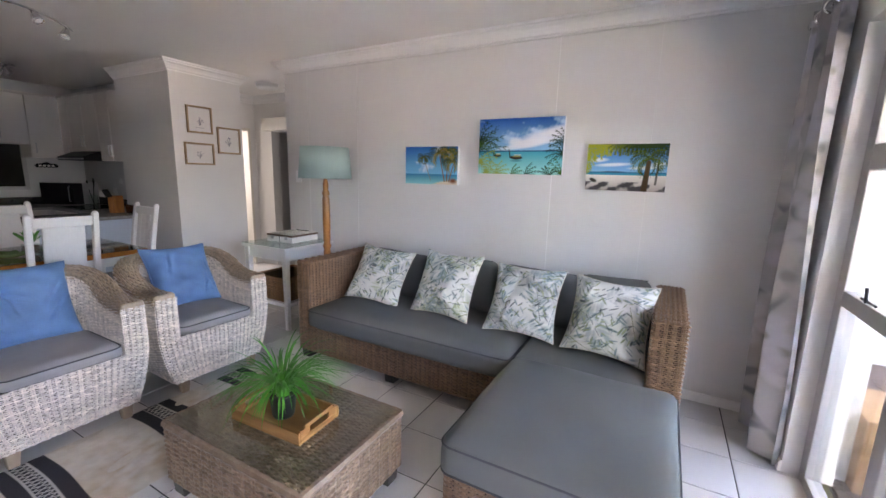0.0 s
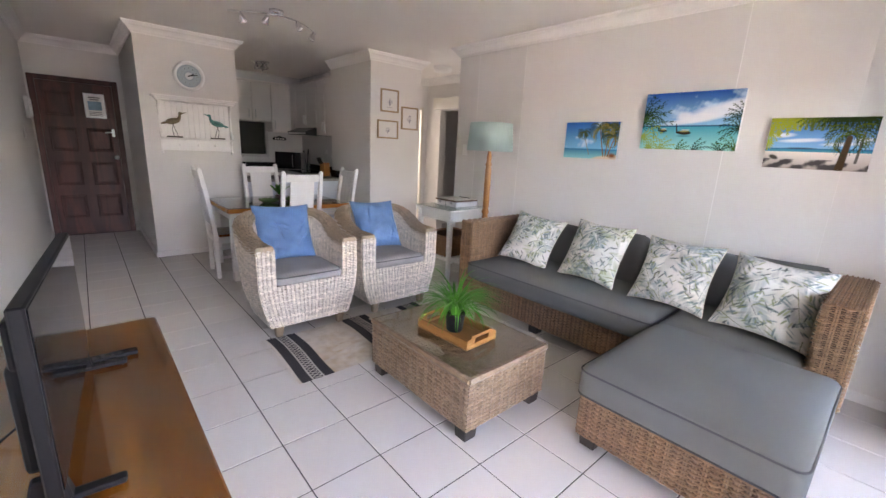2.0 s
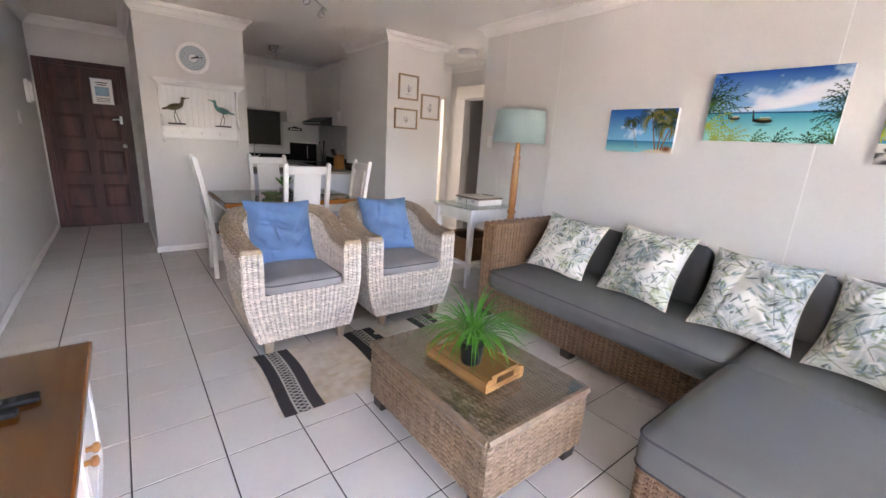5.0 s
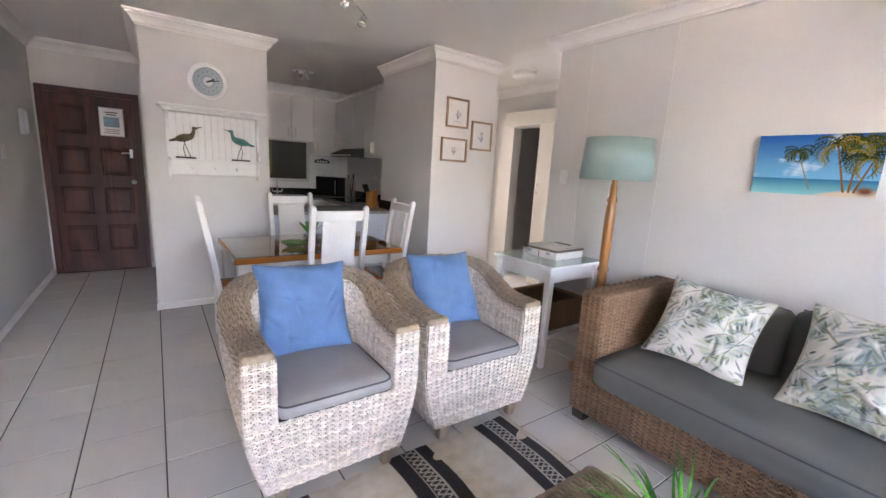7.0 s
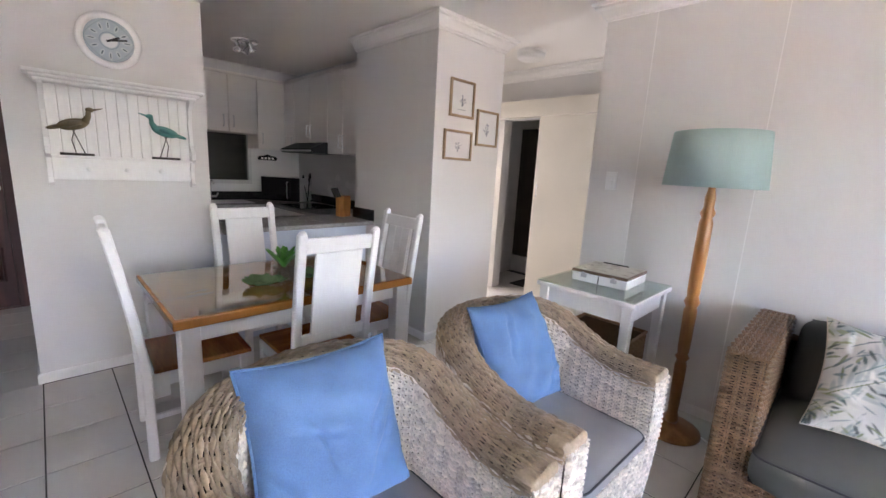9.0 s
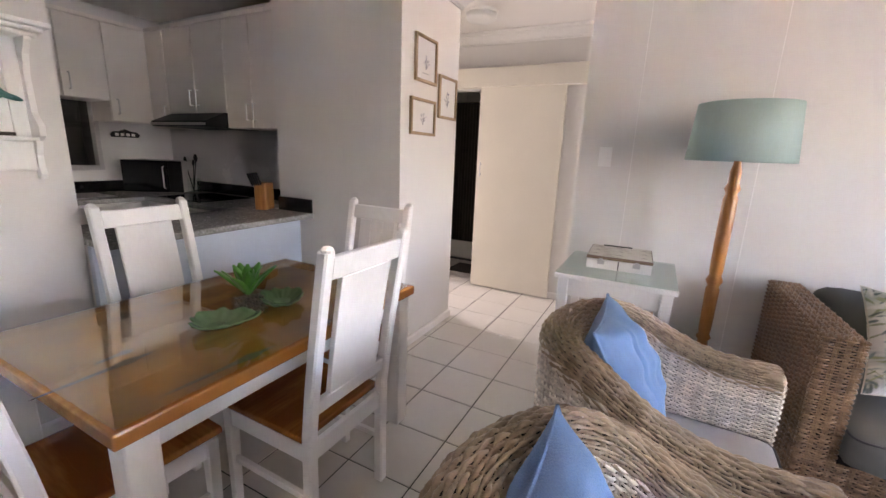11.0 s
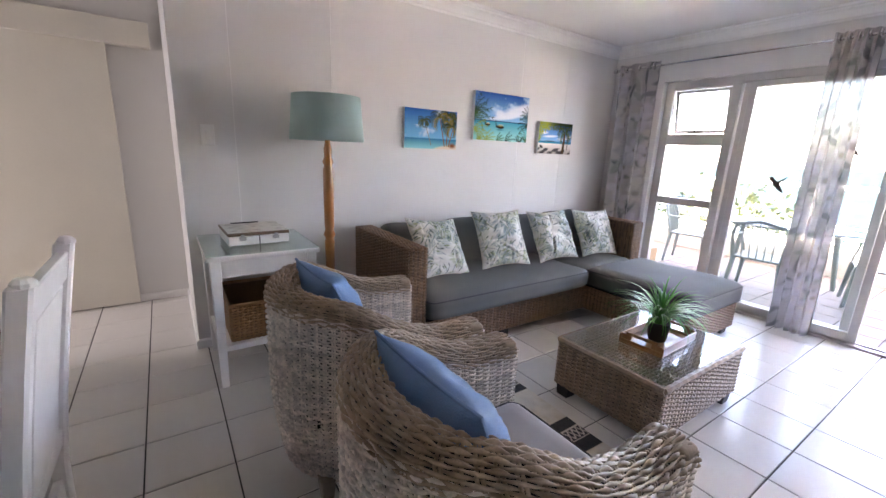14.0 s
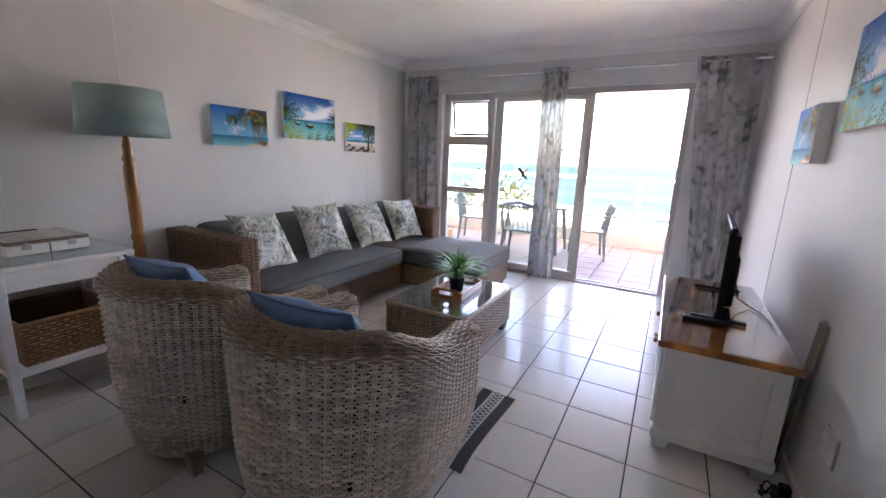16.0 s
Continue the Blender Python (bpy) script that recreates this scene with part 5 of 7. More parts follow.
part("hinge", [tube([(-0.10, 0.15, 0.075), (0.06, 0.15, 0.075)], 0.005, 8)], M_BLACK, gb)

fl = thing("floor_lamp", pose(-2.495, 3.215, 0), "turned pine floor lamp with a pale aqua drum shade, off", "floor lamp")
part("base", lathe([(0.15, 0), (0.155, 0.008), (0.15, 0.022), (0.12, 0.032), (0.06, 0.04), (0.035, 0.055)], 36), M_PINEZ, fl, smooth=True)
prof = [(0.030, 0.05), (0.036, 0.08), (0.026, 0.12), (0.028, 0.16), (0.030, 0.40), (0.024, 0.43), (0.036, 0.45), (0.026, 0.47), (0.030, 0.50), (0.033, 0.72), (0.027, 0.74), (0.040, 0.77), (0.028, 0.80), (0.032, 0.83), (0.034, 1.05), (0.033, 1.20), (0.026, 1.225), (0.036, 1.25), (0.024, 1.28), (0.026, 1.33), (0.017, 1.37), (0.014, 1.45)]
part("pole", lathe(prof, 18), M_PINEZ, fl, smooth=True)
sh = bmesh.new()
rings = []
for r, z in ((0.231, 1.383), (0.209, 1.652), (0.205, 1.652), (0.227, 1.383)):
    rings.append([sh.verts.new((r * math.cos(2 * math.pi * i / 56), r * math.sin(2 * math.pi * i / 56), z)) for i in range(56)])
for a, b in zip(rings, rings[1:] + rings[:1]):
    for i in range(56):
        sh.faces.new((a[i], a[(i + 1) % 56], b[(i + 1) % 56], b[i]))
shade = part("shade", sh, M_SHADE, fl, "pale aqua linen drum shade", True)
shade.data.polygons.foreach_set("use_smooth", [True] * len(shade.data.polygons))
part("shade_ring", [tube([(0, 0, 1.63), (0.21 * math.cos(a), 0.21 * math.sin(a), 1.64)], 0.003, 6) for a in (0, 2.09, 4.19)], M_STEEL, fl)
part("bulb_holder", lathe([(0.02, 1.44), (0.02, 1.49), (0.032, 1.53), (0.03, 1.57), (0.012, 1.59)], 16), M_PLASTW, fl)
part("cable", tube([(0.1, 0.05, 0.02), (0.2, 0.02, 0.006), (0.24, 0.10, 0.006), (0.22, 0.2, 0.006), (0.26, 0.26, 0.05)], 0.004, 6), M_PLASTW, fl, "white lamp cable")


# ---- dining table and chairs ----
dt = thing("dining_table", pose(-4.265, 1.7225, 0), "pine-topped dining table with a glass plate and white painted legs", "dining table")
DX, DY = 0.445, 0.637
part("tabletop", rbox(-DX, DX, -DY, DY, 0.685, 0.728, 0.006, 2), M_PINEY, dt, "honey-coloured pine top")
part("glass_top", rbox(-DX + 0.012, DX - 0.012, -DY + 0.012, DY - 0.012, 0.7295, 0.7355, 0.0015), M_GLASS, dt, "clear glass plate")
for s in (-1, 1):
    part("apron", rbox(-DX + 0.05, DX - 0.05, s * (DY - 0.07) - 0.011, s * (DY - 0.07) + 0.011, 0.60, 0.685, 0.002), M_WHITE, dt)
    part("apron", rbox(s * (DX - 0.07) - 0.011, s * (DX - 0.07) + 0.011, -DY + 0.05, DY - 0.05, 0.60, 0.685, 0.002), M_WHITE, dt)
    for t in (-1, 1):
        part("leg", rbox(s * (DX - 0.06) - 0.04, s * (DX - 0.06) + 0.04, t * (DY - 0.065) - 0.04, t * (DY - 0.065) + 0.04, 0, 0.685, 0.004), M_WHITE, dt)
M_KNOT = mat("pine_knot", (0.07, 0.022, 0.008), 0.35, var=0.5, scale=40)
for x, y, l_, a in ((0.385, 0.05, 0.13, 75), (0.36, 0.42, 0.09, 70), (0.385, -0.33, 0.36, 88), (0.12, -0.52, 0.30, 93), (-0.25, -0.12, 0.09, 85), (0.05, -0.45, 0.12, 97), (0.02, 0.22, 0.07, 80)):
    kn = [(0.5 * l_ * math.cos(t), 0.009 * math.sin(t) * (1 + 1.6 * math.exp(-(math.cos(t) * 5 - 2.5) ** 2))) for t in np.linspace(0, 6.283, 24, endpoint=False)]
    part("knot", slab(kn, 0.7279, 0.7284, pose(x, y, 0, 0, 0, a)), M_KNOT, dt, "dark knot streak in the pine")


def dining_chair(m, label, grooved=True):
    """Faces +y; the back leans out towards -y."""
    c = thing("dining_chair", m, label, "chair", "chairs round the dining table")
    W = 0.19

    def leaning(x0, x1, z0, z1, th=0.034, r=0.004, off=0.0):
        bm = rbox(x0, x1, -0.205 - th / 2 + off, -0.205 + th / 2 + off, z0, z1, r, 1)
        bmesh.ops.subdivide_edges(bm, edges=[e for e in bm.edges if abs(e.verts[0].co.z - e.verts[1].co.z) > 0.1], cuts=6)
        for v in bm.verts:
            k = max(v.co.z - 0.42, 0) / 0.66
            v.co.y -= 0.095 * k ** 1.25
        return bm

    for s in (-1, 1):
        post = leaning(s * W - 0.02, s * W + 0.02, 0, 1.09, 0.04, 0.006)
        top = lathe([(0.02, 0), (0.019, 0.008), (0.012, 0.016), (0.002, 0.019)], 10, pose(s * W, -0.305, 1.085))
        part("back_post", [post, top], M_WHITE, c)
        part("front_leg", taper(rbox(s * W - 0.02, s * W + 0.02, 0.175, 0.215, 0, 0.425, 0.004), 0, 0.425, 0.8, 1, s * W, 0.195), M_WHITE, c)
        part("side_stretcher", rbox(s * W - 0.009, s * W + 0.009, -0.19, 0.18, 0.20, 0.225, 0.002), M_WHITE, c)
        part("seat_rail", rbox(s * W - 0.011, s * W + 0.011, -0.19, 0.18, 0.36, 0.425, 0.002), M_WHITE, c)
    part("seat_rail", rbox(-W + 0.02, W - 0.02, 0.185, 0.207, 0.36, 0.425, 0.002), M_WHITE, c)
    part("seat_rail", rbox(-W + 0.02, W - 0.02, -0.215, -0.193, 0.36, 0.425, 0.002), M_WHITE, c)
    part("seat", rbox(-W - 0.012, W + 0.012, -0.18, 0.235, 0.425, 0.449, 0.006, 2), M_PINE, c, "varnished pine seat")
    part("top_rail", leaning(-W + 0.02, W - 0.02, 0.995, 1.068, 0.026), M_WHITE, c)
    part("lower_rail", leaning(-W + 0.02, W - 0.02, 0.53, 0.585, 0.026), M_WHITE, c)
    part("back_panel", leaning(-0.122, 0.122, 0.585, 0.995, 0.014, 0.002, -0.006), M_WHITE, c)
    for k in range(3 if grooved else 0):
        x = -0.12 + 0.08 * k
        part("front_board", leaning(x + 0.002, x + 0.078, 0.585, 0.995, 0.010, 0.002, 0.006), M_WHITE, c)
    return c


dc = dining_chair(pose(-3.918, 1.742, 0, 0, 0, 89.3), "white painted dining chair with boarded back and pine seat")
copy_thing(dc, pose(-4.221, 1.228, 0, 0, 0, -2.8))
dining_chair(pose(-4.631, 1.759, 0, 0, 0, -86.7), "white painted dining chair with a smooth panel back and pine seat", False)
copy_thing(dc, pose(-4.174, 2.241, 0, 0, 0, -182.5))


def leaf_dish(m, label):
    d = thing("leaf_dish", m, label, "dish", "green leaf dishes")

    def place(u, v):
        a, r = 2 * np.pi * u, v
        edge = 0.085 * (1 + 0.22 * np.cos(a) + 0.10 * np.cos(3 * a) + 0.05 * np.cos(9 * a))
        z = 0.004 + 0.034 * np.clip(r - 0.35, 0, 1) ** 1.4 * 1.8 * (1 + 0.12 * np.cos(9 * a)) + 0.002 * np.cos(14 * a) * r
        return [edge * r * np.cos(a) * 1.25, edge * r * np.sin(a), z]

    sheet = grid_object("bowl", 61, 12, place, M_BOWL, d)
    md = sheet.modifiers.new("thickness", "SOLIDIFY")
    md.thickness, md.offset = 0.004, 1
    part("foot", lathe([(0.032, 0), (0.036, 0.002), (0.034, 0.008)], 20), M_BOWL, d)
    return d


ld = leaf_dish(pose(-4.14, 1.548, 0.736, 0, 0, 55), "small celadon green leaf-shaped ceramic dish on the dining table")
copy_thing(ld, pose(-4.15, 1.842, 0.736, 0, 0, -40))
su = thing("succulent_plant", pose(-4.155, 1.692, 0.736), "artificial succulent in a square glass pot of pebbles", "plant")
part("glass_pot", [rbox(-0.045, 0.045, -0.045, -0.041, 0, 0.085, 0), rbox(-0.045, 0.045, 0.041, 0.045, 0, 0.085, 0), rbox(-0.045, -0.041, -0.041, 0.041, 0, 0.085, 0), rbox(0.041, 0.045, -0.041, 0.041, 0, 0.085, 0)], M_GLASS, su)
rng = random.Random(4)
pb = []
for k in range(120):
    e = rng.choice(((rng.uniform(-0.034, 0.034), rng.choice((-0.035, 0.035))), (rng.choice((-0.035, 0.035)), rng.uniform(-0.034, 0.034)), (rng.uniform(-0.03, 0.03), rng.uniform(-0.03, 0.03))))
    b = bmesh.new()
    bmesh.ops.create_icosphere(b, subdivisions=1, radius=rng.uniform(0.005, 0.0085), matrix=pose(e[0], e[1], 0.01 + 0.06 * rng.random(), rng.random() * 90, 0, rng.random() * 90) @ Matrix.Diagonal((1.2, 1, 0.7, 1)))
    pb.append(b)
tagged(part("pebble_fill", pb, M_PEBBLE, su, "brown pebbles", True), kind="stuff")
for k in range(13):
    a, el, ln = k * 2.4, 1.5 - 0.055 * k, 0.105 + 0.04 * (k / 13)
    lf = bmesh.new()
    rows = []
    x, z, e = 0.008, 0.08, el
    for i in range(7):
        w = 0.022 * math.sin(math.pi * min(0.12 + 0.86 * i / 6, 1)) ** 0.7 + 0.0008
        rows.append([lf.verts.new((x, -w, z + 0.004)), lf.verts.new((x, 0, z - 0.002)), lf.verts.new((x, w, z + 0.004)), lf.verts.new((x, 0, z + 0.003))])
        x, z = x + ln / 6 * math.cos(e), z + ln / 6 * math.sin(e)
        e -= 0.075
    for p_, q_ in zip(rows, rows[1:]):
        for i in range(4):
            lf.faces.new((p_[i], q_[i], q_[(i + 1) % 4], p_[(i + 1) % 4]))
    lf.transform(Matrix.Rotation(a, 4, "Z"))
    part("leaf", lf, M_SUCC, su, smooth=True)

# ---- television cabinet ----
tv = thing("tv_cabinet", pose(-1.145, 0.0, 0), "white painted television cabinet with a varnished pine top and glass plate", "cabinet")
part("body", rbox(-0.605, 0.605, -0.225, 0.235, 0.075, 0.532, 0.004), M_WHITE, tv)
part("plinth", rbox(-0.62, 0.62, -0.235, 0.247, 0.055, 0.105, 0.006), M_WHITE, tv)
part("top", rbox(-0.655, 0.655, -0.25, 0.272, 0.532, 0.563, 0.006, 2), M_PINE, tv, "varnished pine top")
part("glass_top", rbox(-0.65, 0.65, -0.245, 0.267, 0.5645, 0.570, 0.0015), M_GLASS, tv, "clear glass plate")
for sx in (-1, 1):
    part("side_frame", [rbox(min(sx * 0.605, sx * 0.612), max(sx * 0.605, sx * 0.612), a, b, z0, z1, 0.001) for a, b, z0, z1 in ((-0.225, -0.165, 0.105, 0.532), (0.175, 0.235, 0.105, 0.532), (-0.165, 0.175, 0.475, 0.532), (-0.165, 0.175, 0.105, 0.165))], M_WHITE, tv)
for x in (-0.57, 0.57):
    for y in (-0.19, 0.20):
        part("foot", taper(rbox(x - 0.04, x + 0.04, y - 0.04, y + 0.04, 0, 0.06, 0.008, 2), 0, 0.06, 0.8, 1, x, y), M_WHITE, tv)
for k in range(3):
    x0 = -0.585 + k * 0.395
    d = part("door", [rbox(x0, x0 + 0.38, 0.235, 0.247, 0.12, 0.515, 0.003), rbox(x0, x0 + 0.38, 0.247, 0.253, 0.12, 0.165, 0.002), rbox(x0, x0 + 0.38, 0.247, 0.253, 0.47, 0.515, 0.002), rbox(x0, x0 + 0.045, 0.247, 0.253, 0.165, 0.47, 0.002), rbox(x0 + 0.335, x0 + 0.38, 0.247, 0.253, 0.165, 0.47, 0.002)], M_WHITE, tv)
    part("knob", lathe([(0.008, 0), (0.008, 0.012), (0.016, 0.02), (0.015, 0.03), (0.006, 0.034)], 14, pose(x0 + (0.355 if k == 0 else 0.025), 0.253, 0.40, -90, 0, 0)), M_PINEZ, d, "small turned wooden knob")

te = thing("television", pose(-1.05, 0.006, 0.571, 0, 0, -4), "flat black television on two splayed feet, switched off", "television")
part("bezel", rbox(-0.38, 0.38, -0.022, 0.006, 0.045, 0.482, 0.004), M_BLACK, te)
part("screen", rbox(-0.370, 0.370, 0.0055, 0.0085, 0.058, 0.473, 0.001), M_SCREEN, te, "glossy black screen")
part("back_housing", rbox(-0.30, 0.30, -0.06, -0.02, 0.07, 0.33, 0.012, 2), M_BLACK, te)
part("back_ridge", rbox(-0.33, 0.33, -0.045, -0.02, 0.33, 0.44, 0.01, 2), M_BLACK, te)
for x in (-0.33, 0.325):
    part("foot", [rbox(x - 0.016, x + 0.016, -0.13, 0.11, 0.0005, 0.017, 0.006, 2), taper(rbox(x - 0.014, x + 0.014, -0.05, 0.004, 0.012, 0.075, 0.004), 0.012, 0.075, 1.5, 1.0, x, -0.02)], M_BLACK, te)
part("cable", tube([(-0.05, -0.06, 0.2), (0.0, -0.10, 0.05), (0.02, -0.16, 0.008), (-0.05, -0.20, 0.006), (-0.2, -0.235, 0.006), (-0.45, -0.262, -0.02), (-0.55, -0.27, -0.3), (-0.5, -0.28, -0.50)], 0.0035, 6), M_BLACK, te, "black power cable")
rc = thing("remote_control", pose(-1.432, 0.075, 0.571, 0, 0, 3), "black television remote control on the cabinet", "remote control")
part("body", rbox(-0.022, 0.022, -0.10, 0.10, 0, 0.016, 0.006, 2), M_BLACK, rc)
for i in range(3):
    for j in range(6):
        part("button", rbox(-0.015 + i * 0.011, -0.008 + i * 0.011, -0.08 + j * 0.024, -0.068 + j * 0.024, 0.0155, 0.018, 0.001), M_PIPE, rc)
sk = thing("wall_socket", pose(-1.97, YS, 0.37, 0, 0, 180), "white wall socket low beside the television cabinet", "socket")
part("plate", rbox(-0.06, 0.06, -0.010, 0, -0.06, 0.06, 0.003), M_PLASTW, sk)
part("rocker", rbox(-0.045, -0.02, -0.014, -0.009, 0.01, 0.045, 0.002), M_PLASTW, sk)
ex = thing("power_adapter", pose(-1.86, -0.25, 0), "black power adapter with tangled cables on the floor", "adapter")
part("block", rbox(-0.03, 0.05, -0.03, 0.03, 0, 0.05, 0.006), M_BLACK, ex)
part("plug", rbox(-0.02, 0.02, -0.02, 0.02, 0.051, 0.09, 0.005), M_BLACK, ex)
part("cord", tube([(0.03 * math.cos(t) + 0.02 * math.sin(2.3 * t), 0.045 + 0.03 * math.sin(t), 0.006 + 0.05 * abs(math.sin(0.7 * t))) for t in np.linspace(0, 14, 70)], 0.0035, 6), M_BLACK, ex)
part("cord", tube([(-0.05 + 0.04 * math.cos(t), 0.06 + 0.03 * math.sin(1.2 * t), 0.005 + 0.02 * abs(math.sin(t))) for t in np.linspace(0, 9, 40)], 0.003, 6), M_PLASTW, ex, "white cord")
pk = thing("wooden_plank", pose(-1.62, -0.265, 0), "narrow unpainted board leaning on the wall behind the cabinet", "plank")
part("board", rbox(-0.03, 0.03, -0.008, 0.008, 0, 0.73, 0.002, m=pose(0, 0, 0.004, 2.6, -4, 0)), mat("grey_board", (0.30, 0.26, 0.20), 0.6, var=0.2, stretch=(1, 1, 0.1), scale=20), pk)


# ---- pictures ----
def palm_crown(c, x, y, size, cols, seed, n=15):
    """A palm's head: arching fronds of many leaflets all round."""
    rng = random.Random(seed)
    for i in range(n):
        a = -0.5 + 4.1 * i / (n - 1) + rng.uniform(-0.12, 0.12)
        col, px, py, ln = rng.choice(cols), x, y, size * rng.uniform(0.8, 1.1)
        for k in range(7):
            turn = 0.30 * k * (-1 if math.cos(a) > 0 else 1)
            qx, qy = px + ln / 7 * math.cos(a + turn) / c.ratio, py + ln / 7 * math.sin(a + turn)
            c.line(px, py, qx, qy, 0.007, col)
            for q in (-1, 1):
                b = a + turn + q * 0.9
                le = ln * (0.24 - 0.02 * k)
                c.line(qx, qy, qx + le * math.cos(b) / c.ratio, qy + le * (math.sin(b) - 0.7), 0.006, col, 0.002)
            px, py = qx, qy


def beach_palms(w, h):
    c = Paint(w, h, lin((60, 150, 215)), 1.64)
    c.fade(0.26, 1.01, lin((125, 195, 228)), lin((12, 98, 180)))
    c.cloud(lin((225, 235, 242)), 4, 0.6, 0.95, 0.3, 0.6, 3)
    c.ell(0.66, 0.88, 0.17, 0.16, 0, lin((235, 238, 238)), 0.7, 0.9)
    c.fade(-0.01, 0.27, lin((150, 222, 222)), lin((12, 120, 170)))
    c.ell(0.86, 0.0, 0.62, 0.12, 0.08, lin((232, 214, 190)), 0.25)
    c.ell(0.92, 0.10, 0.16, 0.09, 0, lin((150, 85, 50)), 0.7)
    bark, warm = lin((150, 130, 105)), lin((150, 95, 50))
    dark, olive, gold = lin((48, 58, 26)), lin((92, 92, 36)), lin((160, 132, 58))
    c.line(0.50, 0.10, 0.36, 0.70, 0.010, bark, 0.007)
    palm_crown(c, 0.36, 0.71, 0.22, (dark, olive), 1)
    for x, y in ((0.66, 0.80), (0.82, 0.86), (0.97, 0.78)):
        c.line(0.80 + (x - 0.8) * 0.25, 0.08, x, y, 0.016, warm, 0.011)
    for k, (x, y) in enumerate(((0.97, 0.80), (0.82, 0.88), (0.66, 0.82), (0.90, 0.60))):
        palm_crown(c, x, y, 0.36, (dark, olive, gold), 4 + k, 17)
    return c.a


def beach_boats(w, h):
    c = Paint(w, h, lin((35, 120, 205)), 1.59)
    c.fade(0.41, 1.01, lin((150, 200, 232)), lin((8, 88, 178)))
    c.cloud(lin((190, 215, 235)), 4, 0.45, 0.8, 0.55, 1.0, 12)
    for x, y, rx, ry in ((0.80, 0.66, 0.55, 0.14), (0.62, 0.56, 0.42, 0.10), (0.45, 0.58, 0.16, 0.10), (0.95, 0.76, 0.36, 0.11), (0.50, 0.50, 0.5, 0.06)):
        c.ell(x, y, rx, ry, 0.12, lin((240, 240, 244)), 0.5, 0.85)
    c.fade(-0.01, 0.42, lin((165, 232, 222)), lin((45, 165, 190)))
    c.rect(0, 1, 0.405, 0.425, lin((35, 90, 130)))
    hull, deck = lin((58, 44, 30)), lin((165, 150, 95))
    for x, y, k in ((0.24, 0.335, 0.75), (0.47, 0.30, 1.15)):
        c.ell(x, y - 0.05 * k, 0.12 * k, 0.022 * k, 0, lin((60, 130, 135)), 0.6, 0.7)
        c.ell(x, y, 0.115 * k, 0.034 * k, -0.04, hull, 0.2)
        c.ell(x + 0.005, y + 0.02 * k, 0.085 * k, 0.014 * k, 0, deck, 0.3)
        c.line(x - 0.062 * k, y, x - 0.078 * k, y + 0.13 * k, 0.012 * k, hull, 0.007)
        c.rect(x - 0.02 * k, x + 0.05 * k, y + 0.035 * k, y + 0.05 * k, lin((215, 215, 205)))
    dark, green, light = lin((36, 62, 40)), lin((72, 105, 45)), lin((158, 172, 78))
    for x, y, an, size, col, dr in ((-0.02, 0.42, 1.15, 0.62, dark, 0.35), (0.0, 0.55, 0.35, 0.42, green, 0.9), (0.0, 0.62, 0.9, 0.40, dark, 0.7), (0.0, 0.22, 0.35, 0.42, light, 0.9), (0.08, 0.0, 1.1, 0.32, light, 0.8), (0.22, -0.02, 0.9, 0.32, light, 0.9), (0.42, -0.04, 1.0, 0.26, green, 0.9), (0.58, -0.04, 0.9, 0.30, dark, 0.9), (1.02, 0.36, 2.8, 0.36, dark, 0.9), (1.02, 0.55, 2.5, 0.30, dark, 0.8), (1.0, 0.0, 1.9, 0.34, green, 0.8), (0.86, -0.03, 1.8, 0.22, dark, 0.9)):
        c.frond(x, y, size, an, col, dr, 5, 0.012)
    return c.a


def beach_tree(w, h):
    c = Paint(w, h, lin((60, 150, 220)), 1.6)
    c.fade(0.40, 1.01, lin((140, 195, 232)), lin((18, 100, 190)))
    for x, y, rx, ry in ((0.35, 0.56, 0.45, 0.05), (0.75, 0.50, 0.40, 0.05), (0.15, 0.66, 0.25, 0.06), (0.9, 0.58, 0.2, 0.05)):
        c.ell(x, y, rx, ry, 0.05, lin((240, 242, 245)), 0.6, 0.9)
    c.fade(0.33, 0.41, lin((70, 175, 195)), lin((25, 110, 160)))
    c.ell(0.35, 0.405, 0.30, 0.018, 0, lin((70, 95, 120)), 0.4)
    c.fade(-0.01, 0.34, lin((190, 175, 165)), lin((238, 232, 224)))
    c.cloud(lin((92, 82, 84)), 6, 0.42, 0.6, 0.0, 0.19, 8)
    c.ell(0.10, 0.22, 0.10, 0.05, -0.4, lin((80, 70, 62)), 0.4)
    dark, olive, lime, bark = lin((52, 66, 26)), lin((98, 108, 36)), lin((168, 170, 52)), lin((98, 72, 50))
    c.line(0.88, 0.16, 0.90, 0.70, 0.022, lin((120, 110, 105)), 0.016)
    c.line(0.75, 0.03, 0.78, 0.62, 0.062, bark, 0.045)
    for x in (0.02, 0.10, 0.20, 0.30, 0.42, 0.52, 0.62, 0.72, 0.82, 0.92, 1.0):
        c.frond(x, 1.04, 0.30 if x > 0.15 else 0.42, -1.57, dark if x > 0.55 else olive if x > 0.3 else lime, 0.4, 9, 0.016)
    palm_crown(c, 0.79, 0.68, 0.42, (dark, olive), 3, 17)
    c.frond(-0.02, 0.72, 0.28, 0.1, lime, 0.8, 7, 0.014)
    c.frond(-0.02, 0.50, 0.16, 0.2, lime, 0.8, 6, 0.012)
    return c.a


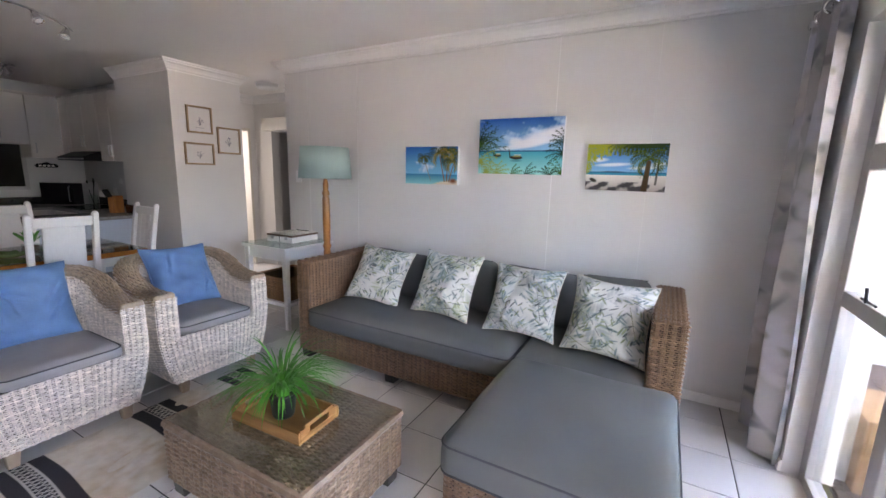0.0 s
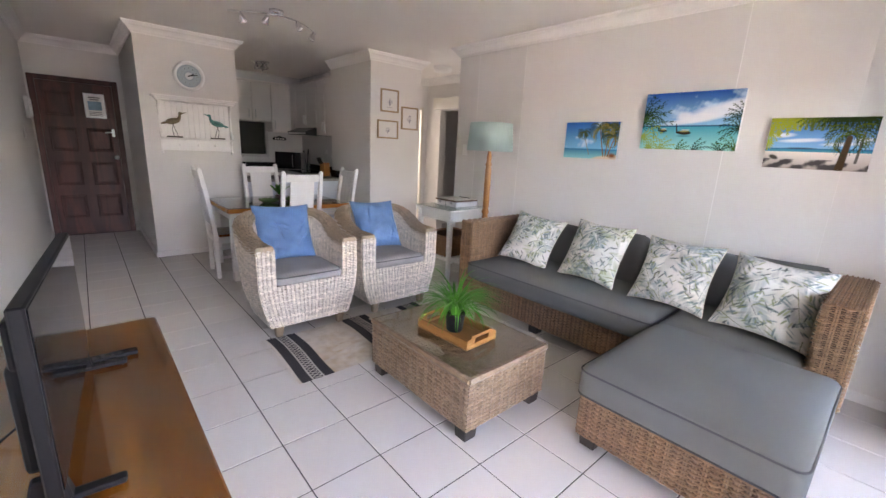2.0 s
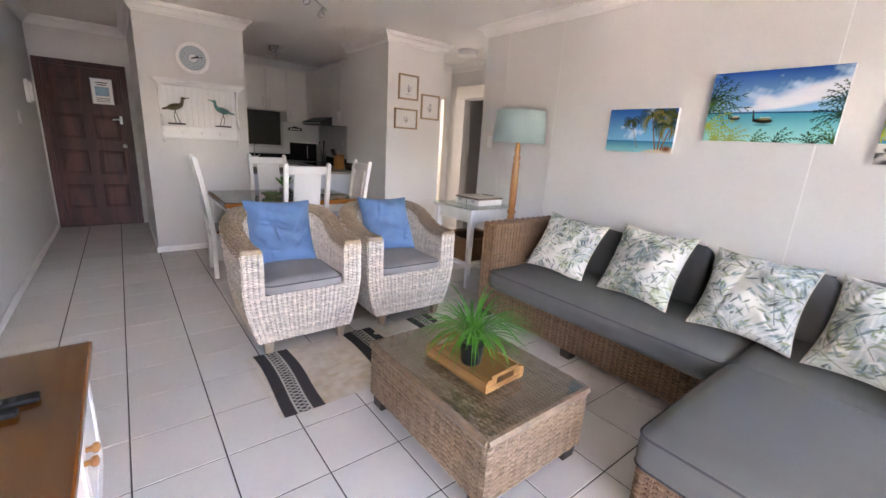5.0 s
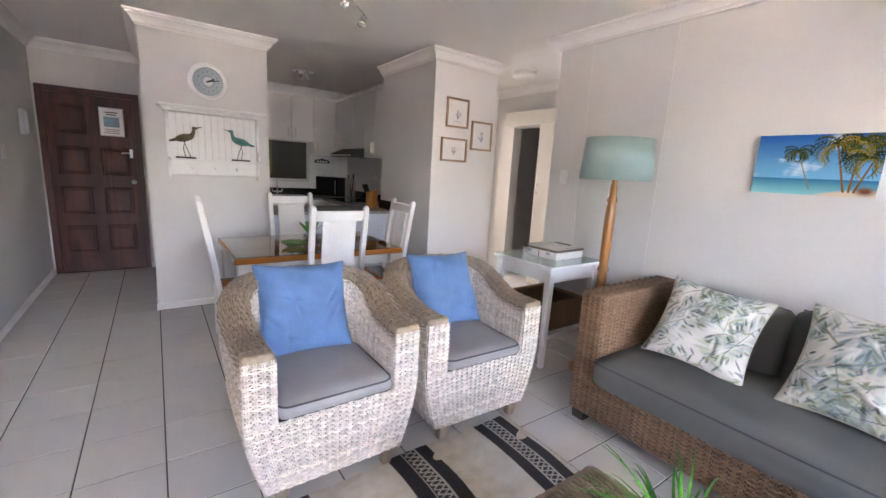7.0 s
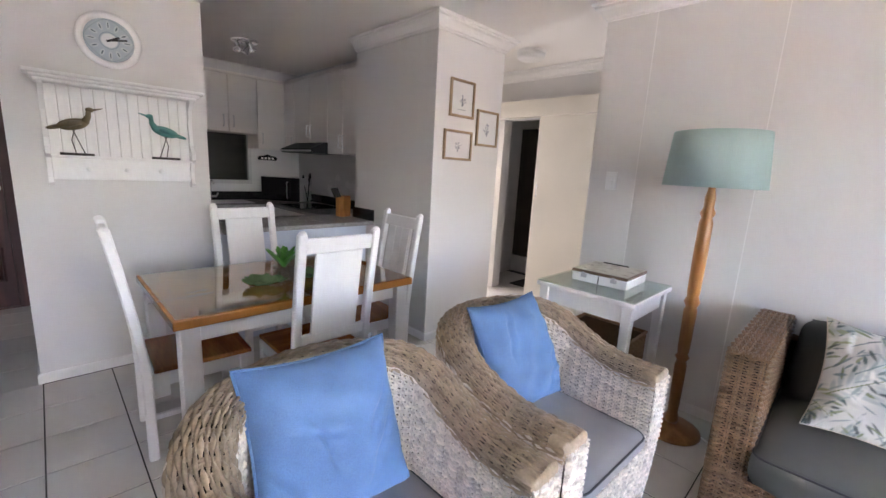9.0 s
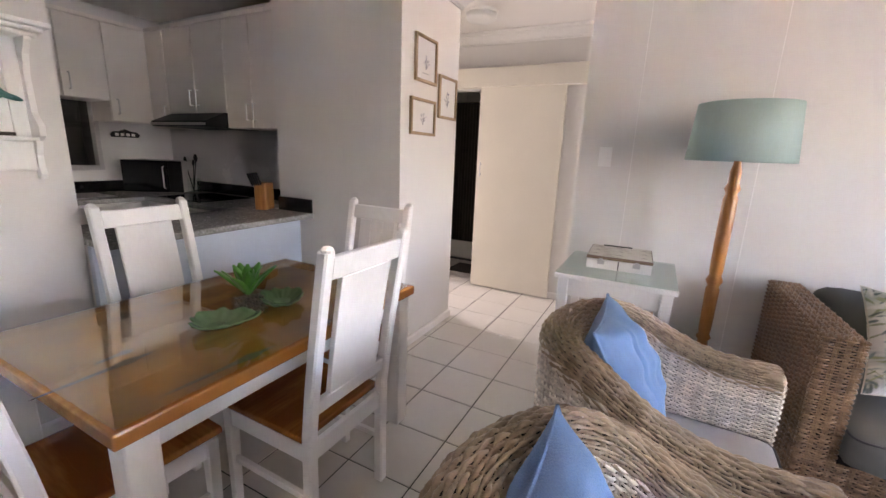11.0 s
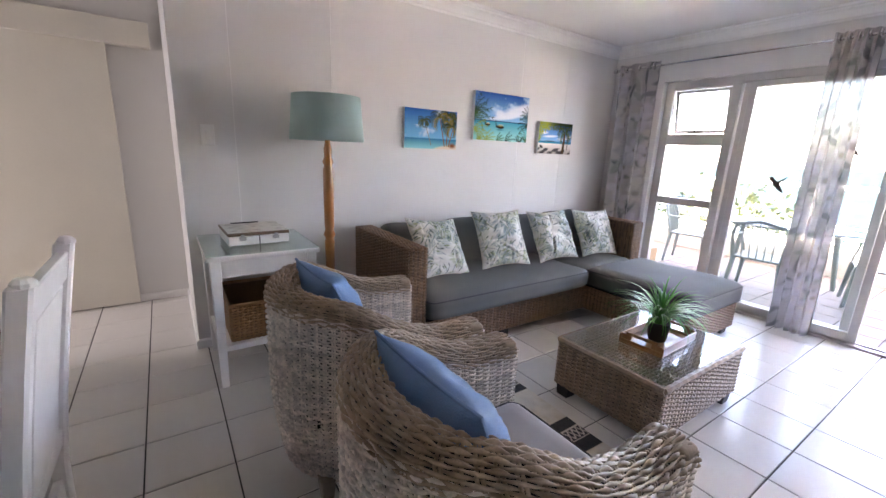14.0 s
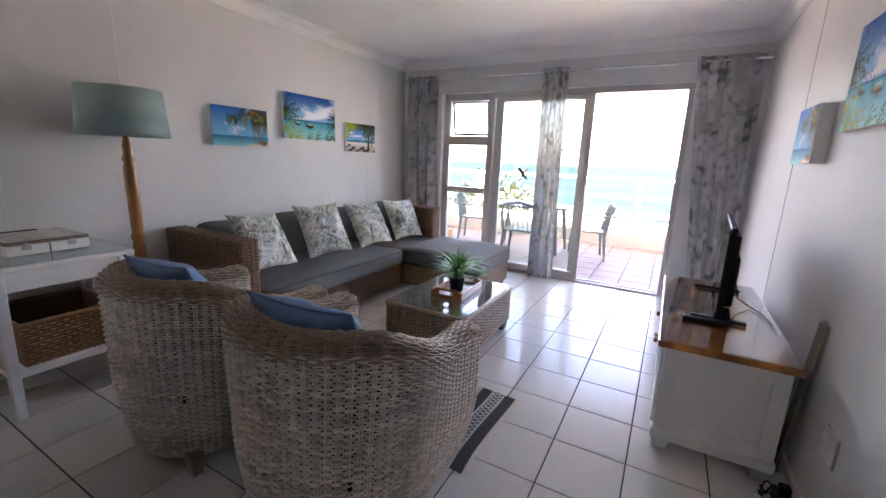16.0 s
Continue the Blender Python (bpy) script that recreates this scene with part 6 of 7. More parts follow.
def canvas_print(m, w, h, art, label, n=130, d=0.034):
    """Hangs on a wall with its face to -y; the origin is the middle of its back."""
    p = thing("canvas_picture", m, label, "picture", "beach canvases")
    part("stretcher", rbox(-w / 2, w / 2, -d, 0, -h / 2, h / 2, 0.002), M_PAPER, p, "white wrapped canvas edge")
    k = int(n * h / w)
    grid_object("print", n, k, lambda u, v: [-w / 2 + w * u, -d - 0.001 + 0 * u, -h / 2 + h * v], M_CANVAS, p, art(n, k) ** np.array([1.12, 1.05, 1.05]), smooth=False)
    return p


canvas_print(pose(-1.55, YN - 0.001, 1.515), 0.50, 0.305, beach_palms, "unframed canvas of palms over a turquoise beach", 190)
canvas_print(pose(-0.795, YN - 0.001, 1.662), 0.645, 0.405, beach_boats, "large unframed canvas of longtail boats in a lagoon", 220)
canvas_print(pose(-0.06, YN - 0.001, 1.518), 0.49, 0.305, beach_tree, "unframed canvas of a leaning tree on a white beach", 190)
canvas_print(pose(-0.96, YS + 0.001, 1.508, 0, 0, 180), 0.36, 0.28, beach_palms, "unframed beach canvas above the television", 80, 0.06)
canvas_print(pose(-1.70, YS + 0.001, 1.70, 0, 0, 180), 0.645, 0.41, beach_boats, "large unframed lagoon canvas above the television cabinet", 90)


def sketch(w, h, seed):
    rng = random.Random(seed)
    c = Paint(w, h, (0.74, 0.73, 0.71), w / h)
    x, y = 0.5, 0.32
    for k in range(14):
        a = rng.uniform(0.2, 2.9)
        r = rng.uniform(0.05, 0.26)
        px, py = 0.5 + 0.75 * r * math.cos(a), 0.36 + r * math.sin(a) * 1.1
        c.line(0.5, 0.25, px, py, 0.006, (0.25, 0.26, 0.28))
        c.ell(px, py, 0.035, 0.018, a, rng.choice([(0.12, 0.13, 0.22), (0.2, 0.2, 0.22), (0.3, 0.3, 0.34)]), 0.4)
    c.rect(0.32, 0.68, 0.16, 0.175, (0.35, 0.35, 0.36))
    return c.a


def framed_sketch(y, z, w, h, seed, label):
    p = thing("framed_print", pose(-4.28, y, z, 0, 0, 90), label, "picture", "framed botanical prints")
    t = 0.018
    part("frame", [rbox(-w / 2, w / 2, -0.02, 0, -h / 2, -h / 2 + t, 0.002), rbox(-w / 2, w / 2, -0.02, 0, h / 2 - t, h / 2, 0.002), rbox(-w / 2, -w / 2 + t, -0.02, 0, -h / 2 + t, h / 2 - t, 0.002), rbox(w / 2 - t, w / 2, -0.02, 0, -h / 2 + t, h / 2 - t, 0.002)], M_FRAMEW, p, "pale oak frame")
    nw, nh = 50, int(50 * h / w)
    grid_object("print", nw, nh, lambda u, v: [(-w / 2 + t) + (w - 2 * t) * u, -0.008 + 0 * u, (-h / 2 + t) + (h - 2 * t) * v], M_CANVAS, p, sketch(nw, nh, seed), smooth=False)
    part("backing", rbox(-w / 2 + 0.004, w / 2 - 0.004, -0.006, 0, -h / 2 + 0.004, h / 2 - 0.004, 0), M_PAPER, p)
    return p


framed_sketch(3.188, 1.952, 0.275, 0.28, 1, "small oak-framed ink sketch of a plant on the pier")
framed_sketch(3.512, 1.757, 0.275, 0.29, 2, "small oak-framed ink sketch of a branch on the pier")
framed_sketch(3.165, 1.596, 0.32, 0.23, 3, "small oak-framed ink sketch of berries on the pier")

# ---- clock and coat shelf with birds ----
ck = thing("wall_clock", pose(-5.22, 1.125, 2.04, 0, 0, 90), "round white wall clock with pale blue numerals above the shelf", "clock")
part("rim", lathe([(0.118, 0.0), (0.152, 0.004), (0.156, 0.018), (0.150, 0.030), (0.135, 0.034), (0.122, 0.026), (0.118, 0.014)], 48, Matrix.Rotation(radians(90), 4, "X")), M_WHITE, ck, "white moulded rim", True)


def dial(w, h):
    c = Paint(w, h, (0.42, 0.49, 0.53), 1)
    dx, dy = c.x - 0.5, c.y - 0.5
    r = np.hypot(dx, dy)
    for k in range(12):
        a = k * math.pi / 6
        c.ell(0.5 + 0.35 * math.cos(a), 0.5 + 0.35 * math.sin(a), 0.11, 0.045, a, (0.56, 0.62, 0.62), 0.25)
        c.ell(0.5 + 0.35 * math.cos(a), 0.5 + 0.35 * math.sin(a), 0.075, 0.018, a, (0.10, 0.14, 0.16), 0.3)
    c.put((0.17 - r) / 0.02, (0.70, 0.72, 0.71))
    c.put((np.abs(r - 0.19) < 0.012).astype(float), (0.30, 0.37, 0.40))
    c.put((np.abs(r - 0.48) < 0.015).astype(float), (0.35, 0.42, 0.44))
    return c.a


grid_object("dial", 90, 90, lambda u, v: [0.1205 * (2 * u - 1) * np.sqrt(1 - 0.5 * (2 * v - 1) ** 2), -0.0152 + 0 * u, 0.1205 * (2 * v - 1) * np.sqrt(1 - 0.5 * (2 * u - 1) ** 2)], M_CANVAS, ck, dial(90, 90), smooth=False)
for a, ln, w in ((62, 0.055, 0.006), (78, 0.088, 0.0045)):
    part("hand_pointer", rbox(-w, w, -0.0185, -0.0165, -0.015, ln, 0.001, m=Matrix.Rotation(radians(a), 4, "Y")), M_BLACK, ck)

cs = thing("coat_shelf", pose(-5.22, 1.155, 1.19, 0, 0, 90), "white painted coat shelf with a beadboard back and three pegs", "shelf")
for k in range(13):
    x = -0.345 + k * 0.0531
    part("back_board", rbox(x + 0.001, x + 0.052, -0.014, -0.001, 0.16, 0.57, 0.003), M_WHITE, cs)
part("peg_rail", rbox(-0.345, 0.345, -0.02, -0.001, 0.035, 0.16, 0.004), M_WHITE, cs)
part("ledge", rbox(-0.345, 0.345, -0.085, -0.001, 0.160, 0.176, 0.003), M_WHITE, cs)
part("crown", rbox(-0.42, 0.42, -0.15, 0.0, 0.598, 0.618, 0.005, 2), M_WHITE, cs)
part("crown_moulding", [rbox(-0.40, 0.40, -0.13, -0.001, 0.580, 0.598, 0.008, 2), rbox(-0.385, 0.385, -0.112, -0.001, 0.562, 0.580, 0.008, 2)], M_WHITE, cs)
for s in (-1, 1):
    pr = [(-0.001, 0.0), (-0.03, 0.0), (-0.045, 0.02), (-0.032, 0.05), (-0.03, 0.10), (-0.05, 0.16), (-0.09, 0.18), (-0.095, 0.22), (-0.05, 0.27), (-0.04, 0.42), (-0.06, 0.50), (-0.10, 0.55), (-0.10, 0.565), (-0.001, 0.565)]
    br = slab(pr, -0.011, 0.011, Matrix(((0, 0, 1, s * 0.355), (1, 0, 0, 0), (0, 1, 0, 0), (0, 0, 0, 1))))
    bmesh.ops.recalc_face_normals(br, faces=br.faces[:])
    part("bracket", br, M_WHITE, cs)
for x in (-0.185, -0.005, 0.17):
    part("peg", lathe([(0.008, 0), (0.008, 0.03), (0.015, 0.038), (0.015, 0.05), (0.006, 0.055)], 14, pose(x, -0.02, 0.10, 90, 0, 0)), M_WHITE, cs)


def shore_bird(m, flip, body_mat, label):
    """A carved wading bird on a dark base, one mesh."""
    f = -1 if flip else 1
    bits = []

    def blob(p, r0, r1, r2, ang=0):
        b = bmesh.new()
        bmesh.ops.create_uvsphere(b, u_segments=16, v_segments=10, radius=1.0, matrix=pose(f * p[0], p[1], p[2], 0, -f * ang, 0) @ Matrix.Diagonal((r0, r1, r2, 1)))
        bits.append(b)

    blob((-0.005, 0, 0.175), 0.072, 0.026, 0.032, 14)
    blob((-0.075, 0, 0.155), 0.05, 0.012, 0.012, 16)
    bits.append(tube([(f * 0.045, 0, 0.19), (f * 0.065, 0, 0.225), (f * 0.068, 0, 0.255)], [0.022, 0.014, 0.012], 10))
    blob((0.074, 0, 0.263), 0.020, 0.014, 0.014, 0)
    bits.append(tube([(f * 0.088, 0, 0.264), (f * 0.115, 0, 0.272), (f * 0.135, 0, 0.278)], [0.006, 0.004, 0.001], 8))
    wing = tube([(f * 0.03, -0.024, 0.188), (f * -0.03, -0.028, 0.172), (f * -0.09, -0.012, 0.152)], [0.012, 0.018, 0.004], 8)
    bits.append(wing)
    n_body = sum(len(b.faces) for b in bits)
    legs = [tube([(f * 0.0, 0.004, 0.15), (f * -0.018, 0.004, 0.085), (f * -0.004, 0.004, 0.012)], 0.0028, 6), tube([(f * -0.012, -0.008, 0.15), (f * 0.008, -0.008, 0.09), (f * 0.034, -0.008, 0.012)], 0.0028, 6), rbox(-0.075, 0.075, -0.024, 0.024, 0, 0.014, 0.002)]
    ob = part("bird_figurine", bits + legs, body_mat, None, smooth=True)
    ob.data.materials.append(M_DARKFOOT)
    for i, poly in enumerate(ob.data.polygons):
        poly.material_index = 0 if i < n_body else 1
    ob.matrix_world = m
    return tagged(ob, label, "figurine", "carved wading birds")


shore_bird(pose(-5.175, 0.925, 1.367, 0, 0, 90), False, M_BIRDB, "carved brown wading bird on a dark base on the shelf")
shore_bird(pose(-5.175, 1.36, 1.367, 0, 0, 90), True, M_BIRDT, "carved teal wading bird on a dark base on the shelf")

# ---- ceiling lights ----
sp = thing("spotlight_bar", pose(-3.66, 1.62, TOP), "curved chrome ceiling bar with four small spotlights, off", "spotlight")
part("ceiling_rose", lathe([(0.055, -0.028), (0.06, -0.02), (0.06, 0)], 24, pose(0.02, -0.06, 0)), M_CHROME, sp, smooth=True)
arc = [(0.09 - 0.27 * abs(t) ** 1.8 - 0.06 * t, 0.42 * t, -0.055) for t in np.linspace(-1, 1, 31)]
part("bar", tube(arc, 0.008, 8), M_CHROME, sp)
part("stem", tube([(0.02, -0.06, -0.02), (0.09, -0.06, -0.055)], 0.007, 8), M_CHROME, sp)
for t, ax, ay in ((-0.82, 25, 20), (-0.36, -10, 35), (0.25, 15, -30), (0.86, -20, -10)):
    x, y = 0.09 - 0.27 * abs(t) ** 1.8 - 0.06 * t, 0.42 * t
    head = new("spot_head")
    head.parent = sp
    head.matrix_local = pose(x, y, -0.065, ax, ay, 0)
    part("cup", lathe([(0.012, -0.005), (0.020, -0.02), (0.030, -0.055), (0.032, -0.075), (0.028, -0.075), (0.022, -0.05)], 20), M_CHROME, head, smooth=True)
    part("bulb", lathe([(0.004, -0.055), (0.022, -0.06), (0.024, -0.07), (0.015, -0.076)], 16), M_PLASTW, head, smooth=True)
    part("knuckle", tube([(0, 0, 0.01), (0, 0, -0.012)], 0.008, 8), M_CHROME, head)
kl = thing("kitchen_spotlight", pose(-6.27, 2.26, TOP), "round chrome ceiling plate with three spotlights, off", "spotlight")
part("plate", lathe([(0.11, -0.02), (0.12, -0.012), (0.12, 0)], 28), M_CHROME, kl, smooth=True)
for a in (20, 140, 260):
    head = new("spot_head")
    head.parent = kl
    head.matrix_local = pose(0.07 * math.cos(radians(a)), 0.07 * math.sin(radians(a)), -0.03, 25, 0, a)
    part("cup", lathe([(0.012, 0.01), (0.018, -0.01), (0.032, -0.06), (0.034, -0.08), (0.029, -0.08), (0.022, -0.04)], 18), M_CHROME, head, smooth=True)
    part("bulb", lathe([(0.004, -0.05), (0.022, -0.06), (0.024, -0.074), (0.015, -0.08)], 14), M_PLASTW, head, smooth=True)

# ---- kitchen ----
PX0, PX1, CZ0, CZ1 = -5.62, -5.02, 0.87, 0.905
worktop = thing("worktop", pose(0, 0, 0), "speckled grey granite worktop round the kitchen", "worktop")
for x0, x1, y0, y1 in ((PX0, PX1, 1.622, 2.908), (-7.345, PX0, 2.66, 3.275), (-7.345, -6.73, 1.622, 2.66)):
    part("granite_slab", rbox(x0, x1, y0, y1, CZ0, CZ1, 0.006), M_GRANITE, worktop)
tagged(part("upstand", [rbox(-5.36, -5.03, 2.885, 2.9085, CZ1, CZ1 + 0.10, 0.003), rbox(-7.34, -5.37, 3.255, 3.279, CZ1, CZ1 + 0.10, 0.003), rbox(-7.349, -7.325, 1.625, 3.25, CZ1, CZ1 + 0.10, 0.003)], M_DGRAN), "black granite upstand behind the worktop", "upstand")
tagged(part("breakfast_bar_panel", rbox(-5.20, -5.16, 1.622, 2.908, 0, CZ0, 0.002), M_BLUEPANEL), "pale blue-white panel below the worktop facing the dining table", "panel")


def base_unit(x0, x1, y0, y1, axis, label):
    u = thing("base_cabinet", pose(0, 0, 0), label, "cabinet", "kitchen base cabinets")
    part("body", rbox(x0, x1, y0, y1, 0.0, CZ0, 0.002), M_CAB, u)
    if axis == "S":
        dr = part("door", rbox(x0 + 0.004, x1 - 0.004, y0 - 0.02, y0, 0.12, CZ0 - 0.02, 0.003), M_CAB, u)
        part("handle", tube([((x0 + x1) / 2, y0 - 0.02, 0.7), ((x0 + x1) / 2, y0 - 0.045, 0.7), ((x0 + x1) / 2, y0 - 0.045, 0.8), ((x0 + x1) / 2, y0 - 0.02, 0.8)], 0.005), M_STEEL, dr)
    else:
        dr = part("door", rbox(x1, x1 + 0.02, y0 + 0.004, y1 - 0.004, 0.12, CZ0 - 0.02, 0.003), M_CAB, u)
        part("handle", tube([(x1 + 0.02, (y0 + y1) / 2, 0.7), (x1 + 0.045, (y0 + y1) / 2, 0.7), (x1 + 0.045, (y0 + y1) / 2, 0.8), (x1 + 0.02, (y0 + y1) / 2, 0.8)], 0.005), M_STEEL, dr)


for x in (-6.72, -6.17):
    base_unit(x, x + 0.54, 2.70, 3.275, "S", "ivory kitchen base cabinet under the granite worktop")
for y in (1.63, 2.14):
    base_unit(-7.34, -6.77, y, y + 0.50, "E", "ivory kitchen base cabinet under the sink")
base_unit(-5.60, -5.21, 1.63, 2.60, "W", "ivory kitchen cabinet behind the breakfast bar")


def wall_unit(x0, x1, y0, y1, z0, z1, face, pull, label):
    u = thing("wall_cabinet", pose(0, 0, 0), label, "cabinet", "kitchen wall cabinets")
    part("body", rbox(x0, x1, y0, y1, z0, z1, 0.002), M_CAB, u)
    if face == "S":
        d = part("door", rbox(x0 + 0.002, x1 - 0.002, y0 - 0.019, y0 - 0.001, z0 + 0.002, z1 - 0.002, 0.003), M_CAB, u)
        x = x0 + (x1 - x0) * pull
        part("handle", tube([(x, y0 - 0.019, z0 + 0.06), (x, y0 - 0.045, z0 + 0.06), (x, y0 - 0.045, z0 + 0.18), (x, y0 - 0.019, z0 + 0.18)], 0.006), M_STEEL, d, "steel bar handle")
    else:
        d = part("door", rbox(x1 + 0.001, x1 + 0.019, y0 + 0.002, y1 - 0.002, z0 + 0.002, z1 - 0.002, 0.003), M_CAB, u)
        y = y0 + (y1 - y0) * pull
        part("handle", tube([(x1 + 0.019, y, z0 + 0.06), (x1 + 0.045, y, z0 + 0.06), (x1 + 0.045, y, z0 + 0.18), (x1 + 0.019, y, z0 + 0.18)], 0.006), M_STEEL, d, "steel bar handle")


UB, UT = 1.50, 2.30
for y0, y1, z0, pull in ((1.63, 1.96, 1.69, 0.85), (1.965, 2.31, 1.69, 0.85), (2.315, 2.62, 1.69, 0.15), (2.625, 2.945, 1.53, 0.15)):
    wall_unit(-7.345, -7.02, y0, y1, z0, UT, "E", pull, "ivory wall cabinet with a steel handle")
for x0, x1, z0, pull in ((-6.75, -6.36, 1.62, 0.9), (-6.355, -5.97, 1.62, 0.1), (-5.965, -5.67, UB, 0.88), (-5.665, -5.37, UB, 0.12)):
    wall_unit(x0, x1, 2.97, 3.275, z0, UT, "S", pull, "ivory wall cabinet beside the cooker hood")
wall_unit(-7.015, -6.755, 2.97, 3.275, UB, UT, "S", 0.9, "narrow ivory wall cabinet in the kitchen corner")
tagged(part("trim_cabinet_top", [rbox(-7.345, -6.985, 1.625, 2.945, UT, UT + 0.03, 0.004), rbox(-7.345, -5.37, 2.935, 3.275, UT, UT + 0.03, 0.004)], M_CAB), "ivory moulding along the top of the wall cabinets", "moulding", kind="structure")
hd = thing("cooker_hood", pose(-6.36, 2.97, 1.50), "slim black cooker hood under the wall cabinets", "cooker hood")
pr = [(0.30, 0.0), (-0.18, 0.0), (-0.20, 0.02), (-0.19, 0.045), (-0.02, 0.118), (0.30, 0.118)]
hb = slab(pr, -0.36, 0.36, Matrix(((0, 0, 1, 0), (1, 0, 0, 0), (0, 1, 0, 0), (0, 0, 0, 1))))
bmesh.ops.recalc_face_normals(hb, faces=hb.faces[:])
part("canopy", hb, M_BLACK, hd)
part("front_strip", rbox(-0.362, 0.362, -0.205, -0.185, 0.012, 0.03, 0.003), M_STEEL, hd)
hob = thing("hob", pose(-6.36, 2.97, CZ1), "black glass hob set in the worktop", "hob")
part("plate", rbox(-0.29, 0.29, -0.25, 0.22, 0.0005, 0.008, 0.002), M_SCREEN, hob)
mw = thing("microwave", pose(-7.04, 2.97, CZ1, 0, 0, 38), "black and silver microwave oven standing across the worktop corner", "microwave")
part("case", rbox(-0.25, 0.25, -0.14, 0.18, 0.012, 0.30, 0.006), M_STEEL, mw)
part("door", rbox(-0.248, 0.13, -0.158, -0.14, 0.014, 0.298, 0.004), M_SCREEN, mw, "black glass door")
part("control_panel", rbox(0.132, 0.248, -0.155, -0.14, 0.014, 0.298, 0.004), M_BLACK, mw)
part("handle", tube([(0.10, -0.158, 0.05), (0.10, -0.18, 0.06), (0.10, -0.18, 0.24), (0.10, -0.158, 0.25)], 0.006), M_STEEL, mw)
for x in (-0.19, 0.19):
    part("foot", lathe([(0.015, 0), (0.015, 0.014)], 10, pose(x, 0, 0)), M_BLACK, mw)
kb = thing("knife_block", pose(-5.44, 2.83, CZ1, 0, 0, 20), "beech knife block with black-handled knives on the worktop", "knife block")
part("block", rbox(-0.045, 0.045, -0.06, 0.06, 0, 0.20, 0.006), M_KNIFE, kb)
for k in range(5):
    part("knife", rbox(-0.035 + 0.017 * k, -0.023 + 0.017 * k, -0.02, 0.0, 0.20, 0.30, 0.004, m=pose(0, 0.03, 0, 22, -8, 0)), M_BLACK, kb)
uj = thing("utensil_jar", pose(-6.80, 3.13, CZ1), "glass jar with dark cooking utensils beside the hob", "jar")
part("jar", lathe([(0.05, 0), (0.055, 0.01), (0.055, 0.14), (0.05, 0.14), (0.05, 0.012)], 20), M_GLASS, uj)
for a, l_, r in ((0, 0.30, 0.03), (2, 0.26, 0.022), (4, 0.28, 0.026)):
    top = (0.07 * math.cos(a), 0.04 * math.sin(a), l_)
    part("utensil", [tube([(0, 0, 0.015), top], 0.005, 6), lathe([(0.004, -r), (r * 0.8, -r * 0.4), (r, 0.2 * r), (r * 0.6, r), (0.002, 1.2 * r)], 12, pose(top[0], top[1], top[2] + r * 0.8) @ Matrix.Diagonal((1, 0.35, 1.3, 1)))], M_BLACK, uj)
sk2 = thing("kitchen_sink", pose(-7.05, 2.15, CZ1), "steel sink with a chrome mixer tap below the window", "sink")
part("rim", [rbox(-0.20, 0.20, -0.36, 0.36, 0.0005, 0.006, 0.002)], M_STEEL, sk2)
part("tap", [tube([(-0.17, 0, 0.0), (-0.17, 0, 0.18), (-0.14, 0, 0.23), (-0.06, 0, 0.23), (-0.04, 0, 0.20)], 0.010, 10), tube([(-0.17, -0.06, 0.05), (-0.17, 0.06, 0.05)], 0.012, 8)], M_CHROME, sk2)
for s in (-1, 1):
    part("tap_lever", [tube([(-0.17, s * 0.06, 0.05), (-0.16, s * 0.075, 0.09)], 0.009, 8)], M_CHROME, sk2)
ws = thing("kitchen_sign", pose(-7.346, 2.86, 1.40, 0, 0, 90), "small dark cut-out kitchen sign with a red top on the wall", "sign")
part("plaque", slab([(-0.11, 0.0), (0.11, 0.0), (0.125, 0.025), (0.10, 0.05), (0.05, 0.055), (0.0, 0.075), (-0.05, 0.055), (-0.10, 0.05), (-0.125, 0.025)], 0.001, 0.01, pose(0, 0, 0, 90, 0, 0)), M_BLACK, ws)
for k in range(4):
    part("letter_bar", rbox(-0.085 + k * 0.045, -0.055 + k * 0.045, -0.0125, -0.0095, 0.012, 0.036, 0.001), M_PLASTW, ws, "pale letter shape")
kw = tagged(new("window_2"), "small kitchen window with a white frame, dark outside, above the sink", "window", kind="structure")
part("window_frame", [rbox(-7.36, -7.335, 1.75, 1.79, 1.10, 1.76, 0.003), rbox(-7.36, -7.335, 2.62, 2.66, 1.10, 1.76, 0.003), rbox(-7.36, -7.335, 1.79, 2.62, 1.10, 1.145, 0.003), rbox(-7.36, -7.335, 1.79, 2.62, 1.715, 1.76, 0.003)], M_STEEL, kw)
part("pane", rbox(-7.358, -7.352, 1.79, 2.62, 1.145, 1.715, 0), M_GLASS, kw)
for k in range(20):
    part("blind_slat", rbox(-7.47, -7.45, 1.80, 2.14, 1.20 + k * 0.025, 1.217 + k * 0.025, 0.001), mat("olive_blind", (0.25, 0.25, 0.06), 0.6) if k == 0 else bpy.data.materials["olive_blind"], kw)
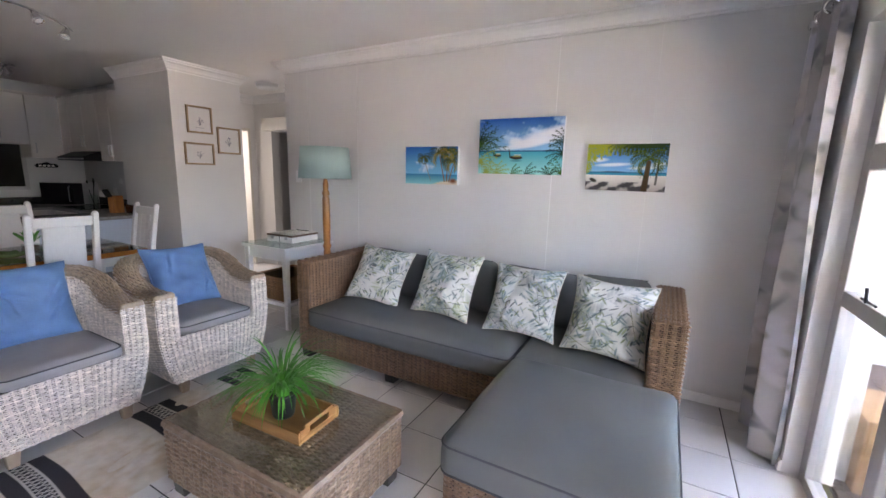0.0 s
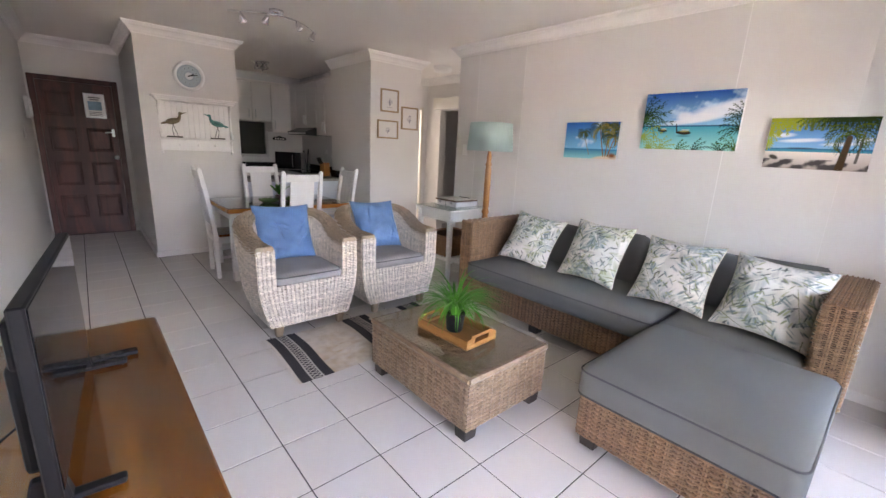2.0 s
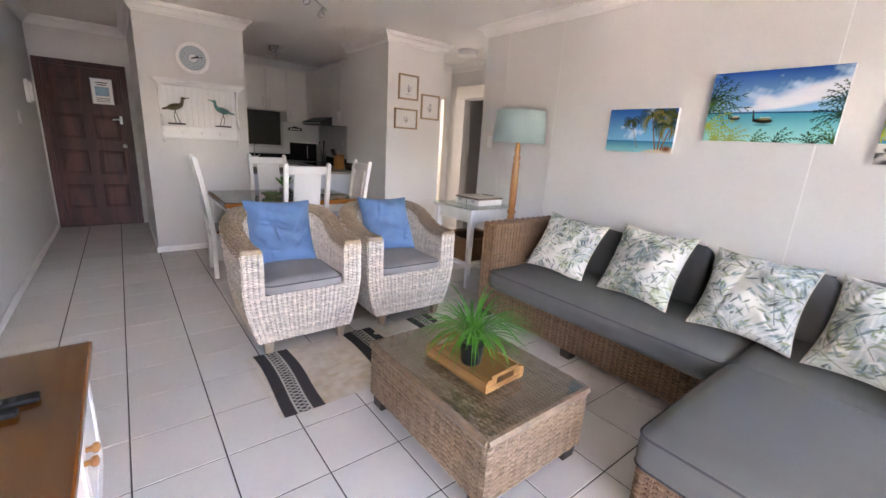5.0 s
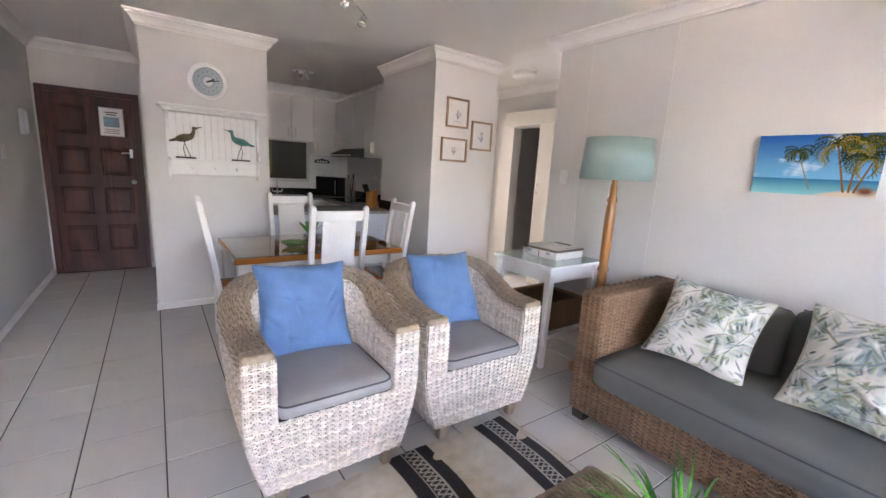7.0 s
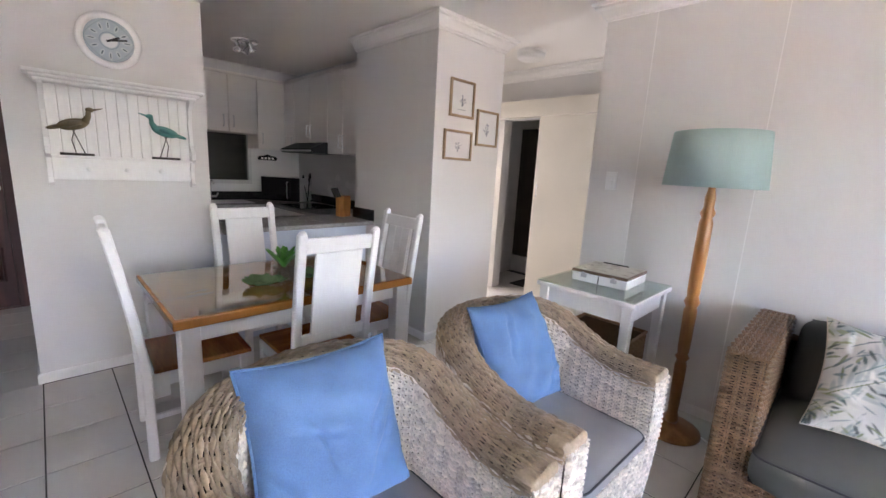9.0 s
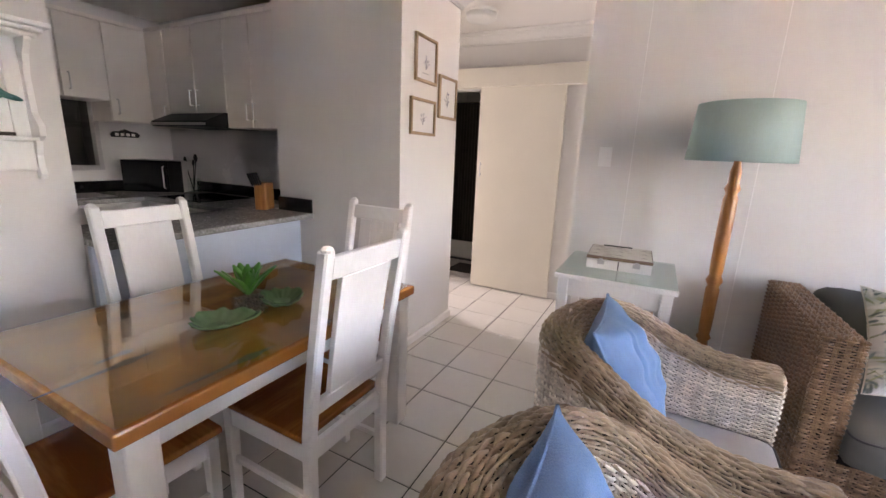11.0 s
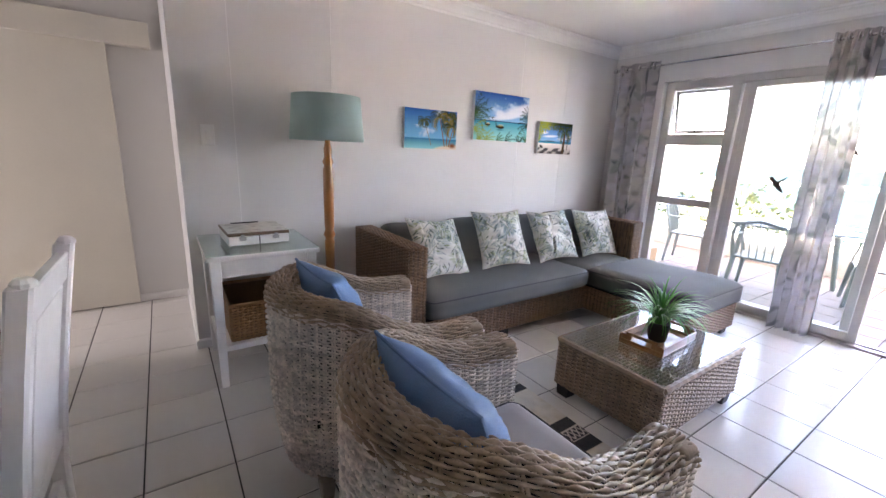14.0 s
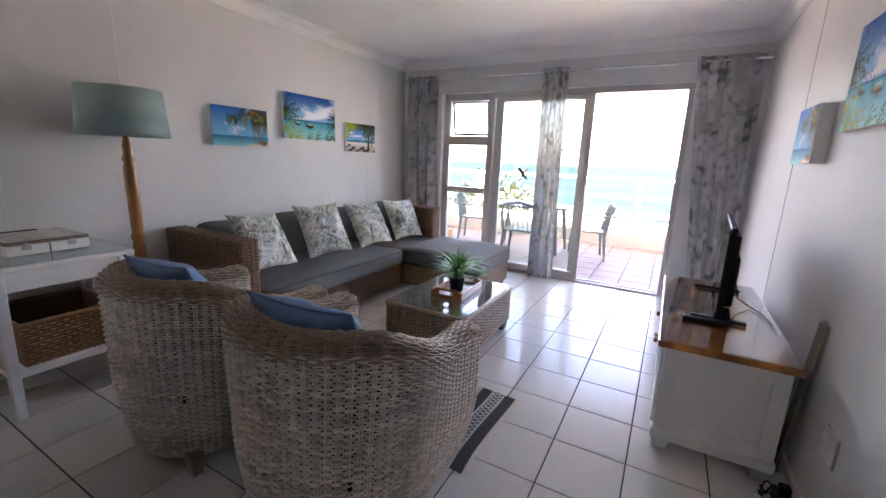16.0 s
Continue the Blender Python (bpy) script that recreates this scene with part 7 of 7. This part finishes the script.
# Added near-black box behind the pane, so that the kitchen window stays dark.
structure("wall_dark_backing", [rbox(-8.1, -8.0, 1.5, 2.9, 0.8, 2.1, 0), rbox(-8.0, -7.5, 1.5, 1.6, 0.8, 2.1, 0), rbox(-8.0, -7.5, 2.8, 2.9, 0.8, 2.1, 0), rbox(-8.0, -7.5, 1.6, 2.8, 0.8, 0.9, 0), rbox(-8.0, -7.5, 1.6, 2.8, 2.0, 2.1, 0)], M_DARKFOOT, "dark backing box added outside the kitchen window to keep it dark")

# ---- floor tiles ----
P, J = 0.325, 0.003
tb = bmesh.new()
low = [tb.verts.new((x, y, -0.008)) for x, y in ((J, J), (P - J, J), (P - J, P - J), (J, P - J))]
mid_ = [tb.verts.new((v.co.x, v.co.y, -0.0018)) for v in low]
e_ = 0.0022
hi = [tb.verts.new((x, y, 0.0)) for x, y in ((J + e_, J + e_), (P - J - e_, J + e_), (P - J - e_, P - J - e_), (J + e_, P - J - e_))]
for a, b in ((low, mid_), (mid_, hi)):
    for i in range(4):
        tb.faces.new((a[i], a[(i + 1) % 4], b[(i + 1) % 4], b[i]))
tb.faces.new(hi)
tile_mesh = bpy.data.meshes.new("floor_tile")
tb.to_mesh(tile_mesh)
tb.free()
tile_mesh.materials.append(M_TILE)
for i in range(-23, 3):
    for j in range(-1, 17):
        x, y = (i + 0.5) * P, (j + 0.5) * P
        room = y < 3.6 and x < 1.0 and not (x < -5.2 and 0.75 < y) and not (x < -5.3 and y > 2.9) and not (-5.3 < x < -4.4 and 2.98 < y < 3.6)
        passage = 3.6 <= y < 5.4 and -5.4 < x < -3.2
        if room or passage:
            o = new("floor_tile", tile_mesh)
            o.parent = floor
            o.location = (i * P, j * P, 0)
bp_ = rbox(0.003, 0.327, 0.003, 0.327, -0.03, 0.0, 0.003)
bal_mesh = bpy.data.meshes.new("balcony_tile")
bp_.to_mesh(bal_mesh)
bp_.free()
bal_mesh.materials.append(M_TERRA)
for i in range(8):
    for j in range(-5, 15):
        o = new("balcony_tile", bal_mesh)
        o.parent = deck
        o.location = (1.07 + i * 0.33, 0.05 + j * 0.33, -0.02)
